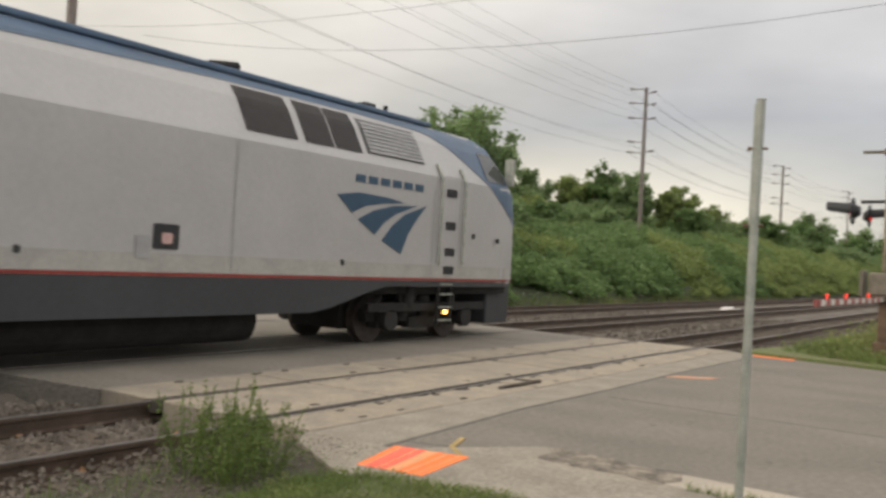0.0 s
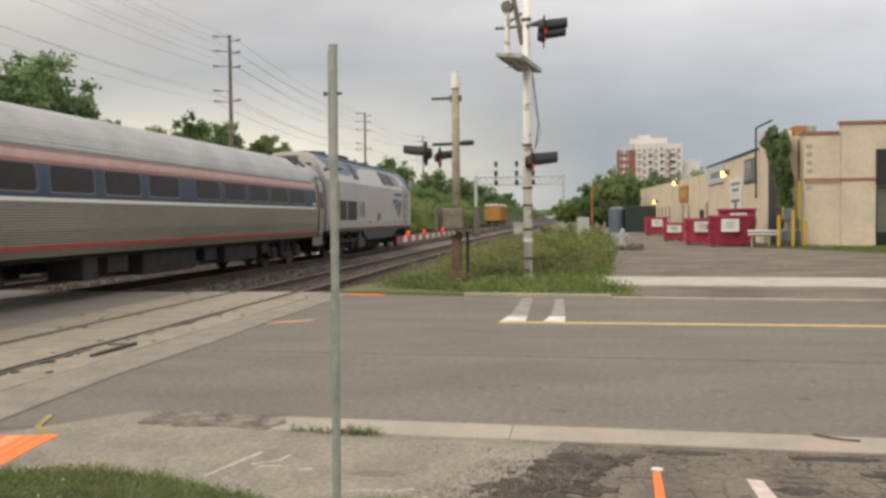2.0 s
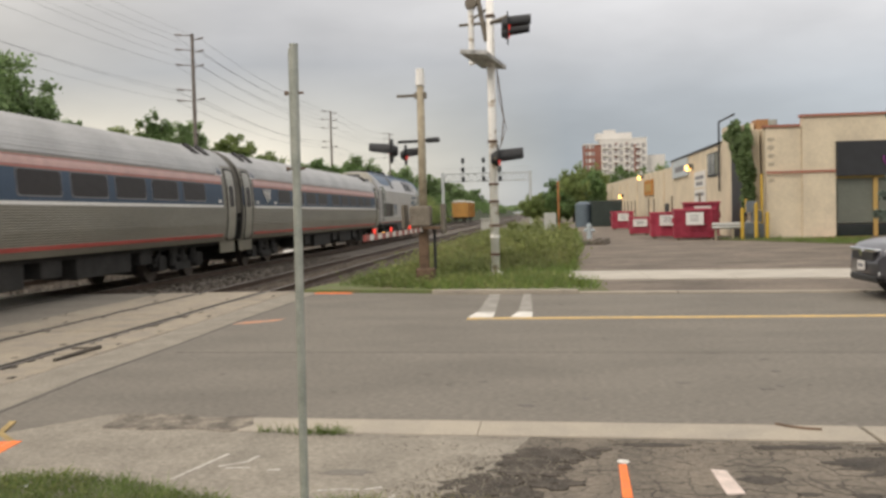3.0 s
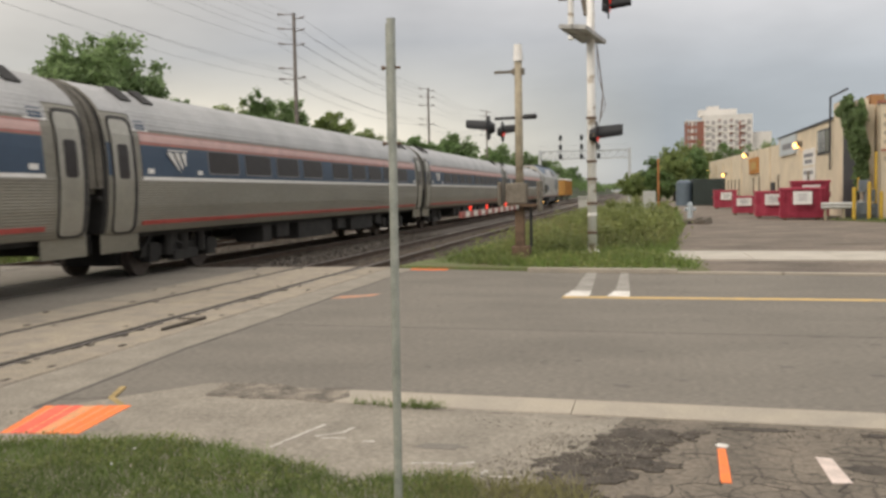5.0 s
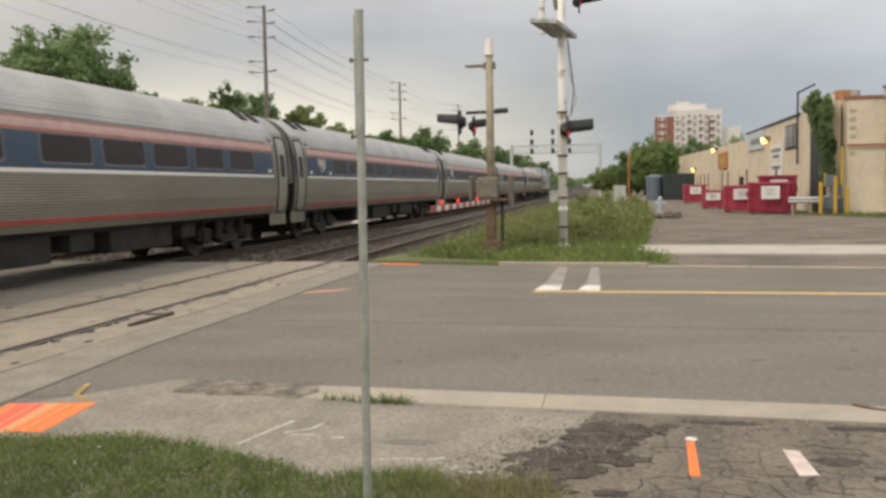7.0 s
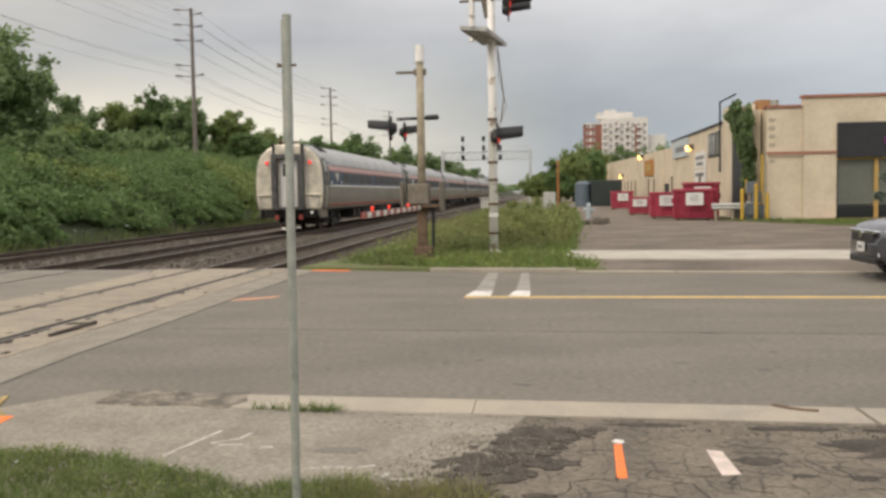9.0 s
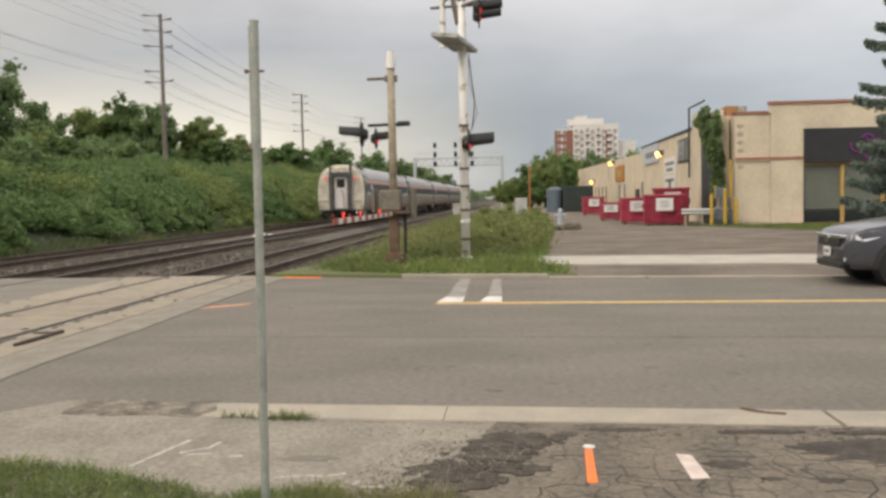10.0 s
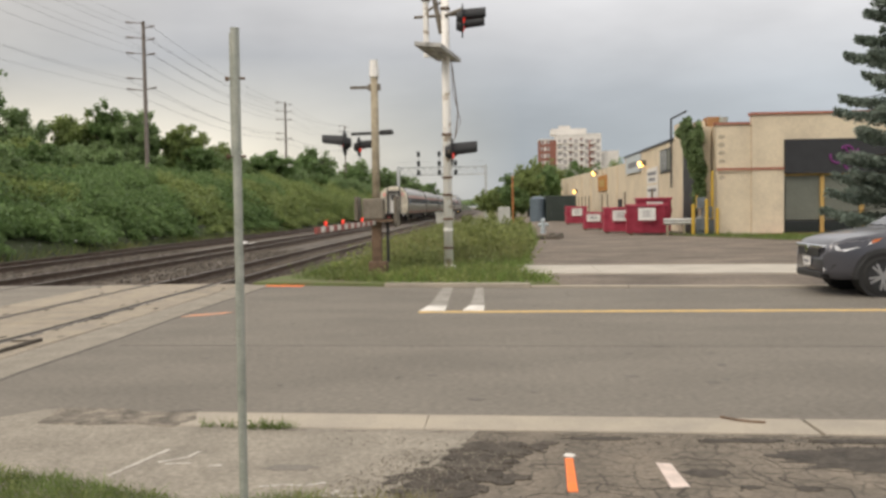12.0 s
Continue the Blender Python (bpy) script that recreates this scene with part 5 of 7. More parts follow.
def flasher(parent, x, z, facing, y=0.0, k=1.0):
    """A railway flasher: round black target, hood and red lens. facing: -1 towards -x, 1 towards +x."""
    f = facing
    n = 24
    body = Shape()
    disc = [(y + 0.28 * k * math.cos(2 * math.pi * i / n), z + 0.28 * k * math.sin(2 * math.pi * i / n)) for i in range(n)]
    body.prism(disc, x - 0.012, x + 0.012, "x")
    body.tube((x - f * 0.012, y, z), (x - f * 0.14 * k, y, z), 0.16 * k, 0.1 * k, n=16)
    head = part("lamp_head", body, BLACK, parent, "black round signal target")
    hood = Shape()
    ang = [radians(a) for a in range(-15, 196, 15)]
    vs = []
    for t in ang:
        c, s = math.cos(t), math.sin(t)
        for d, r, up in ((0.012, 0.17, 0.0), (0.5, 0.15, 0.05), (0.5, 0.135, 0.05), (0.012, 0.155, 0.0)):
            vs.append((x + f * d * k, y + r * k * c, z + k * (up + r * s)))
    fs = [(4 * i + j, 4 * i + (j + 1) % 4, 4 * i + 4 + (j + 1) % 4, 4 * i + 4 + j) for i in range(len(ang) - 1) for j in range(4)]
    fs += [(0, 1, 2, 3), tuple(4 * (len(ang) - 1) + j for j in range(4))]
    part("hood", hood.add(vs, fs), BLACK, head, "black lamp hood")
    part("lens", Shape().tube((x + f * 0.012, y, z), (x + f * 0.05, y, z), 0.14 * k, 0.11 * k, n=20), REDLENS, head, "red lens")
    return head


def build_mast():
    m = thing("signal_mast", "tall white crossing signal mast with peeling paint and black flashers", "signal mast", pose(-1.15, 21.75, 0))
    part("pole", Shape().tube((0, 0, -0.1), (0, 0, 7.6), 0.108, 0.092, n=20), MASTPAINT, m, "white pole with rust and worn patches", smooth=True)
    part("base", Shape().tube((0, 0, 0.0), (0, 0, 0.22), 0.2, 0.16, n=16), MASTPAINT, m)
    for z, mt in ((0.62, RUST), (1.05, MASTPAINT), (1.32, RUST), (1.9, RUST), (3.35, RUST), (2.32, RUST), (6.35, RUST), (7.3, GALV)):
        part("clamp_band", Shape().tube((0, 0, z), (0, 0, z + 0.06), 0.122, n=16), mt, m)
    # side pipe, braces and junction box
    part("side_pipe", Shape().tube((-0.46, 0, 5.25), (-0.46, 0, 7.0), 0.07, n=12).tube((-0.46, 0, 7.0), (-0.2, 0, 7.45), 0.05, n=8).tube((-0.2, 0, 7.45), (0, 0, 7.45), 0.05, n=8), MASTPAINT, m, "white side pipe")
    part("junction_box", Shape().tube((-0.46, -0.1, 6.7), (-0.46, 0.1, 6.7), 0.14, n=14), CABINET, m)
    part("brace", Shape().tube((-0.75, 0, 6.2), (0.35, 0, 6.25), 0.035, n=8).tube((-0.3, 0, 6.9), (-0.1, 0, 5.8), 0.06, n=8).tube((-0.5, 0, 6.3), (0.0, 0, 6.6), 0.03, n=6), CABINET, m)
    pl = Shape()
    mm = Matrix.Translation((-0.12, -0.7, 5.25)) @ Euler((0, radians(6), radians(-9))).to_matrix().to_4x4()
    for a, b, c, d in ((-0.30, -1.12, -0.25, 1.12), (0.25, -1.12, 0.30, 1.12), (-0.03, -1.12, 0.02, 1.12), (-0.25, -1.12, 0.25, -1.08), (-0.25, 1.08, 0.25, 1.12), (-0.25, -0.04, 0.25, 0.04)):
        pl.box(a, b, -0.06, c, d, 0.03, mm)
    for k in range(22):
        y = -1.06 + k * 0.101
        pl.box(-0.26, y - 0.042, -0.012, 0.26, y + 0.042, 0.018, mm)
    part("platform", pl, mat("dull_pale_steel", (0.52, 0.51, 0.49), 0.7, 0.2, vary=0.2, bump=0.1), m, "slatted service platform")
    part("upper_bracket", Shape().tube((0, -0.1, 6.2), (0.42, -0.1, 6.35), 0.04, n=8).tube((0.42, -0.1, 6.35), (0.42, -0.1, 5.9), 0.04, n=8), CABINET, m)
    flasher(m, 0.42, 5.95, 1, -0.15, 1.05)
    flasher(m, 0.46, 5.98, 1, -0.95, 1.05)
    part("lower_bracket", Shape().tube((0, -0.1, 2.95), (0.18, -0.1, 2.98), 0.04, n=8).box(0.05, -0.6, 2.9, 0.11, 0.5, 2.98), CABINET, m)
    flasher(m, 0.14, 2.95, 1, -0.4, 1.2)
    flasher(m, 0.1, 2.98, 1, 0.55, 1.2)
    for r_, pts in ((0.014, [(0.14, 0, 5.1), (0.2, -0.02, 4.6), (0.28, -0.02, 3.9), (0.2, 0.0, 3.3)]), (0.008, [(0.14, 0, 5.0), (0.16, 0, 4.4), (0.34, 0, 3.7), (0.16, 0, 3.2)])):
        cu = bpy.data.curves.new("hanging_cable", "CURVE")
        cu.dimensions, cu.bevel_depth, cu.bevel_resolution = "3D", r_, 1
        sp = cu.splines.new("POLY")
        sp.points.add(len(pts) - 1)
        for q, p in zip(sp.points, pts):
            q.co = (*p, 1)
        tmp = new("cable_source", cu)
        bpy.context.view_layer.update()
        me = bpy.data.meshes.new_from_object(tmp.evaluated_get(bpy.context.evaluated_depsgraph_get()))
        bpy.data.objects.remove(tmp)
        me.materials.clear()
        me.materials.append(RUST)
        part("hanging_cable", me, RUST, m, "loose rusty cable")


build_mast()


def build_gate():
    g = thing("crossing_gate", "weathered gate post with flashers and lowered red and white arm", "crossing gate", pose(-2.72, 20.5, 0))
    part("post", Shape().tube((0, 0, 1.4), (0, 0, 4.62), 0.094, 0.084, n=18), OLDWOOD, g, "beige weathered post", smooth=True)
    part("post_head", Shape().tube((0, 0, 4.62), (0, 0, 5.0), 0.11, 0.09, n=18), MASTPAINT, g, "white peeling post top")
    part("lower_post", Shape().box(-0.11, -0.1, -0.1, 0.11, 0.1, 1.45), RUST, g, "rusty pedestal", bevel=0.02)
    part("footing", Shape().box(-0.19, -0.17, -0.1, 0.24, 0.17, 0.42), RUST, g, bevel=0.03)
    part("conduit", Shape().tube((0.25, 0, 0.4), (0.25, 0, 1.3), 0.035, n=8).tube((0.25, 0, 1.3), (0.05, 0, 1.42), 0.035, n=8), BLACK, g)
    part("cross_bar", Shape().box(-0.55, -0.03, 4.36, 0.14, 0.03, 4.42).box(-0.14, -0.05, 4.32, 0.14, 0.05, 4.46), CABINET, g)
    part("lamp_arm", Shape().tube((-0.55, 0, 3.34), (0.42, 0, 3.36), 0.035, n=8).tube((0.12, 0, 3.36), (0.40, 0, 3.37), 0.06, n=8), BLACK, g)
    flasher(g, -0.66, 3.12, -1, -0.25)
    flasher(g, -0.42, 3.06, 1, 0.3, 0.85)
    box = Shape().box(-0.30, -0.22, 1.38, 0.18, 0.22, 1.86)
    part("mechanism", box, CABINET, g, "grey gate mechanism housing", bevel=0.04)
    part("counterweight", Shape().box(-0.50, -0.1, 1.35, -0.42, 0.5, 1.9), CABINET, g, bevel=0.02)
    part("counterweight", Shape().box(0.40, -0.1, 1.2, 0.48, 0.5, 1.9), CABINET, g, bevel=0.02)
    part("pedestal_plate", Shape().box(-0.36, -0.26, 1.32, 0.4, 0.26, 1.38), RUST, g)
    arm = part("arm", Shape().box(-0.03, -6.85, 1.265, 0.0, -0.2, 1.355), STRIPE_W, g, "white gate arm with red stripes")
    y = -6.86
    k = 0
    while y < -0.5:
        if k % 2 == 0:
            part("stripe", Shape().prism([(y, 1.26), (y + 0.34, 1.26), (y + 0.34, 1.36), (y, 1.36)], -0.034, 0.004, "x"), STRIPE_R, arm, "red reflective stripe")
        y += 0.36
        k += 1
    for y in (-6.1, -4.5, -2.2):
        part("arm_lamp", Shape().tube((0.0, y, 1.36), (0.0, y, 1.41), 0.018, n=12).tube((0.0, y - 0.03, 1.42), (0.0, y + 0.03, 1.42), 0.024, n=12), REDLAMP, arm, "glowing red arm lamp")


build_gate()


# ---- the wooded bank and its poles ----
def bank_z(x, y):
    d = -17.3 - x
    rise = min(1.0, max(0.0, (y - 22.0) / 9.0))
    k = min(1.0, max(0.0, (y - 40.0) / 45.0))
    top = float(np.interp(d, (0, 1.0, 4.5, 8, 14, 60), (-0.3, 0.35, 2.1 + 0.9 * k, 2.7 + 1.3 * k, 3.0 + 1.4 * k, 3.2 + 1.4 * k)))
    return -0.3 + (top + 0.3) * rise + 0.25 * rise * noise.noise(Vector((x * 0.3, y * 0.3, 0)))


def shrub(rng, n, x, y, z, r, h):
    """A domed shrub: sprays on the skins of several small domes, thin below."""
    out = []
    k = rng.integers(5, 9)
    for i in range(k):
        a, q = rng.uniform(0, 2 * np.pi), r * 0.75 * rng.random() ** 0.6
        rr = r * rng.uniform(0.32, 0.58)
        p = rng.normal(size=(n // k, 3))
        p /= np.linalg.norm(p, axis=1)[:, None]
        p[:, 2] = np.abs(p[:, 2]) * 1.0 - 0.25
        p *= rr * rng.uniform(0.78, 1.06, (n // k, 1))
        out.append(p + (x + q * np.cos(a), y + q * np.sin(a), z + h * (1 - (q / r) ** 2) * rng.uniform(0.5, 1.0)))
    return np.concatenate(out)


def build_bank():
    sh = Shape()
    xs = [-17.3, -18, -19, -20, -21, -22, -23.5, -25.3, -28, -33, -45, -70, -110]
    ys = list(np.arange(20.5, 60, 1.6)) + list(np.arange(60, 140, 4)) + list(np.arange(140, 640, 20))
    vs = [(x, y, bank_z(x, y)) for y in ys for x in xs]
    n = len(xs)
    fs = [(i * n + j, i * n + j + 1, (i + 1) * n + j + 1, (i + 1) * n + j) for i in range(len(ys) - 1) for j in range(n - 1)]
    sh.add(vs, fs)
    setting("bank", sh, mat("bank_undergrowth", (0.055, 0.07, 0.028), 0.95, vary=0.35, scale=1.2, fine=20, bump=0.8, alt=(0.035, 0.042, 0.02)), "overgrown railway embankment", "embankment", smooth=True)
    rng = np.random.default_rng(7)
    cen = []
    for i in range(1050):
        y = 22.5 + 150 * rng.random() ** 1.5
        x = -18.7 - 11.0 * rng.random() ** 0.9
        r = rng.uniform(0.8, 1.8) * (1 + max(0, (y - 60)) / 160)
        cen.append(shrub(rng, int(460 * (1.0 if y < 80 else 0.7)), x, y, bank_z(x, y), r, r * rng.uniform(0.35, 0.85)))
    for i in range(520):
        y = 22.5 + 150 * rng.random() ** 1.3
        x = rng.uniform(-19.3, -17.9)
        r = rng.uniform(0.45, 0.9)
        cen.append(shrub(rng, 240, x, y, bank_z(x, y), r, r * rng.uniform(0.4, 0.8)))
    # loose sprays that stand out of the shrubs
    for i in range(520):
        y = 22.5 + 120 * rng.random() ** 1.6
        x = -18.4 - 10 * rng.random()
        r = rng.uniform(0.25, 0.5)
        cen.append(rng.normal(size=(60, 3)) * (r, r, r * 0.8) + (x, y, bank_z(x, y) + rng.uniform(0.5, 1.3)))
    pts = np.concatenate(cen)
    patch = np.sin(pts[:, 0] * 0.55 + 1.3 * np.sin(pts[:, 1] * 0.21)) + np.sin(pts[:, 1] * 0.33 + 1.0) + np.clip((pts[:, 1] - 52) / 22, -0.5, 1.6)
    pale = patch > 1.05
    me = quads_mesh("bank_shrubs_pale", leaves(pts[pale], 0.12, rng), LEAF_C)
    tagged(new("bank_shrubs_pale", me), "yellow-green shrubs in patches along the embankment", "shrubs", kind="stuff")
    me = quads_mesh("bank_shrubs", leaves(pts[~pale], 0.11, rng), LEAF_A)
    tagged(new("bank_shrubs", me), "dense green shrubs covering the embankment", "shrubs", kind="stuff")
    cen = []
    for i in range(200):
        y = 160 + 330 * rng.random()
        x = -19.5 - 14 * rng.random()
        r = rng.uniform(1.5, 3.0)
        cen.append(lumps(rng, 90, (x, y, bank_z(x, y) + r * 0.5), (r * 1.4, r * 1.4, r), 4))
    me = quads_mesh("bank_shrubs_far", leaves(np.concatenate(cen), 0.34, rng), LEAF_A)
    tagged(new("bank_shrubs_far", me), "distant shrubs along the embankment", "shrubs", kind="stuff")
    # tall undergrowth that closes the gaps between the trees on the crest
    cen = []
    for i in range(330):
        u = rng.random()
        y = 52 + 100 * u
        x = -41 + 17 * u ** 0.6 + rng.uniform(-4, 3.5)
        r = rng.uniform(1.2, 2.4)
        cen.append(shrub(rng, 520, x, y, bank_z(x, y) + rng.uniform(-0.1, 0.9), r, r * rng.uniform(0.6, 1.2)))
    me = quads_mesh("crest_undergrowth", leaves(np.concatenate(cen), 0.15, rng), LEAF_B)
    tagged(new("crest_undergrowth", me), "tall green undergrowth along the crest of the bank", "shrubs", kind="stuff")
    # pale weeds at the foot
    p = np.stack([rng.uniform(-18.7, -17.2, 3600), rng.uniform(21.5, 70, 3600)], 1)
    me = quads_mesh("bank_weeds", blades(rng, p, -0.25, 0.42, 0.016, 0.35), STRAW)
    tagged(new("bank_weeds", me), "pale dry weeds at the foot of the bank", "weeds", kind="stuff")
    p = np.stack([rng.uniform(-19.2, -17.4, 5000), rng.uniform(21.5, 80, 5000)], 1)
    me = quads_mesh("bank_grass", blades(rng, p, -0.2, 0.55, 0.018, 0.4), GRASS)
    tagged(new("bank_grass", me), "long green grass at the foot of the bank", "grass", kind="stuff")
    p = np.stack([rng.uniform(-18.9, -17.6, 160), rng.uniform(23, 46, 160), rng.uniform(0.1, 0.5, 160)], 1)
    tagged(new("bank_flowers", quads_mesh("bank_flowers", leaves(p, 0.035, rng), LABELW)), "white wild flower heads at the foot of the bank", "flowers", kind="stuff")


build_bank()


def build_tree(name, x, y, z, height, radius, leaf, seed, size=0.2, count=4200, label="broad leafy deciduous tree", low=0.3, lobes=26):
    rng = np.random.default_rng(seed)
    t = thing(name, label, "tree", pose(x, y, z))
    tr = Shape()
    lean = rng.normal(0, 0.04, 2)
    tr.tube((0, 0, -0.5), (lean[0] * height, lean[1] * height, height * 0.55), 0.035 * height, 0.018 * height, n=9)
    for k in range(7):
        a = 2 * math.pi * (k + rng.random()) / 7
        s = height * rng.uniform(0.28, 0.55)
        e = (math.cos(a) * radius * 0.62, math.sin(a) * radius * 0.62, height * rng.uniform(0.55, 0.85))
        tr.tube((lean[0] * s, lean[1] * s, s), e, 0.014 * height, 0.004 * height, n=6)
    part("trunk", tr, BARK, t, "grey-brown trunk and limbs")
    hc = height * (low + 1) / 2
    rad = (radius, radius, height * (1 - low) / 2)
    pts = lumps(rng, int(count * 1.05), (0, 0, hc), rad, int(lobes * 1.5), spread=0.8, fill=0.25, lobe=0.75)
    # loose sprays that break the outline
    tips = lumps(rng, int(count * 0.6), (0, 0, hc), np.array(rad), lobes * 3, spread=0.92, fill=0.1, lobe=0.5)
    pts = np.concatenate([pts, tips])
    pts = pts + rng.normal(0, 0.03 * radius, pts.shape)
    size = size * 0.72
    part("crown", quads_mesh("crown", leaves(pts, size, rng), leaf), leaf, t, "uneven leafy crown")
    return t


def build_trees():
    build_tree("tree", -30.2, 46, 2.9, 8.4, 4.5, LEAF_B, 1, 0.24, 15000, "large dark green deciduous tree on the bank", 0.12, 34)
    build_tree("tree", -33.5, 50, 3.4, 8.6, 4.6, LEAF_A, 33, 0.22, 12000, "large green deciduous tree on the bank", 0.05, 34)
    build_tree("tree", -27.0, 37, 2.3, 4.6, 3.2, LEAF_B, 31, 0.2, 8000, "rounded dark green tree on the bank", 0.05, 24)
    build_tree("tree", -24.6, 41.5, 1.9, 3.2, 2.3, LEAF_B, 32, 0.19, 5200, "low bushy tree on the bank", 0.05, 18)
    spec = ((-36.5, 76, 6.6, 2.7, LEAF_A), (-33.2, 75, 7.0, 1.7, LEAF_A), (-30.2, 74, 6.2, 2.2, LEAF_B), (-27.0, 76, 5.4, 2.2, LEAF_C), (-25.0, 74, 3.4, 1.8, LEAF_A), (-40.5, 74, 6.6, 2.8, LEAF_A), (-30, 96, 5.0, 3.2, LEAF_A), (-26.5, 104, 4.4, 3.0, LEAF_B), (-38.5, 64, 5.0, 2.8, LEAF_B), (-34.0, 62, 3.6, 2.4, LEAF_A), (-31.5, 60, 3.0, 2.2, LEAF_B), (-28.5, 64, 2.8, 2.2, LEAF_A), (-36, 88, 6, 3.0, LEAF_B))
    for i, (x, y, h, r, lf) in enumerate(spec):
        build_tree("tree", x, y, bank_z(x, y) - 0.2, h * 1.06, r * 1.12, (LEAF_C, LEAF_A, LEAF_B)[i % 3], 40 + i, 0.2, 7600, "slender leafy tree behind the bank" if r < 2.5 else "bushy green tree behind the bank", 0.12, 20)
    for i in range(16):
        y = 120 + i * 15
        build_tree("tree", -25.5 - 4 * ((i * 7) % 5) / 4, y, 3.4, 6.0 + (i * 5 % 7) * 0.5, 3.6, LEAF_B if i % 3 else LEAF_A, 70 + i, 0.4, 2400, "distant leafy tree along the railway", 0.0, 24)
    # right of the tracks, past the yard
    for i, (x, y, h, r) in enumerate(((0.4, 178, 5.4, 3.2), (2.9, 160, 7.4, 3.4), (5.4, 150, 9.4, 3.4), (8.2, 156, 9.8, 3.2), (11.5, 190, 10.6, 4.2), (17, 200, 11.4, 4.6), (27, 215, 11.4, 4.6), (2.4, 128, 4.4, 2.6), (4.6, 132, 6.6, 2.8), (7.0, 138, 7.2, 2.8), (-2.5, 210, 5.4, 4), (22, 210, 11.2, 4.4), (-0.8, 150, 3.8, 2.6))):
        build_tree("tree", x, y, 0.0, h * 1.08, r, (LEAF_C, LEAF_A)[i % 2], 110 + i, 0.3, 5200, "full green tree at the end of the yard", 0.02, 22)
    for i, (x, y, h) in enumerate(((43.6, 330, 20), (47, 345, 19))):
        build_tree("tree", x, y, 0.0, h, 5.0, LEAF_B, 140 + i, 0.6, 900, "tall distant tree beside the apartment block", 0.1, 18)
    rng = np.random.default_rng(5)
    cen = [lumps(rng, 500, (x, y, h * 0.45), (w, w, h * 0.5), 8) for x, y, w, h in ((60, 420, 30, 9), (110, 420, 30, 10), (-60, 520, 40, 14), (-110, 480, 40, 14), (-20, 640, 40, 10), (30, 640, 40, 9), (160, 380, 40, 12), (-150, 420, 50, 14))]
    tagged(new("far_woods", quads_mesh("far_woods", leaves(np.concatenate(cen), 1.6, rng), LEAF_B)), "hazy distant woods", "woods", kind="stuff")


build_trees()


def build_poles():
    tops = []
    spec = ((-22.4, 14.4, -0.3, 14.6), (-23.75, 60, 3.2, 14.5), (-26.0, 110, 3.4, 14.9), (-28.0, 165, 3.4, 17.0), (-30, 225, 3.4, 17.0))
    levels = ((-1.75, 0.05), (-1.75, -0.95), (-1.75, -2.0), (-1.75, -3.7), (-1.75, -4.45), (0.6, -0.25), (0.6, -1.1), (0.6, -2.1), (0.6, -4.4))
    for x, y, z0, z1 in spec:
        p = thing("utility_pole", "tall weathered wooden utility pole with short insulator arms", "utility pole", pose(x, y, z0), group="utility poles")
        h = z1 - z0
        part("pole", Shape().tube((0, 0, -0.5), (0, 0, h), 0.16, 0.11, n=10), GREYPOLE, p)
        for dx, dz in levels:
            part("arm", Shape().tube((0, 0, h + dz - 0.18), (dx * 0.45 if dx < 0 else dx, 0, h + dz - 0.1), 0.035, n=6), GREYPOLE, p)
            part("insulator", Shape().tube(((dx * 0.42) if dx < 0 else dx * 0.7, 0, h + dz - 0.12), ((dx * 0.7) if dx < 0 else dx * 1.3, 0, h + dz - 0.05), 0.06, n=8), GREYPOLE, p)
        tops.append((x, y, z1))
    def wire(a, b, sag, r=0.014, group="overhead wires"):
        sh = Shape()
        a, b = Vector(a), Vector(b)
        n = 18
        pts = [a.lerp(b, i / n) - Vector((0, 0, sag * 4 * (i / n) * (1 - i / n))) for i in range(n + 1)]
        side = (b - a).cross(Vector((0, 0, 1))).normalized() * r
        up = Vector((0, 0, r))
        vs = [p + o for p in pts for o in (side, up, -side, -up)]
        sh.add(vs, [(4 * i + j, 4 * i + (j + 1) % 4, 4 * i + 4 + (j + 1) % 4, 4 * i + 4 + j) for i in range(n) for j in range(4)])
        tagged(new("overhead_wire", sh.mesh("overhead_wire", WIRE)), "thin dark overhead wire hung between poles", "cable", group)
    for (ax, ay, az), (bx, by, bz) in zip(tops, tops[1:]):
        for k, (dx, dz) in enumerate(levels):
            wire((ax + dx * 0.8, ay, az + dz - 0.05), (bx + dx * 0.8, by, bz + dz - 0.05), 0.7, 0.007 if ay < 20 else 0.012)
    wire((-40, 30, 12.6), (18, 29, 12.9), 2.9, 0.009)
    wire((-62, 31, 16.4), (14, 30, 14.8), 3.3, 0.008)


build_poles()


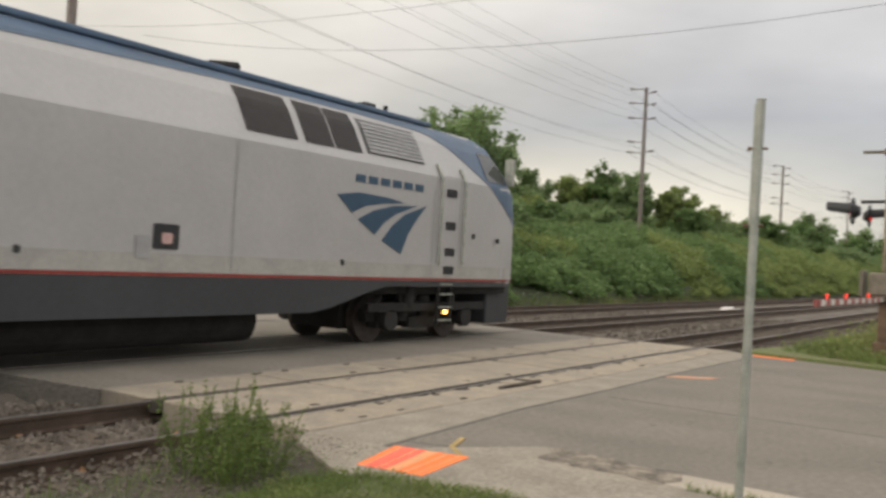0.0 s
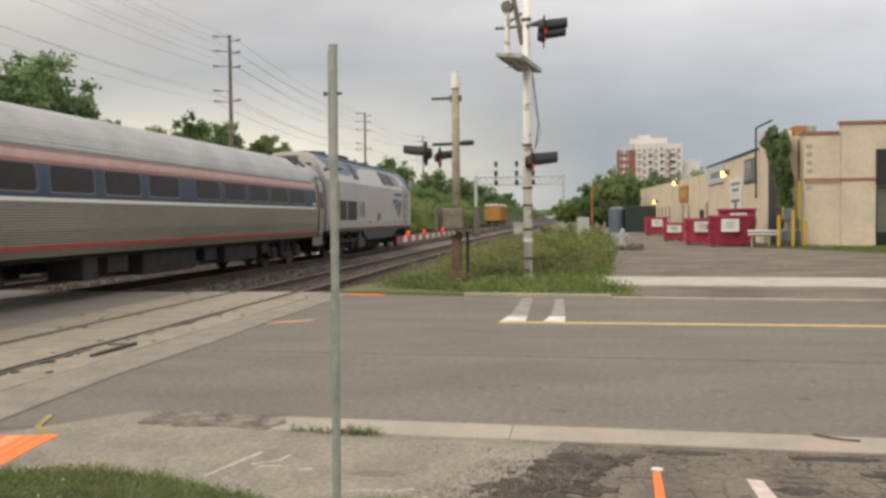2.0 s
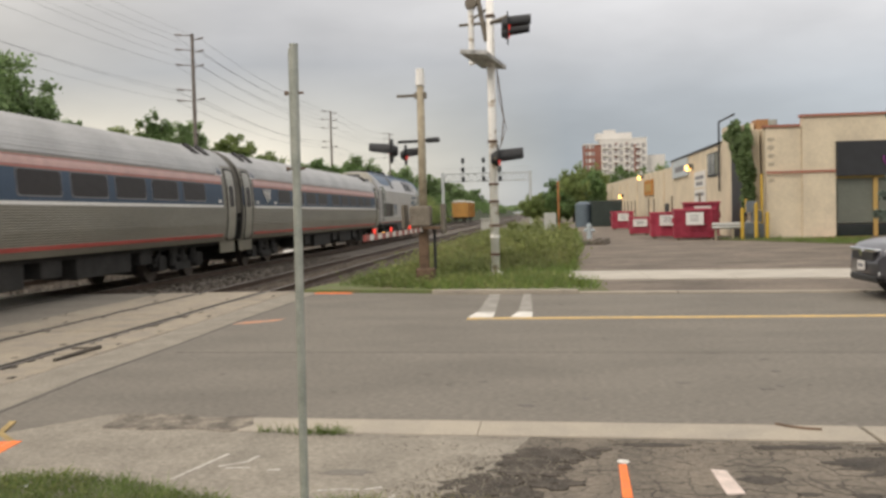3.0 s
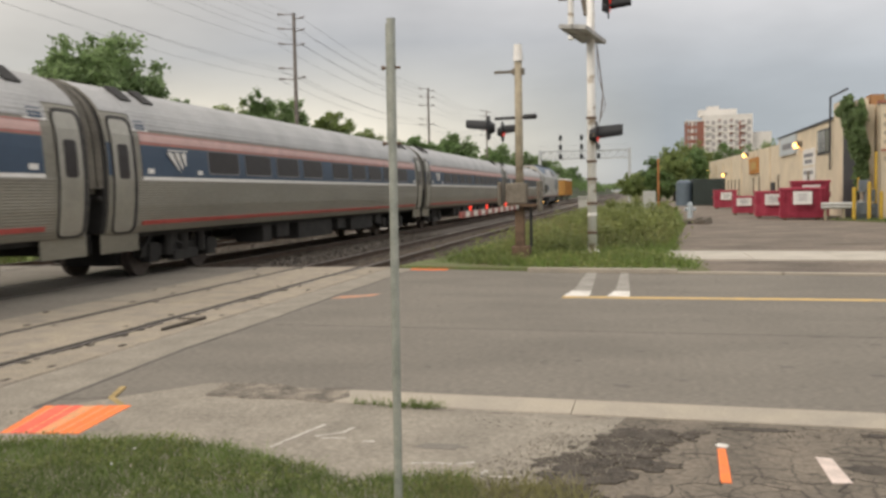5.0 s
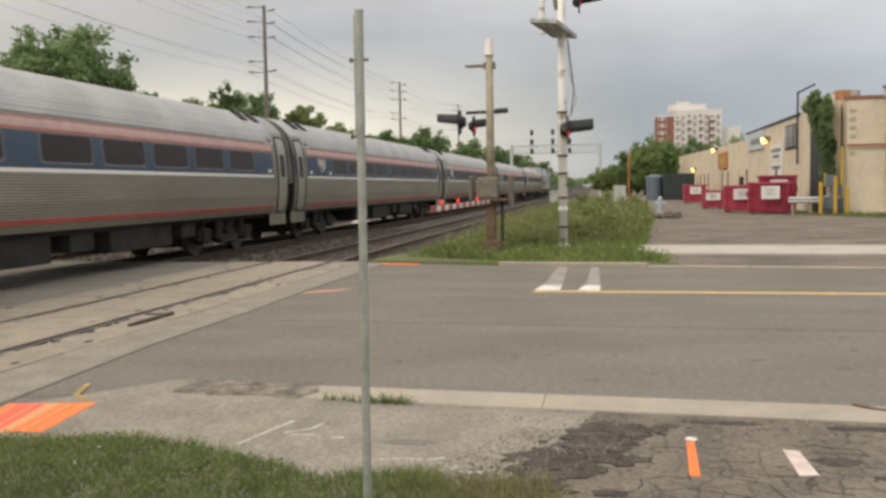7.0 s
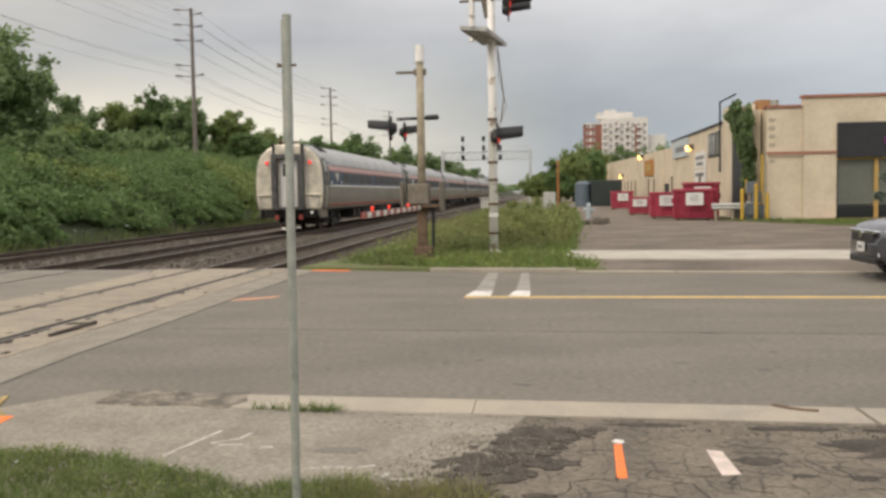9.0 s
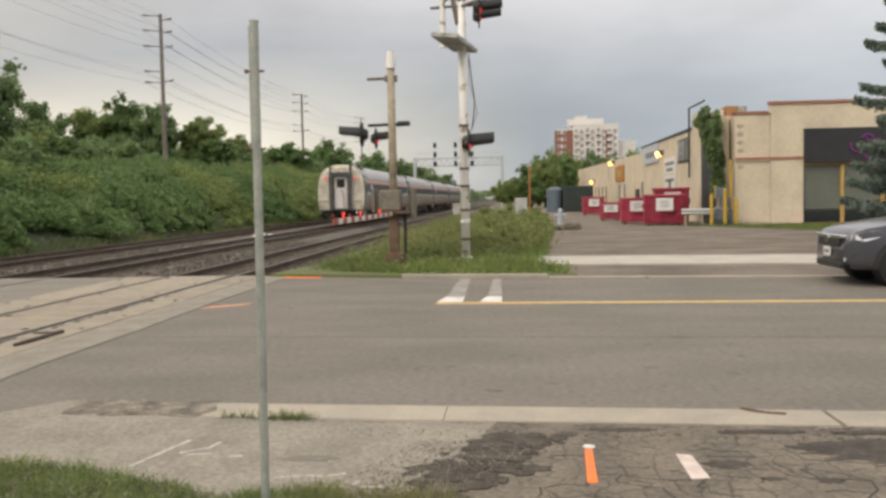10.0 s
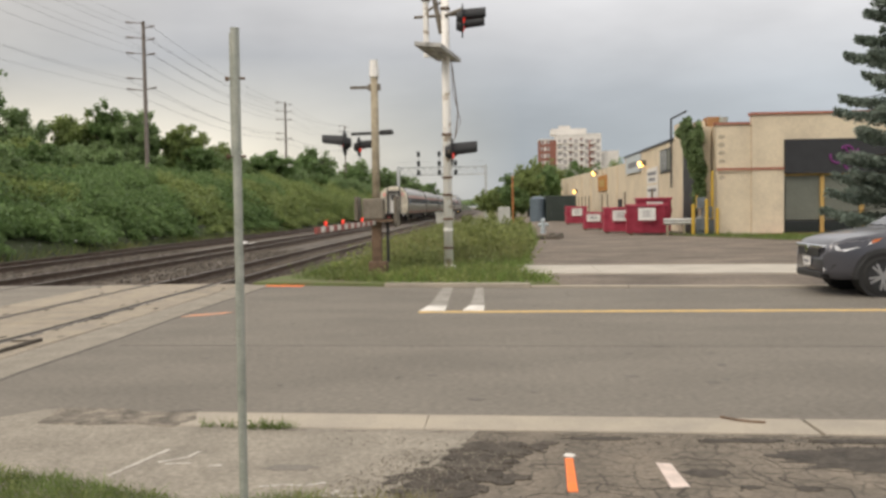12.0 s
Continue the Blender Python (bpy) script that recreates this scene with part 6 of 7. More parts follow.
# ---- far along the line ----
def build_gantry():
    g = thing("signal_gantry", "pale steel signal gantry spanning the tracks", "signal gantry", pose(0, 165, 0))
    paint = mat("pale_grey_steel", (0.55, 0.57, 0.58), 0.6, 0.1, vary=0.1, bump=0.05)
    for x in (-18.2, -2.1):
        part("leg", Shape().box(x - 0.25, -0.25, -0.4, x + 0.25, 0.25, 9.3), paint, g)
    for z in (7.6, 9.0):
        part("chord", Shape().box(-18.2, -0.15, z - 0.12, -2.1, 0.15, z + 0.12), paint, g)
    for k in range(12):
        x = -18.2 + k * 1.34
        part("lattice", Shape().tube((x, 0, 7.6), (x + 0.67, 0, 9.0), 0.07, n=6).tube((x + 0.67, 0, 9.0), (x + 1.34, 0, 7.6), 0.07, n=6), paint, g)
    part("walkway_rail", Shape().tube((-18.2, -0.3, 10.0), (-2.1, -0.3, 10.0), 0.03, n=5), paint, g)
    for x in (-14.4, -10.6, -7.6):
        for z in (8.0, 9.7, 11.4):
            hd = part("signal_head", Shape().box(x - 0.28, -0.5, z - 0.45, x + 0.28, -0.2, z + 0.45), BLACK, g, "black signal head")
            part("lens", Shape().tube((x, -0.5, z), (x, -0.56, z), 0.12, n=12), GLASSDARK, hd)
        part("signal_post", Shape().tube((x, -0.1, 7.6), (x, -0.1, 12.0), 0.08, n=6), paint, g)


build_gantry()


def build_freight():
    f = thing("freight_car", "ochre boxcar with white roof standing on the far track", "freight car", pose(T3, 180, 0))
    ochre = mat("boxcar_ochre", (0.52, 0.27, 0.07), 0.6, vary=0.15, scale=0.6, fine=6, bump=0.1)
    part("body", Shape().box(-1.55, -8, 1.0, 1.55, 8, 3.9), ochre, f, bevel=0.05)
    part("roof", Shape().prism([(-1.6, 3.9), (1.6, 3.9), (1.4, 4.15), (0, 4.35), (-1.4, 4.15)], -8.05, 8.05, "y"), CARWHITE, f, "white roof")
    for y in np.arange(-7.5, 8, 1.0):
        part("side_rib", Shape().box(1.55, y - 0.06, 1.0, 1.62, y + 0.06, 3.9), ochre, f)
    for x in (-1.0, 0.0, 1.0):
        part("end_rib", Shape().box(x - 0.06, -8.08, 1.0, x + 0.06, -8.0, 3.9), ochre, f)
    part("underframe", Shape().box(-1.3, -7.8, 0.6, 1.3, 7.8, 1.0), UNDER, f)
    for y in (-6, 6):
        for w in (-0.9, 0.9):
            for s in (-0.75, 0.75):
                part("wheel", Shape().tube((s - 0.07, y + w, 0.43), (s + 0.07, y + w, 0.43), 0.43, n=18), WHEELSTEEL, f)


build_freight()


def build_trackside():
    rb = thing("relay_cabinet", "pale grey trackside equipment cabinet", "cabinet", pose(-3.6, 62, -0.1))
    part("case", Shape().box(-0.6, -0.5, 0, 0.6, 0.5, 1.3), mat("pale_cabinet", (0.48, 0.47, 0.44), 0.6, vary=0.1, bump=0.05), rb, bevel=0.04)
    part("lid", Shape().box(-0.66, -0.56, 1.3, 0.66, 0.56, 1.4), MATS["pale_cabinet"], rb)
    ub = thing("utility_box", "pale grey utility pedestal with orange marker in the weeds", "utility box", pose(0.35, 42, 0.05))
    part("case", Shape().box(-0.28, -0.22, 0, 0.28, 0.22, 1.55), mat("box_grey", (0.50, 0.50, 0.47), 0.6, vary=0.1, bump=0.05), ub, bevel=0.03)
    part("label_plate", Shape().box(-0.1, -0.26, 0.55, 0.12, -0.25, 0.85), INK, ub)
    part("marker_stake", Shape().box(0.36, -0.04, 0, 0.44, 0.04, 3.0), mat("stake_orange", (0.50, 0.20, 0.07), 0.7, vary=0.15, bump=0.1), ub, "orange marker stake")
    hy = thing("hydrant_marker", "small pale blue standpipe beside the yard", "standpipe", pose(2.65, 52, 0.04))
    part("pipe", Shape().tube((0, 0, 0), (0, 0, 0.75), 0.16, 0.13, n=14).tube((-0.3, 0, 0.5), (0.3, 0, 0.5), 0.1, n=12).tube((0, 0, 0.75), (0, 0, 0.9), 0.17, 0.05, n=14), mat("pale_blue_paint", (0.42, 0.48, 0.52), 0.6, vary=0.1, bump=0.05), hy)
    rk = thing("rubble_pile", "low pile of broken concrete at the yard edge", "rubble", pose(2.3, 43, 0.04))
    r = random.Random(2)
    for k in range(9):
        s = r.uniform(0.12, 0.3)
        part("lump", Shape().box(-s, -s * 0.8, 0, s, s * 0.8, s * 0.9, Matrix.Translation((r.uniform(-0.6, 0.6), r.uniform(-0.4, 0.4), -0.02)) @ Euler((r.uniform(-0.3, 0.3), r.uniform(-0.3, 0.3), r.uniform(0, 3))).to_matrix().to_4x4()), STONE, rk, bevel=0.03)
    wp = thing("pale_rubble", "pale plastic sheet scraps between the tracks", "debris", pose(-13.7, 47.0, -0.25))
    for k in range(5):
        part("scrap", Shape().box(-0.24, -0.15, 0, 0.2, 0.15, 0.1, Matrix.Translation((r.uniform(-0.6, 0.6), r.uniform(-1.2, 1.2), 0.02 * k)) @ Euler((r.uniform(-0.3, 0.3), r.uniform(-0.3, 0.3), r.uniform(0, 3))).to_matrix().to_4x4()), LABELW, wp)


build_trackside()


# ---- the yard: warehouse, shop front, dumpsters ----
def wall_panel(parent, name, x, y0, y1, z0, z1, material, t=0.12, label=""):
    return part(name, Shape().box(x - t, y0, z0, x, y1, z1), material, parent, label)


def build_warehouse():
    w = thing("warehouse", "long low beige stucco warehouse with signs and lit lamps", "warehouse", pose(0, 0, 0))
    X = 10.4
    part("wall", Shape().prism([(50.5, 0), (74, 0), (74, 5.35), (53.5, 5.35), (53.5, 6.2), (50.5, 6.2)], X, X + 0.4, "x"), STUCCO, w, "beige stucco wall")
    part("wall", Shape().prism([(74.02, 0), (148, 0), (148, 5.9), (74.02, 5.0)], X + 0.06, X + 0.45, "x"), STUCCO, w, "beige stucco wall")
    part("end_wall", Shape().box(X + 0.41, 50.5, 0, 30, 50.9, 6.0), STUCCO, w)
    part("rear_wall", Shape().box(X + 0.46, 147.6, 0, 30, 148, 5.9), STUCCO, w)
    part("roof", Shape().prism([(50.5, 5.95), (53.4, 5.95), (53.5, 5.3), (74, 5.3), (74, 4.95), (148, 5.85), (148, 5.7), (74, 4.8), (50.5, 4.8)], X + 0.45, 30, "x"), mat("dark_roofing", (0.08, 0.08, 0.085), 0.85, vary=0.2, scale=1, fine=10, bump=0.2), w)
    part("parapet_cap", Shape().box(X - 0.06, 53.6, 5.35, X + 0.45, 74, 5.5), FASCIA, w, "dark roof edge")
    for y in (79, 90, 101, 112, 123, 134):
        part("pilaster", Shape().box(X - 0.06, y - 0.25, 0, X + 0.05, y + 0.25, 5.0), STUCCO, w)
    part("downpipe", Shape().tube((X - 0.15, 53.6, 2.6), (X - 0.15, 53.6, 6.6), 0.055, n=8).tube((X - 0.15, 53.6, 6.6), (X - 0.15, 49.4, 6.6), 0.055, n=8), FASCIA, w, "dark pipe run")
    win = part("window", Shape().box(X - 0.05, 54.2, 3.55, X - 0.01, 57.9, 5.0), FASCIA, w)
    for k in range(3):
        part("pane", Shape().box(X - 0.075, 54.35 + k * 1.2, 3.68, X - 0.05, 55.4 + k * 1.2, 4.9), GLASSDARK if k else BLIND, win)
    sg = part("sign_board", Shape().box(X - 0.1, 58.6, 2.0, X - 0.02, 62.6, 4.05), LABELW, w, "white hanging sign with printed bars")
    for z, y0, y1 in ((3.55, 59.0, 62.2), (3.15, 59.4, 61.8), (2.45, 59.0, 62.2)):
        part("printed_bar", Shape().box(X - 0.112, y0, z, X - 0.1, y1, z + 0.22), INK, sg)
    part("sign_gap", Shape().box(X - 0.114, 58.6, 2.9, X - 0.1, 62.6, 3.0), STUCCO, sg)
    aw = part("awning_sign", Shape().box(X - 0.14, 65.5, 4.0, X - 0.02, 72.5, 5.3), mat("pale_blue_sign", (0.55, 0.60, 0.64), 0.7, vary=0.1, bump=0.05), w, "pale bluish fascia sign")
    part("printed_bar", Shape().box(X - 0.16, 67, 4.4, X - 0.14, 71, 4.8), INK, aw)
    og = part("orange_sign", Shape().box(X - 0.08, 86.2, 3.0, X + 0.04, 93.0, 4.5), mat("orange_board", (0.55, 0.24, 0.05), 0.7, vary=0.12, bump=0.05), w, "square orange sign")
    part("printed_bar", Shape().box(X - 0.1, 87.5, 3.4, X - 0.08, 91.5, 4.1), OCHRE, og)
    part("door_leaf", Shape().box(X - 0.06, 76, 0, X + 0.05, 78, 2.1), FASCIA, w)
    for y, z in ((94.5, 4.95), (63.6, 4.45), (146, 4.3), (118, 3.4)):
        lm = part("wall_lamp", Shape().box(X - 0.35, y - 0.2, z - 0.1, X + 0.05, y + 0.2, z + 0.25), CABINET, w)
        part("lamp_glass", Shape().tube((X - 0.5, y, z - 0.05), (X - 0.2, y, z), 0.18, 0.14, n=14), LAMPWARM, lm, "glowing sodium lamp")
    for y in (80, 84, 96, 100, 104, 108, 69, 57):
        part("fence_post", Shape().tube((X - 0.7, y, 0), (X - 0.7, y, 2.6), 0.07, n=6), CABINET, w)
    # loading doorway under ivy, its inner shade given as a solid charcoal block
    part("doorway", Shape().box(X - 0.1, 47.4, 0, X + 0.3, 50.48, 4.9), FASCIA, w, "charcoal block for the shaded inside of the loading doorway")
    part("link_wall", Shape().box(X + 0.02, 46.2, 0, X + 0.4, 47.38, 5.5).box(X + 0.02, 47.38, 4.9, X + 0.4, 50.48, 5.9), STUCCO, w)
    rng = np.random.default_rng(21)
    iv = thing("ivy", "dark green ivy hanging over the warehouse corner", "ivy", pose(0, 0, 0))
    pts = np.concatenate([lumps(rng, 3600, (X - 0.2, 48.4, 5.3), (0.55, 3.2, 1.2), 22, lobe=0.8), lumps(rng, 4200, (X - 0.15, 47.4, 4.6), (0.4, 2.2, 1.5), 26, lobe=0.8), lumps(rng, 5200, (X - 0.2, 46.3, 3.9), (0.65, 1.4, 2.6), 30, lobe=0.7)])
    part("foliage", quads_mesh("foliage", leaves(pts, 0.13, rng), LEAF_B), LEAF_B, iv)
    part("stem", Shape().tube((X - 0.15, 46.6, 0), (X - 0.12, 47.2, 5.0), 0.06, 0.03, n=6), BARK, iv)


build_warehouse()


def build_shop():
    s = thing("shop_building", "beige stucco shop front with charcoal fascia and shaded windows", "building", pose(0, 0, 0))
    Y = 45.5
    part("wall", Shape().box(10.93, Y, 0, 12.62, Y + 0.4, 5.5), STUCCO, s, "stained beige stucco bay")
    part("wall", Shape().box(12.63, Y - 0.12, 0, 14.18, Y + 0.3, 5.95), STUCCO, s, "beige stucco wall")
    part("wall_head", Shape().box(14.18, Y - 0.12, 4.72, 40, Y + 0.3, 5.95), STUCCO, s)
    part("side_wall", Shape().box(10.93, Y + 0.4, 0, 11.3, 50.4, 5.5), STUCCO, s)
    part("end_wall", Shape().box(39.6, Y + 0.3, 0, 40, 60, 5.9), STUCCO, s)
    part("rear_wall", Shape().box(11.3, 59.6, 0, 39.6, 60, 5.4), STUCCO, s)
    part("roof", Shape().box(11.3, Y + 0.4, 5.2, 39.6, 59.6, 5.35), MATS["dark_roofing"], s)
    part("coping", Shape().box(12.55, Y - 0.2, 5.95, 40, Y + 0.35, 6.07), TRIMRED, s, "faded red coping")
    part("coping", Shape().box(10.85, Y - 0.08, 5.5, 12.54, Y + 0.5, 5.62), TRIMRED, s, "faded red coping")
    part("trim_band", Shape().box(10.9, Y - 0.16, 3.24, 14.18, Y - 0.121, 3.36), TRIMRED, s, "thin red trim band")
    part("fascia", Shape().box(14.2, Y - 0.25, 3.04, 40, Y + 0.2, 4.70), FASCIA, s, "charcoal fascia panel")
    x = 14.2
    for k, w in enumerate((1.86, 1.9, 2.4, 2.4, 2.4, 2.4, 2.4)):
        wn = part("window", Shape().box(x + 0.06, Y + 0.05, 0.75, x + w - 0.06, Y + 0.1, 2.95), BLIND, s, "window with grey-green blind")
        part("pane", Shape().box(x + 0.06, Y + 0.02, 0.12, x + w - 0.06, Y + 0.05, 0.72), GLASSDARK, wn, "dark lower pane")
        part("mullion", Shape().box(x + w - 0.1, Y - 0.08, 0.1, x + w + 0.08, Y + 0.12, 3.02), OCHRE, s, "ochre window frame")
        x += w
    part("frame_rail", Shape().box(14.2, Y - 0.06, 2.93, 40, Y + 0.12, 3.03), OCHRE, s)
    part("plinth", Shape().box(13.0, Y - 0.55, -0.2, 40, Y - 0.13, 0.1), PLINTH, s, "low red brick plinth")
    part("plinth_step", Shape().box(12.0, Y - 0.45, -0.1, 13.4, Y - 0.14, 0.06), RUST, s)
    part("plinth_step", Shape().box(13.3, Y - 2.2, -0.2, 40, Y - 0.56, 0.02), PLINTH, s)
    part("chimney", Shape().box(10.95, 47.5, 5.5, 11.6, 48.6, 6.1), mat("orange_brick", (0.42, 0.22, 0.10), 0.85, vary=0.15, bump=0.2), s)
    part("roof_vent", Shape().tube((11.5, 46.4, 5.4), (11.5, 46.4, 5.95), 0.22, n=12), GALV, s)
    gr = Shape()
    def arc(cx, cz, r, a0, a1, n=9):
        pts = [(cx + r * math.cos(radians(a0 + (a1 - a0) * i / n)), Y - 0.265, cz + r * math.sin(radians(a0 + (a1 - a0) * i / n))) for i in range(n + 1)]
        for p, q in zip(pts, pts[1:]):
            gr.tube(p, q, 0.055, n=6)
    arc(16.7, 3.85, 0.35, 160, 330)
    arc(17.15, 4.05, 0.3, -60, 150)
    arc(17.4, 4.35, 0.35, 180, 330)
    arc(17.55, 3.65, 0.38, 20, 190)
    arc(17.3, 3.5, 0.3, 190, 300)
    part("graffiti", gr, mat("purple_spray", (0.20, 0.035, 0.20), 0.7, vary=0.1, bump=0), s, "purple sprayed squiggle")
    st = random.Random(6)
    stain = mat("stucco_stain", (0.40, 0.34, 0.26), 0.9, vary=0.2, scale=3, fine=12, bump=0.1, alt=(0.52, 0.44, 0.33))
    for z in (2.9, 3.7, 4.1, 4.5, 4.9):
        pts = blob(11.18, z, 0.2, 0.14, int(z * 10), 14, 0.4)
        part("stain", Shape().prism(pts, Y - 0.004, Y, "y"), stain, s, "grey damp stain")
    setting("verge_shop", Shape().prism([(8.6, 46.4), (9.3, 44.6), (11.2, 40.6), (13.2, 36), (16, 31.5), (40, 24), (40, 42.6), (13.2, 43.2), (10.9, 45.4)], -0.3, 0.075), TURF, "grass strip before the shop", "ground")
    rng = np.random.default_rng(9)
    p = scatter(rng, [(8.6, 46.4), (9.3, 44.6), (11.2, 40.6), (13.2, 36), (16, 31.5), (24, 29), (24, 42.9), (13.2, 43.2), (10.9, 45.4)], 9000)
    tagged(new("verge_grass", quads_mesh("verge_grass", blades(rng, p, 0.07, 0.16, 0.02), GRASS)), "short grass before the shop", "grass", kind="stuff")


build_shop()


def build_dumpster(x, y, w, d, h, rz, slope, label):
    """A steel skip: w along its face, d deep, h high, with ribs, a rim and a paper notice."""
    t = thing("dumpster", label, "dumpster", pose(x, y, 0.04, 0, 0, rz), group="dumpsters")
    prof = [(-d / 2 + slope, 0.1), (d / 2 - slope * 0.3, 0.1), (d / 2, h), (-d / 2, h)]
    part("bin", Shape().prism(prof, -w / 2, w / 2, "x"), DUMPRED, t, bevel=0.03)
    part("rim", Shape().box(-w / 2 - 0.05, -d / 2 - 0.05, h - 0.12, w / 2 + 0.05, d / 2 + 0.05, h), DUMPRED, t, bevel=0.02)
    for k in (-0.42, 0.42):
        part("rib", Shape().prism([(-d / 2 + slope - 0.04, 0.12), (-d / 2 + slope + 0.04, 0.12), (-d / 2 + 0.04, h - 0.1), (-d / 2 - 0.05, h - 0.1)], k * w - 0.06, k * w + 0.06, "x"), DUMPRED, t)
    for s in (-1, 1):
        part("skid", Shape().box(s * w * 0.38 - 0.08, -d / 2 + slope, 0, s * w * 0.38 + 0.08, d / 2 - slope * 0.4, 0.1), RUST, t)
        part("side_pocket", Shape().box(s * (w / 2 + 0.02) - 0.06, -d * 0.3, h * 0.55, s * (w / 2 + 0.02) + 0.06, d * 0.3, h * 0.7), DUMPRED, t)
    n = Shape().box(-0.42, -d / 2 - 0.062, h * 0.48, 0.44, -d / 2 - 0.05, h * 0.88)
    no = part("notice", n, LABELW, t, "white printed notice")
    for z in (0.6, 0.68, 0.76):
        part("printed_bar", Shape().box(-0.2, -d / 2 - 0.068, h * z, 0.22, -d / 2 - 0.062, h * z + 0.04), INK, no)
    return t


def build_yard():
    build_dumpster(7.75, 47.4, 2.0, 1.6, 1.6, -6, 0.45, "scuffed dark red steel dumpster with white notice")
    build_dumpster(6.85, 50.9, 1.75, 1.6, 1.45, -4, 0.2, "dark red steel dumpster with white notice")
    build_dumpster(6.1, 58.0, 1.2, 1.4, 1.15, -2, 0.1, "small dark red steel dumpster with white notice")
    build_dumpster(6.6, 76.0, 1.7, 1.8, 1.5, 0, 0.15, "distant dark red steel dumpster with white notice")
    build_dumpster(8.6, 50.2, 1.8, 1.6, 1.95, -4, 0.2, "dark red steel dumpster behind the others")
    c = thing("shipping_container", "dark green storage container at the end of the yard", "container", pose(6.6, 92, 0.04))
    dk = mat("dark_green_steel", (0.035, 0.05, 0.045), 0.6, vary=0.15, scale=1, fine=10, bump=0.05)
    part("body", Shape().box(-1.7, -1.3, -0.02, 1.3, 5, 2.6), dk, c, bevel=0.04)
    for k in range(7):
        part("corrugation", Shape().box(-1.6 + k * 0.42, -1.36, 0.2, -1.42 + k * 0.42, -1.3, 2.5), dk, c)
    tk = thing("storage_tank", "grey-blue upright tank beside the container", "tank", pose(4.1, 92, 0.04))
    part("shell", Shape().tube((0, 0, 0), (0, 0, 2.3), 0.8, n=20).tube((0, 0, 2.3), (0, 0, 2.55), 0.8, 0.4, n=20), mat("slate_blue_paint", (0.13, 0.17, 0.21), 0.5, vary=0.12, bump=0.05), tk, smooth=False)
    g = thing("guard_rail", "galvanised guard rail on short posts", "guard rail", pose(9.35, 45.6, 0.04, 0, 0, -8))
    prof = [(-0.02, 0.55), (-0.09, 0.62), (-0.02, 0.70), (-0.09, 0.78), (-0.02, 0.86), (0.02, 0.86), (-0.05, 0.78), (0.02, 0.70), (-0.05, 0.62), (0.02, 0.55)]
    part("beam", Shape().prism(prof, -1.0, 0.85, "x"), mat("bright_galvanised", (0.60, 0.60, 0.58), 0.5, 0.3, vary=0.1, bump=0.05), g)
    part("end_plate", Shape().box(0.62, -0.12, 0.38, 0.95, -0.09, 0.95), MATS["bright_galvanised"], g)
    for x in (-0.8, 0.0, 0.7):
        part("post", Shape().box(x - 0.06, 0.02, -0.02, x + 0.06, 0.14, 0.85), OLDWOOD, g)
    m = thing("gas_meter_rack", "yellow pipes and grey-blue meters against the wall", "gas meters", pose(10.35, 45.1, 0.05))
    pp = mat("safety_yellow", (0.62, 0.40, 0.05), 0.6, vary=0.12, bump=0.05)
    mt = mat("meter_blue_grey", (0.17, 0.20, 0.23), 0.6, vary=0.15, bump=0.05)
    part("pipe", Shape().tube((0.3, 0.1, 0), (0.3, 0.1, 3.2), 0.06, n=8).tube((-0.5, 0.1, 1.4), (0.3, 0.1, 1.4), 0.05, n=8).tube((-0.45, 0.1, 1.4), (-0.45, 0.1, 2.0), 0.05, n=8), pp, m, "yellow gas pipe")
    for x, z in ((-0.3, 0.55), (0.1, 0.5), (0.0, 1.15), (-0.25, 1.6)):
        part("meter", Shape().box(x - 0.22, -0.2, z - 0.28, x + 0.22, 0.15, z + 0.28).tube((x, -0.22, z + 0.1), (x, -0.2, z + 0.1), 0.12, n=12), mt, m, bevel=0.04)
    part("stand", Shape().box(-0.5, -0.1, 0, 0.35, 0.1, 0.3), mt, m)
    for x, h in ((-0.75, 1.5), (-0.1, 1.75), (0.42, 1.3)):
        part("bollard", Shape().tube((x, -0.45, -0.02), (x, -0.45, h), 0.085, n=12).tube((x, -0.45, h), (x, -0.45, h + 0.05), 0.085, 0.03, n=12), pp, m, "yellow steel bollard")
    # apartment block on the skyline
    b = thing("apartment_block", "distant white and red-brick apartment block", "apartment building", pose(18.6, 400, 0))
    wh = mat("white_render", (0.74, 0.71, 0.67), 0.8, vary=0.08, scale=0.1, fine=1, bump=0)
    br = mat("far_brick", (0.30, 0.13, 0.10), 0.85, vary=0.12, scale=0.2, fine=1, bump=0)
    gl = mat("far_window", (0.42, 0.39, 0.38), 0.3, vary=0.2, bump=0)
    part("wing", Shape().box(0, 0, 0, 10.5, 14, 30.5), br, b, "red brick wing")
    part("tower", Shape().box(7.5, -2, 0, 27, 14, 33.0), wh, b, "white rendered tower")
    part("penthouse", Shape().box(5.5, 2, 33.0, 21, 12, 35.6), wh, b)
    part("brick_bay", Shape().box(21.5, -2.06, 0, 24.0, -2.0, 30.0), br, b, "red brick bay")
    part("low_wing", Shape().box(27.02, 1, 0, 35, 12, 25.5), wh, b, "lower white wing")
    part("plant_room", Shape().box(9, 3, 35.6, 14, 9, 37.0), wh, b)
    for x in (13.2, 17.9):
        part("brick_bay", Shape().box(x, -2.05, 0, x + 1.0, -2.0, 31.0), br, b, "red brick bay")
    part("coping", Shape().box(-0.2, -0.2, 30.5, 7.5, 14, 31.0), wh, b)
    for f in range(5, 11):
        z = f * 3.0 - 1.2
        for k in range(3):
            part("window", Shape().box(0.6 + k * 1.5, -0.06, z, 1.6 + k * 1.5, 0.0, z + 1.7), wh if k == 1 else gl, b)
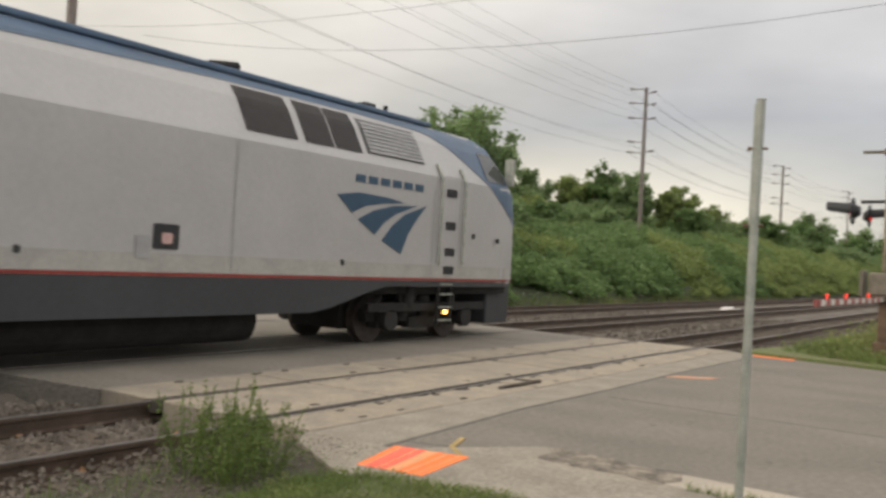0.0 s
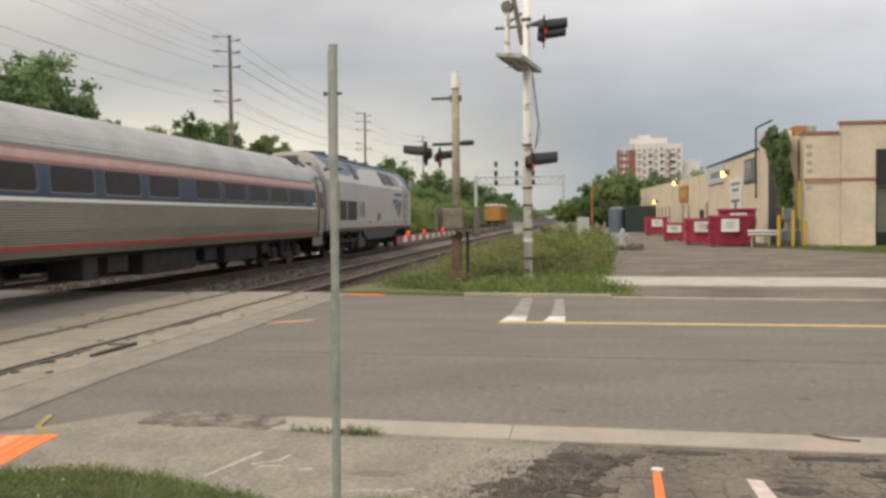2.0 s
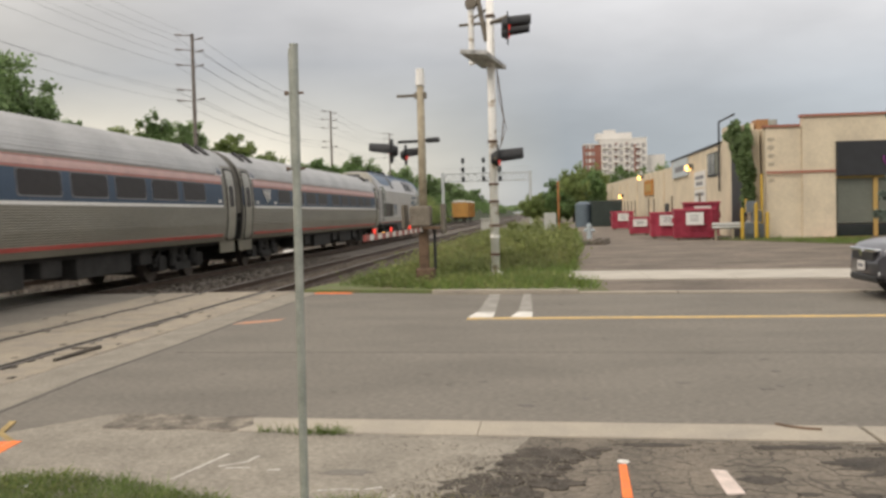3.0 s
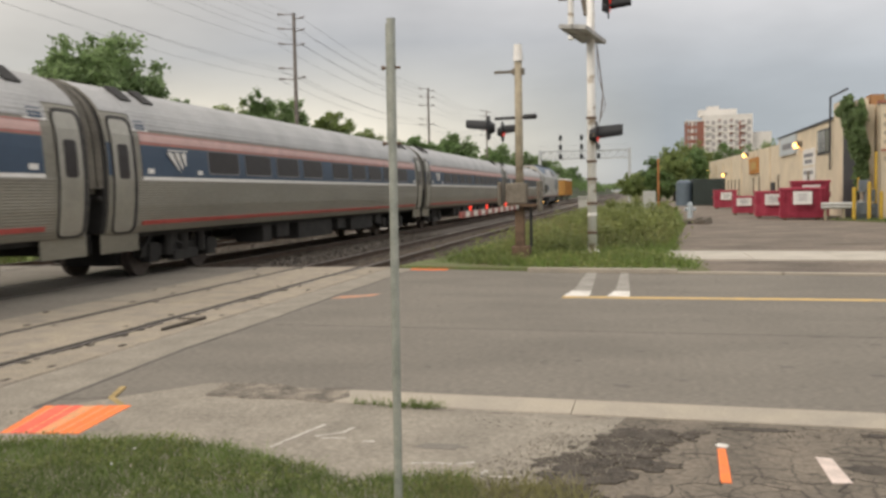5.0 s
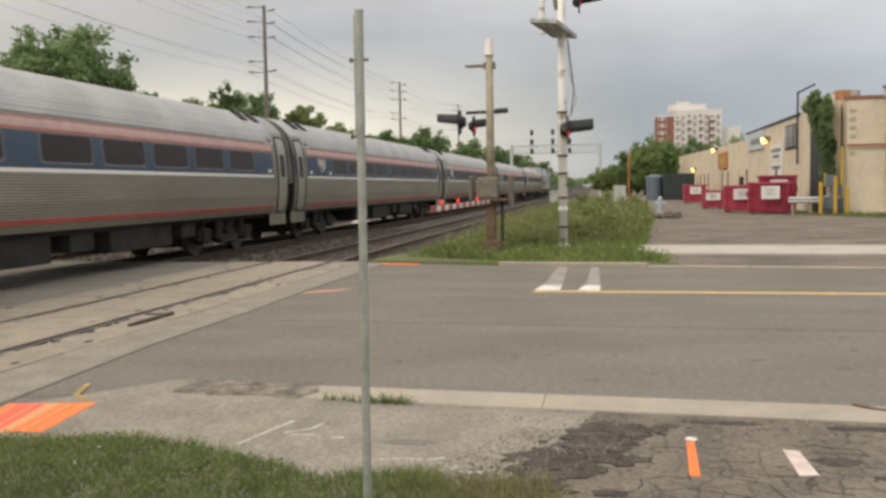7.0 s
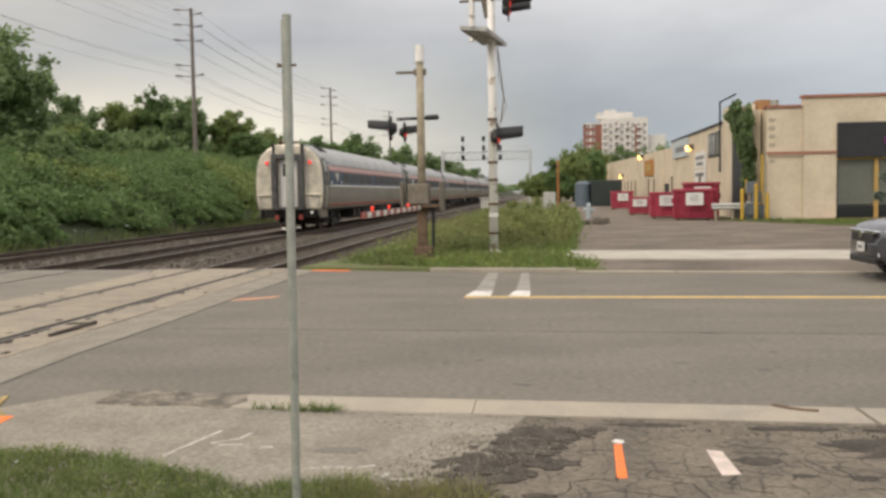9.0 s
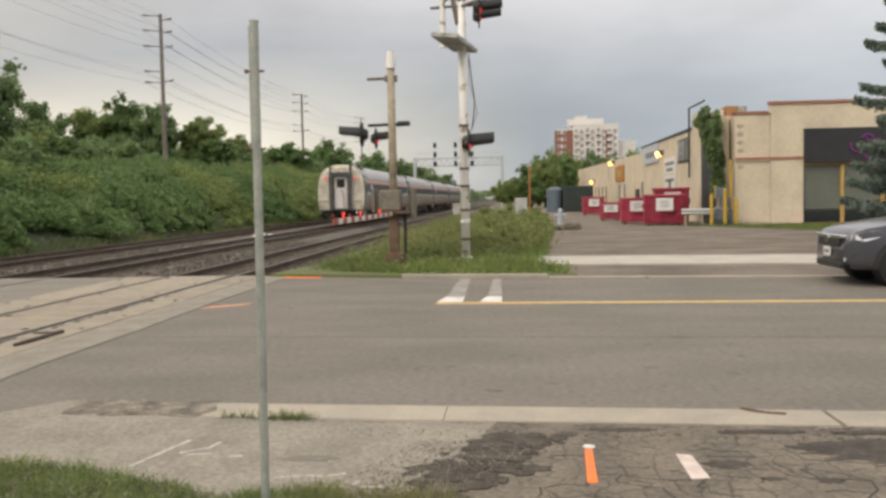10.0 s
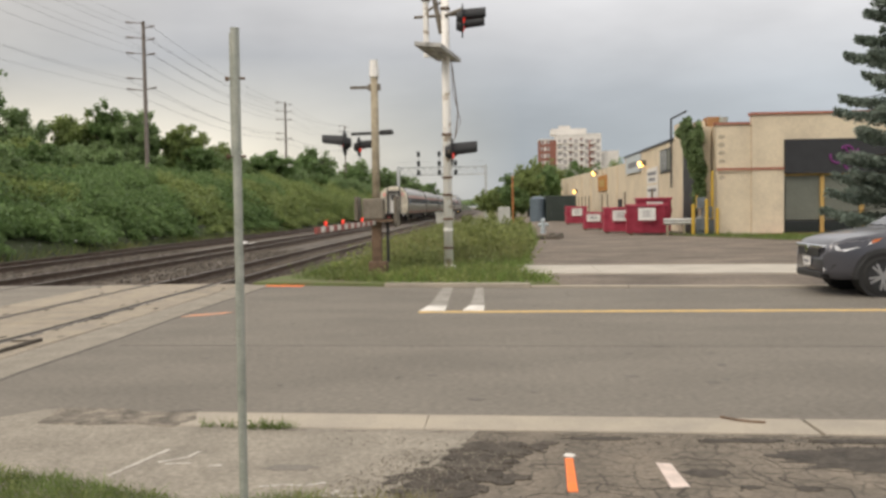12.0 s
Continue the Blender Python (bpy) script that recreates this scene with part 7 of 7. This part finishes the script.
        for k in range(8):
            x = 8.0 + k * 2.4
            part("window", Shape().box(x, -2.08, z, x + 1.5, -2.0, z + 1.7), gl, b)
            if k % 2 == 0:
                part("balcony", Shape().box(x - 0.3, -3.2, z - 0.4, x + 1.9, -2.0, z + 0.5), wh, b)


build_yard()


def build_spruce():
    t = thing("spruce_tree", "tall blue-green spruce with drooping layered boughs", "tree", pose(14.4, 29.5, 0.0))
    rng = np.random.default_rng(17)
    part("trunk", Shape().tube((0, 0, -0.2), (0, 0, 21.5), 0.30, 0.03, n=10), BARK, t)
    q = []
    limbs = Shape()
    z = 1.5
    while z < 21:
        rad = 3.75 * (1 - z / 22.5) ** 0.62 + 0.1
        for k in range(10):
            a = 2 * math.pi * (k + 0.8 * rng.random()) / 10
            R = rad * rng.uniform(0.78, 1.08)
            z0 = z + rng.uniform(-0.16, 0.16)
            n = int(270 * R) + 50
            u = rng.random(n) ** 0.65
            wid = 0.34 * R * (1.05 - 0.75 * u) * np.sin(np.clip(u * 2.6, 0.25, 1.57))
            side = rng.uniform(-1, 1, n) * wid
            fall = -0.24 * u * R + 0.20 * R * u ** 3
            hang = rng.random(n) ** 1.4 * 0.42 * (1 - 0.5 * u)
            x = np.cos(a) * u * R - np.sin(a) * side
            y = np.sin(a) * u * R + np.cos(a) * side
            q.append(np.stack([x, y, z0 + fall - 0.22 * np.abs(side) - hang], 1))
            limbs.tube((0, 0, z0), (math.cos(a) * R * 0.8, math.sin(a) * R * 0.8, z0 - 0.1 * R), 0.035, 0.01, n=5, caps=False)
        z += 0.60 + 0.1 * rng.random()
    tagged(part("boughs", limbs, BARK, t, "thin brown boughs"), kind="stuff")
    part("needle_crown", quads_mesh("needle_crown", leaves(np.concatenate(q), 0.085, rng), LEAF_S), LEAF_S, t, "blue-green needled boughs")


build_spruce()


def build_plants():
    rng = np.random.default_rng(12)
    near = [(-4.45, 4.7), (-4.35, 5.0), (-4.05, 5.25), (-3.2, 5.42), (-2.6, 5.3), (-2.1, 5.05), (-1.72, 4.85), (-1.6, 4.72), (-1.45, 4.86), (-1.1, 4.98), (-0.95, 4.92), (-0.85, 4.55), (-0.6, 4.3), (-0.5, 3.4), (-0.5, 0.8), (-4.0, 0.8), (-4.3, 3.0)]
    p = scatter(rng, near, 62000)
    tagged(new("verge_grass_near", quads_mesh("verge_grass_near", blades(rng, p, 0.0, 0.07, 0.0045, 0.85), GRASS)), "thick green grass beside the footway", "grass", kind="stuff")
    p = scatter(rng, [(-1.2, 4.86), (-0.3, 4.86), (-0.2, 4.4), (-1.0, 4.2)], 1400)
    tagged(new("dry_grass_near", quads_mesh("dry_grass_near", blades(rng, p, 0.0, 0.1, 0.004, 0.7), STRAW)), "brownish trodden grass edge", "grass", kind="stuff")
    p = np.concatenate([scatter(rng, blob(-1.72, 6.55, 0.30, 0.07, 3), 190), scatter(rng, blob(-2.1, 6.6, 0.12, 0.04, 5), 40)])
    tagged(new("kerb_tuft", quads_mesh("kerb_tuft", blades(rng, p, 0.015, 0.06, 0.005, 0.8), GRASS)), "grass tuft growing from the kerb joint", "grass", kind="stuff")
    cl = scatter(rng, near, 26000)
    lump = np.sin(cl[:, 0] * 5.1 + 2 * np.sin(cl[:, 1] * 3.3)) + np.sin(cl[:, 1] * 6.7 + cl[:, 0] * 2.1)
    cl = cl[lump > -0.15]
    cz = 0.035 + 0.055 * rng.random(len(cl))
    tagged(new("clover_leaves", quads_mesh("clover_leaves", leaves(np.concatenate([cl, cz[:, None]], 1), 0.013, rng), LEAF_W)), "patches of clover and broad-leaved weeds in the grass", "clover", kind="stuff")
    fl = scatter(rng, near, 16)
    tagged(new("clover_flowers", quads_mesh("clover_flowers", leaves(np.concatenate([fl, np.full((len(fl), 1), 0.13)], 1), 0.012, rng), LABELW)), "small white clover heads in the grass", "flowers", kind="stuff")
    # tall weeds by the near rail
    def weed(x, y, h, n, seed):
        r = np.random.default_rng(seed)
        t = thing("tall_weed", "tall feathery green weed at the track edge", "weed", pose(x, y, -0.05), group="tall weeds")
        for k in range(n):
            a, s = r.uniform(0, 6.28), r.uniform(0.05, 0.32)
            top = Vector((math.cos(a) * s, math.sin(a) * s, h * r.uniform(0.6, 1.05)))
            base = Vector((math.cos(a) * s * 0.3, math.sin(a) * s * 0.3, 0))
            st = part("stem", Shape().tube(base, top, 0.006, 0.003, n=5), GRASS, t)
            pts = []
            for j in range(58):
                u = r.random() ** 0.8
                c = base.lerp(top, 0.12 + 0.88 * u)
                w = 0.10 * (1.1 - u)
                pts.append((c.x + r.normal(0, w), c.y + r.normal(0, w), c.z + r.normal(0, 0.025)))
            tagged(part("leaves", quads_mesh("leaves", leaves(np.array(pts), 0.016, r), GRASS), GRASS, st), kind="stuff")
    for i, (x, y, h) in enumerate(((-5.0, 4.62, 0.72), (-5.2, 4.4, 0.66), (-4.85, 4.4, 0.6), (-5.1, 4.9, 0.5), (-4.75, 4.75, 0.55), (-4.65, 4.35, 0.5))):
        weed(x, y, h, 12, 200 + i)
    p = scatter(rng, [(-5.4, 3.0), (-4.6, 3.0), (-4.5, 5.3), (-4.9, 5.5), (-5.3, 5.2)], 260)
    tagged(new("track_edge_grass", quads_mesh("track_edge_grass", blades(rng, p, -0.08, 0.2, 0.006, 0.5), GRASS)), "rough grass at the track edge", "grass", kind="stuff")
    # weedy island across the street
    isl = [(-4.7, 20.1), (-3.2, 19.3), (-2.2, 18.7), (0.2, 18.4), (1.2, 18.4), (0.9, 20.6), (0.5, 21.6), (0.9, 24.3), (1.3, 40), (-3.4, 60), (-4.0, 30)]
    p = scatter(rng, isl, 22000)
    tagged(new("island_grass", quads_mesh("island_grass", blades(rng, p, 0.05, 0.24, 0.012, 0.5), GRASS)), "rough green grass round the signal posts", "grass", kind="stuff")
    weedy = [(-3.6, 22.5), (-1.6, 21.8), (0.7, 24.5), (1.2, 45), (-3.4, 60), (-3.8, 30)]
    p = scatter(rng, weedy, 6500)
    tagged(new("island_weeds", quads_mesh("island_weeds", blades(rng, p, 0.05, 0.6, 0.012, 0.25), STRAW)), "tall yellow-green weeds behind the posts", "weeds", kind="stuff")
    sprays = []
    for x, y in list(scatter(rng, weedy, 330)) + list(scatter(rng, [(-4.2, 20.3), (-2.2, 19.2), (0.8, 18.9), (0.4, 21.5), (-1.5, 22.5), (-3.8, 24)], 70)):
        h = (rng.uniform(0.25, 0.7) if y > 21.8 else rng.uniform(0.12, 0.3)) + 0.25 * max(0, min(1, (x + 2.5) / 3)) * min(1, (y - 21) / 8)
        sprays.append(rng.normal(size=(130, 3)) * (0.27, 0.27, h * 0.3) + (x, y, h * 0.55))
    sprays = np.concatenate(sprays)
    sprays = sprays[sprays[:, 2] > 0.06]
    tagged(new("weed_foliage", quads_mesh("weed_foliage", leaves(sprays, 0.05, rng), LEAF_W)), "light green leafy weeds behind the posts", "weeds", kind="stuff")
    for i, (x, y, r_, h) in enumerate(((-0.3, 29, 0.9, 1.25), (0.3, 33, 1.0, 1.5), (-0.9, 34, 1.0, 1.4), (0.4, 37, 0.7, 1.1), (-1.6, 38, 1.0, 1.2), (-0.4, 42, 1.2, 1.6), (1.1, 46, 0.6, 0.9), (1.2, 50, 0.7, 1.2), (-2.4, 46, 1.0, 1.0), (-0.2, 26.2, 0.7, 0.9), (0.6, 27.5, 0.7, 1.1), (-1.7, 30, 0.8, 0.9), (0.5, 31, 0.6, 1.0), (-0.1, 36, 0.7, 1.2), (-2.6, 36, 0.9, 0.8), (0.5, 46, 1.1, 1.5), (-0.9, 24.6, 0.5, 0.7))):
        h *= 0.85
        t = thing("wild_bush", "yellow-green wild bush among the weeds", "bush", pose(x, y, 0.05), group="wild bushes")
        part("foliage", quads_mesh("foliage", leaves(lumps(rng, 1500, (0, 0, h * 0.5), (r_, r_, h * 0.55), 26, fill=0.1, spread=0.9), 0.05, rng), LEAF_W), LEAF_W, t)
        part("stems", Shape().tube((0, 0, -0.05), (0.1, 0.05, h * 0.7), 0.02, 0.008, n=5).tube((0, 0, -0.05), (-0.2, 0.1, h * 0.6), 0.015, 0.006, n=5), BARK, t)
    # low green spots in the yard edge
    p = scatter(rng, [(0.9, 26), (1.8, 40), (2.6, 70), (1.4, 70)], 1600)
    tagged(new("yard_weeds", quads_mesh("yard_weeds", blades(rng, p, 0.04, 0.35, 0.014, 0.4), GRASS)), "thin weeds along the yard edge", "weeds", kind="stuff")


build_plants()


# ---- the waiting car ----
def build_suv():
    c = thing("suv", "dark grey compact SUV waiting at the lowered gate", "car", pose(5.63, 16.5, 0))
    paint = mat("metallic_grey_paint", (0.08, 0.08, 0.095), 0.3, 0.4, vary=0.05, scale=2, fine=90, bump=0.0, coat=0.6)
    clad = mat("black_cladding", (0.03, 0.03, 0.031), 0.6, vary=0.1, bump=0.05)
    glass = mat("car_glass", (0.035, 0.04, 0.045), 0.05, vary=0.05, bump=0, spec=0.7)
    chrome = mat("chrome", (0.75, 0.75, 0.76), 0.12, 1.0, vary=0.03, bump=0)
    lampg = mat("headlamp_glass", (0.75, 0.76, 0.78), 0.08, 0.2, vary=0.05, bump=0)
    tyre = mat("tyre_rubber", (0.02, 0.02, 0.02), 0.8, vary=0.15, bump=0.2)
    alloy = mat("alloy_wheel", (0.50, 0.50, 0.51), 0.3, 0.85, vary=0.05, bump=0)
    top = ((0.0, 0.70), (0.06, 0.86), (0.16, 0.96), (0.35, 1.02), (0.8, 1.09), (1.15, 1.14), (1.3, 1.16), (1.75, 1.42), (2.15, 1.62), (2.6, 1.69), (3.3, 1.68), (3.9, 1.60), (4.3, 1.36), (4.48, 1.08), (4.58, 0.9), (4.6, 0.55))
    wid = ((0.0, 0.66), (0.08, 0.76), (0.25, 0.86), (0.6, 0.91), (1.2, 0.925), (3.6, 0.925), (4.3, 0.88), (4.6, 0.74))
    belt = 1.05
    xs = sorted({a for a, _ in top} | {0.1, 0.25, 0.6, 1.0, 1.5, 1.95, 3.6})
    def tp(x):
        return float(np.interp(x, *zip(*top)))
    def wd(x):
        return float(np.interp(x, *zip(*wid)))
    def half(x, z):
        w = wd(x)
        if z <= 0.45:
            return w * (0.95 + 0.05 * z / 0.45)
        if z <= belt:
            return w * (1.0 - 0.05 * ((z - 0.7) / 0.35) ** 2 if z > 0.7 else 1.0)
        return w * (0.95 - 0.27 * (z - belt) / 0.64)
    rings = []
    for x in xs:
        t_ = tp(x)
        lo = 0.30 if 0.15 < x < 4.4 else 0.38
        zs = [lo, 0.45, 0.6, 0.75, 0.9, 1.02, 1.15, 1.3, 1.45, 1.58, 1.66]
        r = [(x, half(x, min(z, t_ - 0.02)), min(z, t_ - 0.02)) for z in zs]
        r += [(x, half(x, t_ - 0.02) * 0.86, t_), (x, half(x, t_ - 0.02) * 0.4, t_ + 0.012)]
        rings.append(r + [(a, -b, d) for a, b, d in r[::-1]])
    n = len(rings[0])
    sh = Shape().add([p for r in rings for p in r], [(i * n + j, i * n + (j + 1) % n, (i + 1) * n + (j + 1) % n, (i + 1) * n + j) for i in range(len(rings) - 1) for j in range(n)] + [tuple(range(n)), tuple(range((len(rings) - 1) * n, len(rings) * n))])
    part("body", sh, paint, c, "dark grey metallic body", smooth=True)
    for s in (-1, 1):
        def side(pts, lift=0.008):
            q = Shape()
            q.add([(x, s * (half(x, z) + lift), z) for x, z in pts] + [(x, s * (half(x, z) - 0.03), z) for x, z in pts], [tuple(range(len(pts)))] + [(i, (i + 1) % len(pts), len(pts) + (i + 1) % len(pts), len(pts) + i) for i in range(len(pts))])
            return q
        part("side_window", side([(1.62, 1.12), (2.5, 1.12), (2.5, 1.55), (2.2, 1.55)]), glass, c, "dark side glass")
        part("side_window", side([(2.6, 1.12), (3.5, 1.12), (3.5, 1.53), (2.6, 1.56)]), glass, c, "dark side glass")
        part("side_window", side([(3.58, 1.12), (4.1, 1.18), (3.9, 1.46), (3.58, 1.52)]), glass, c, "dark side glass")
        part("sill_cladding", side([(0.75, 0.31), (4.2, 0.31), (4.2, 0.47), (0.75, 0.47)], 0.015), clad, c, "black plastic sill")
        for wx in (0.9, 3.6):
            arch = [(wx + 0.47 * math.cos(radians(a)), 0.36 + 0.47 * math.sin(radians(a))) for a in range(-8, 189, 14)]
            inner = [(wx + 0.39 * math.cos(radians(a)), 0.36 + 0.39 * math.sin(radians(a))) for a in range(188, -9, -14)]
            part("wheel_arch", side(arch + inner, 0.022), clad, c, "black wheel arch")
            well = Shape().tube((wx, s * 0.55, 0.37), (wx, s * 0.925, 0.37), 0.395, n=26)
            part("wheel_well", well, tyre, c)
            w = part("wheel", Shape().tube((wx, s * 0.70, 0.355), (wx, s * 0.915, 0.355), 0.355, n=36).tube((wx, s * 0.915, 0.355), (wx, s * 0.94, 0.355), 0.345, 0.30, n=36), tyre, c, "black tyre")
            part("rim", Shape().tube((wx, s * 0.935, 0.355), (wx, s * 0.95, 0.355), 0.235, n=30), BLACK, w)
            for k in range(10):
                a = radians(36 * k + (8 if k % 2 else -8))
                m = Matrix.Translation((wx, s * 0.957, 0.355)) @ Euler((0, -a, 0)).to_matrix().to_4x4()
                part("spoke", Shape().box(0.03, -0.008, -0.018, 0.235, 0.008, 0.018, m), alloy, w, "alloy spoke")
            part("hub", Shape().tube((wx, s * 0.95, 0.355), (wx, s * 0.97, 0.355), 0.06, n=14), alloy, w)
        part("headlight", side([(0.16, 0.80), (0.30, 0.78), (0.80, 0.93), (0.86, 0.985), (0.4, 0.95), (0.15, 0.88)], 0.012), lampg, c, "clear swept headlight")
        part("turn_lamp", side([(0.72, 0.92), (0.82, 0.94), (0.9, 1.0), (0.76, 0.975)], 0.018), mat("amber_lens", (0.62, 0.16, 0.03), 0.3, vary=0.05, bump=0), c, "amber corner lens")
        part("fog_lamp", Shape().tube((0.10, s * 0.66, 0.46), (0.02, s * 0.64, 0.46), 0.055, n=12), lampg, c)
        part("lower_vent", side([(0.05, 0.40), (0.42, 0.36), (0.5, 0.46), (0.14, 0.56)], 0.012), clad, c)
        part("mirror", Shape().box(1.6, min(s * 0.93, s * 1.1), 1.08, 1.72, max(s * 0.93, s * 1.1), 1.24), paint, c, bevel=0.03)
        part("door_seam", side([(2.53, 0.5), (2.545, 0.5), (2.56, 1.1), (2.545, 1.1)], 0.006), clad, c)
        part("door_seam", side([(1.5, 0.5), (1.515, 0.5), (1.515, 1.1), (1.5, 1.1)], 0.006), clad, c)
        part("door_handle", Shape().box(2.25, min(s * 0.91, s * 0.95), 0.95, 2.45, max(s * 0.91, s * 0.95), 0.985), paint, c)
    part("grille", Shape().box(-0.025, -0.52, 0.68, 0.08, 0.52, 0.86), clad, c, "black grille")
    part("grille_bar", Shape().box(-0.035, -0.62, 0.82, 0.12, 0.62, 0.885), chrome, c, "chrome grille bar", bevel=0.02)
    part("badge", Shape().tube((-0.05, 0, 0.8), (-0.02, 0, 0.8), 0.07, n=14), chrome, c)
    part("bumper", Shape().box(-0.03, -0.62, 0.30, 0.14, 0.62, 0.42), clad, c, "black lower bumper", bevel=0.03)
    pl = part("number_plate", Shape().box(-0.05, -0.16, 0.50, -0.03, 0.16, 0.66), LABELW, c, "pale number plate with plain bar")
    part("plate_bar", Shape().box(-0.054, -0.11, 0.55, -0.05, 0.11, 0.61), INK, pl)
    ws = Shape()
    ws.add([(x + 0.0, b, z) for x, b, z in ((1.34, -0.72, 1.205), (1.34, 0.72, 1.205), (2.08, 0.58, 1.605), (2.08, -0.58, 1.605))] + [(x + 0.02, b, z - 0.03) for x, b, z in ((1.34, -0.72, 1.205), (1.34, 0.72, 1.205), (2.08, 0.58, 1.605), (2.08, -0.58, 1.605))], [(0, 1, 2, 3), (7, 6, 5, 4), (0, 4, 5, 1), (1, 5, 6, 2), (2, 6, 7, 3), (3, 7, 4, 0)])
    part("windscreen", ws, glass, c, "windscreen")


build_suv()


# ---- movement ----
def motions():
    # where the joint between the locomotive and the first coach is, along the middle track
    joint = ((0.0, -2.05), (1.0, 16.3), (1.5, 25.5), (2.0, 34.7), (2.5, 44.15), (3.0, 53.8), (3.5, 63.55), (5.5, 100.4), (6.0, 109.8), (6.5, 119.1), (8.3, 153.2), (8.5, 157.0), (9.5, 176.6), (10.5, 195.0), (12.0, 225.4))
    walk(loco, [(t, pose(T2, g + 0.45 + LL, 0)) for t, g in joint])
    for i, c in enumerate(coaches):
        walk(c, [(t, pose(T2, g - 0.3 - HL - 25.45 * i, 0)) for t, g in joint])


motions()
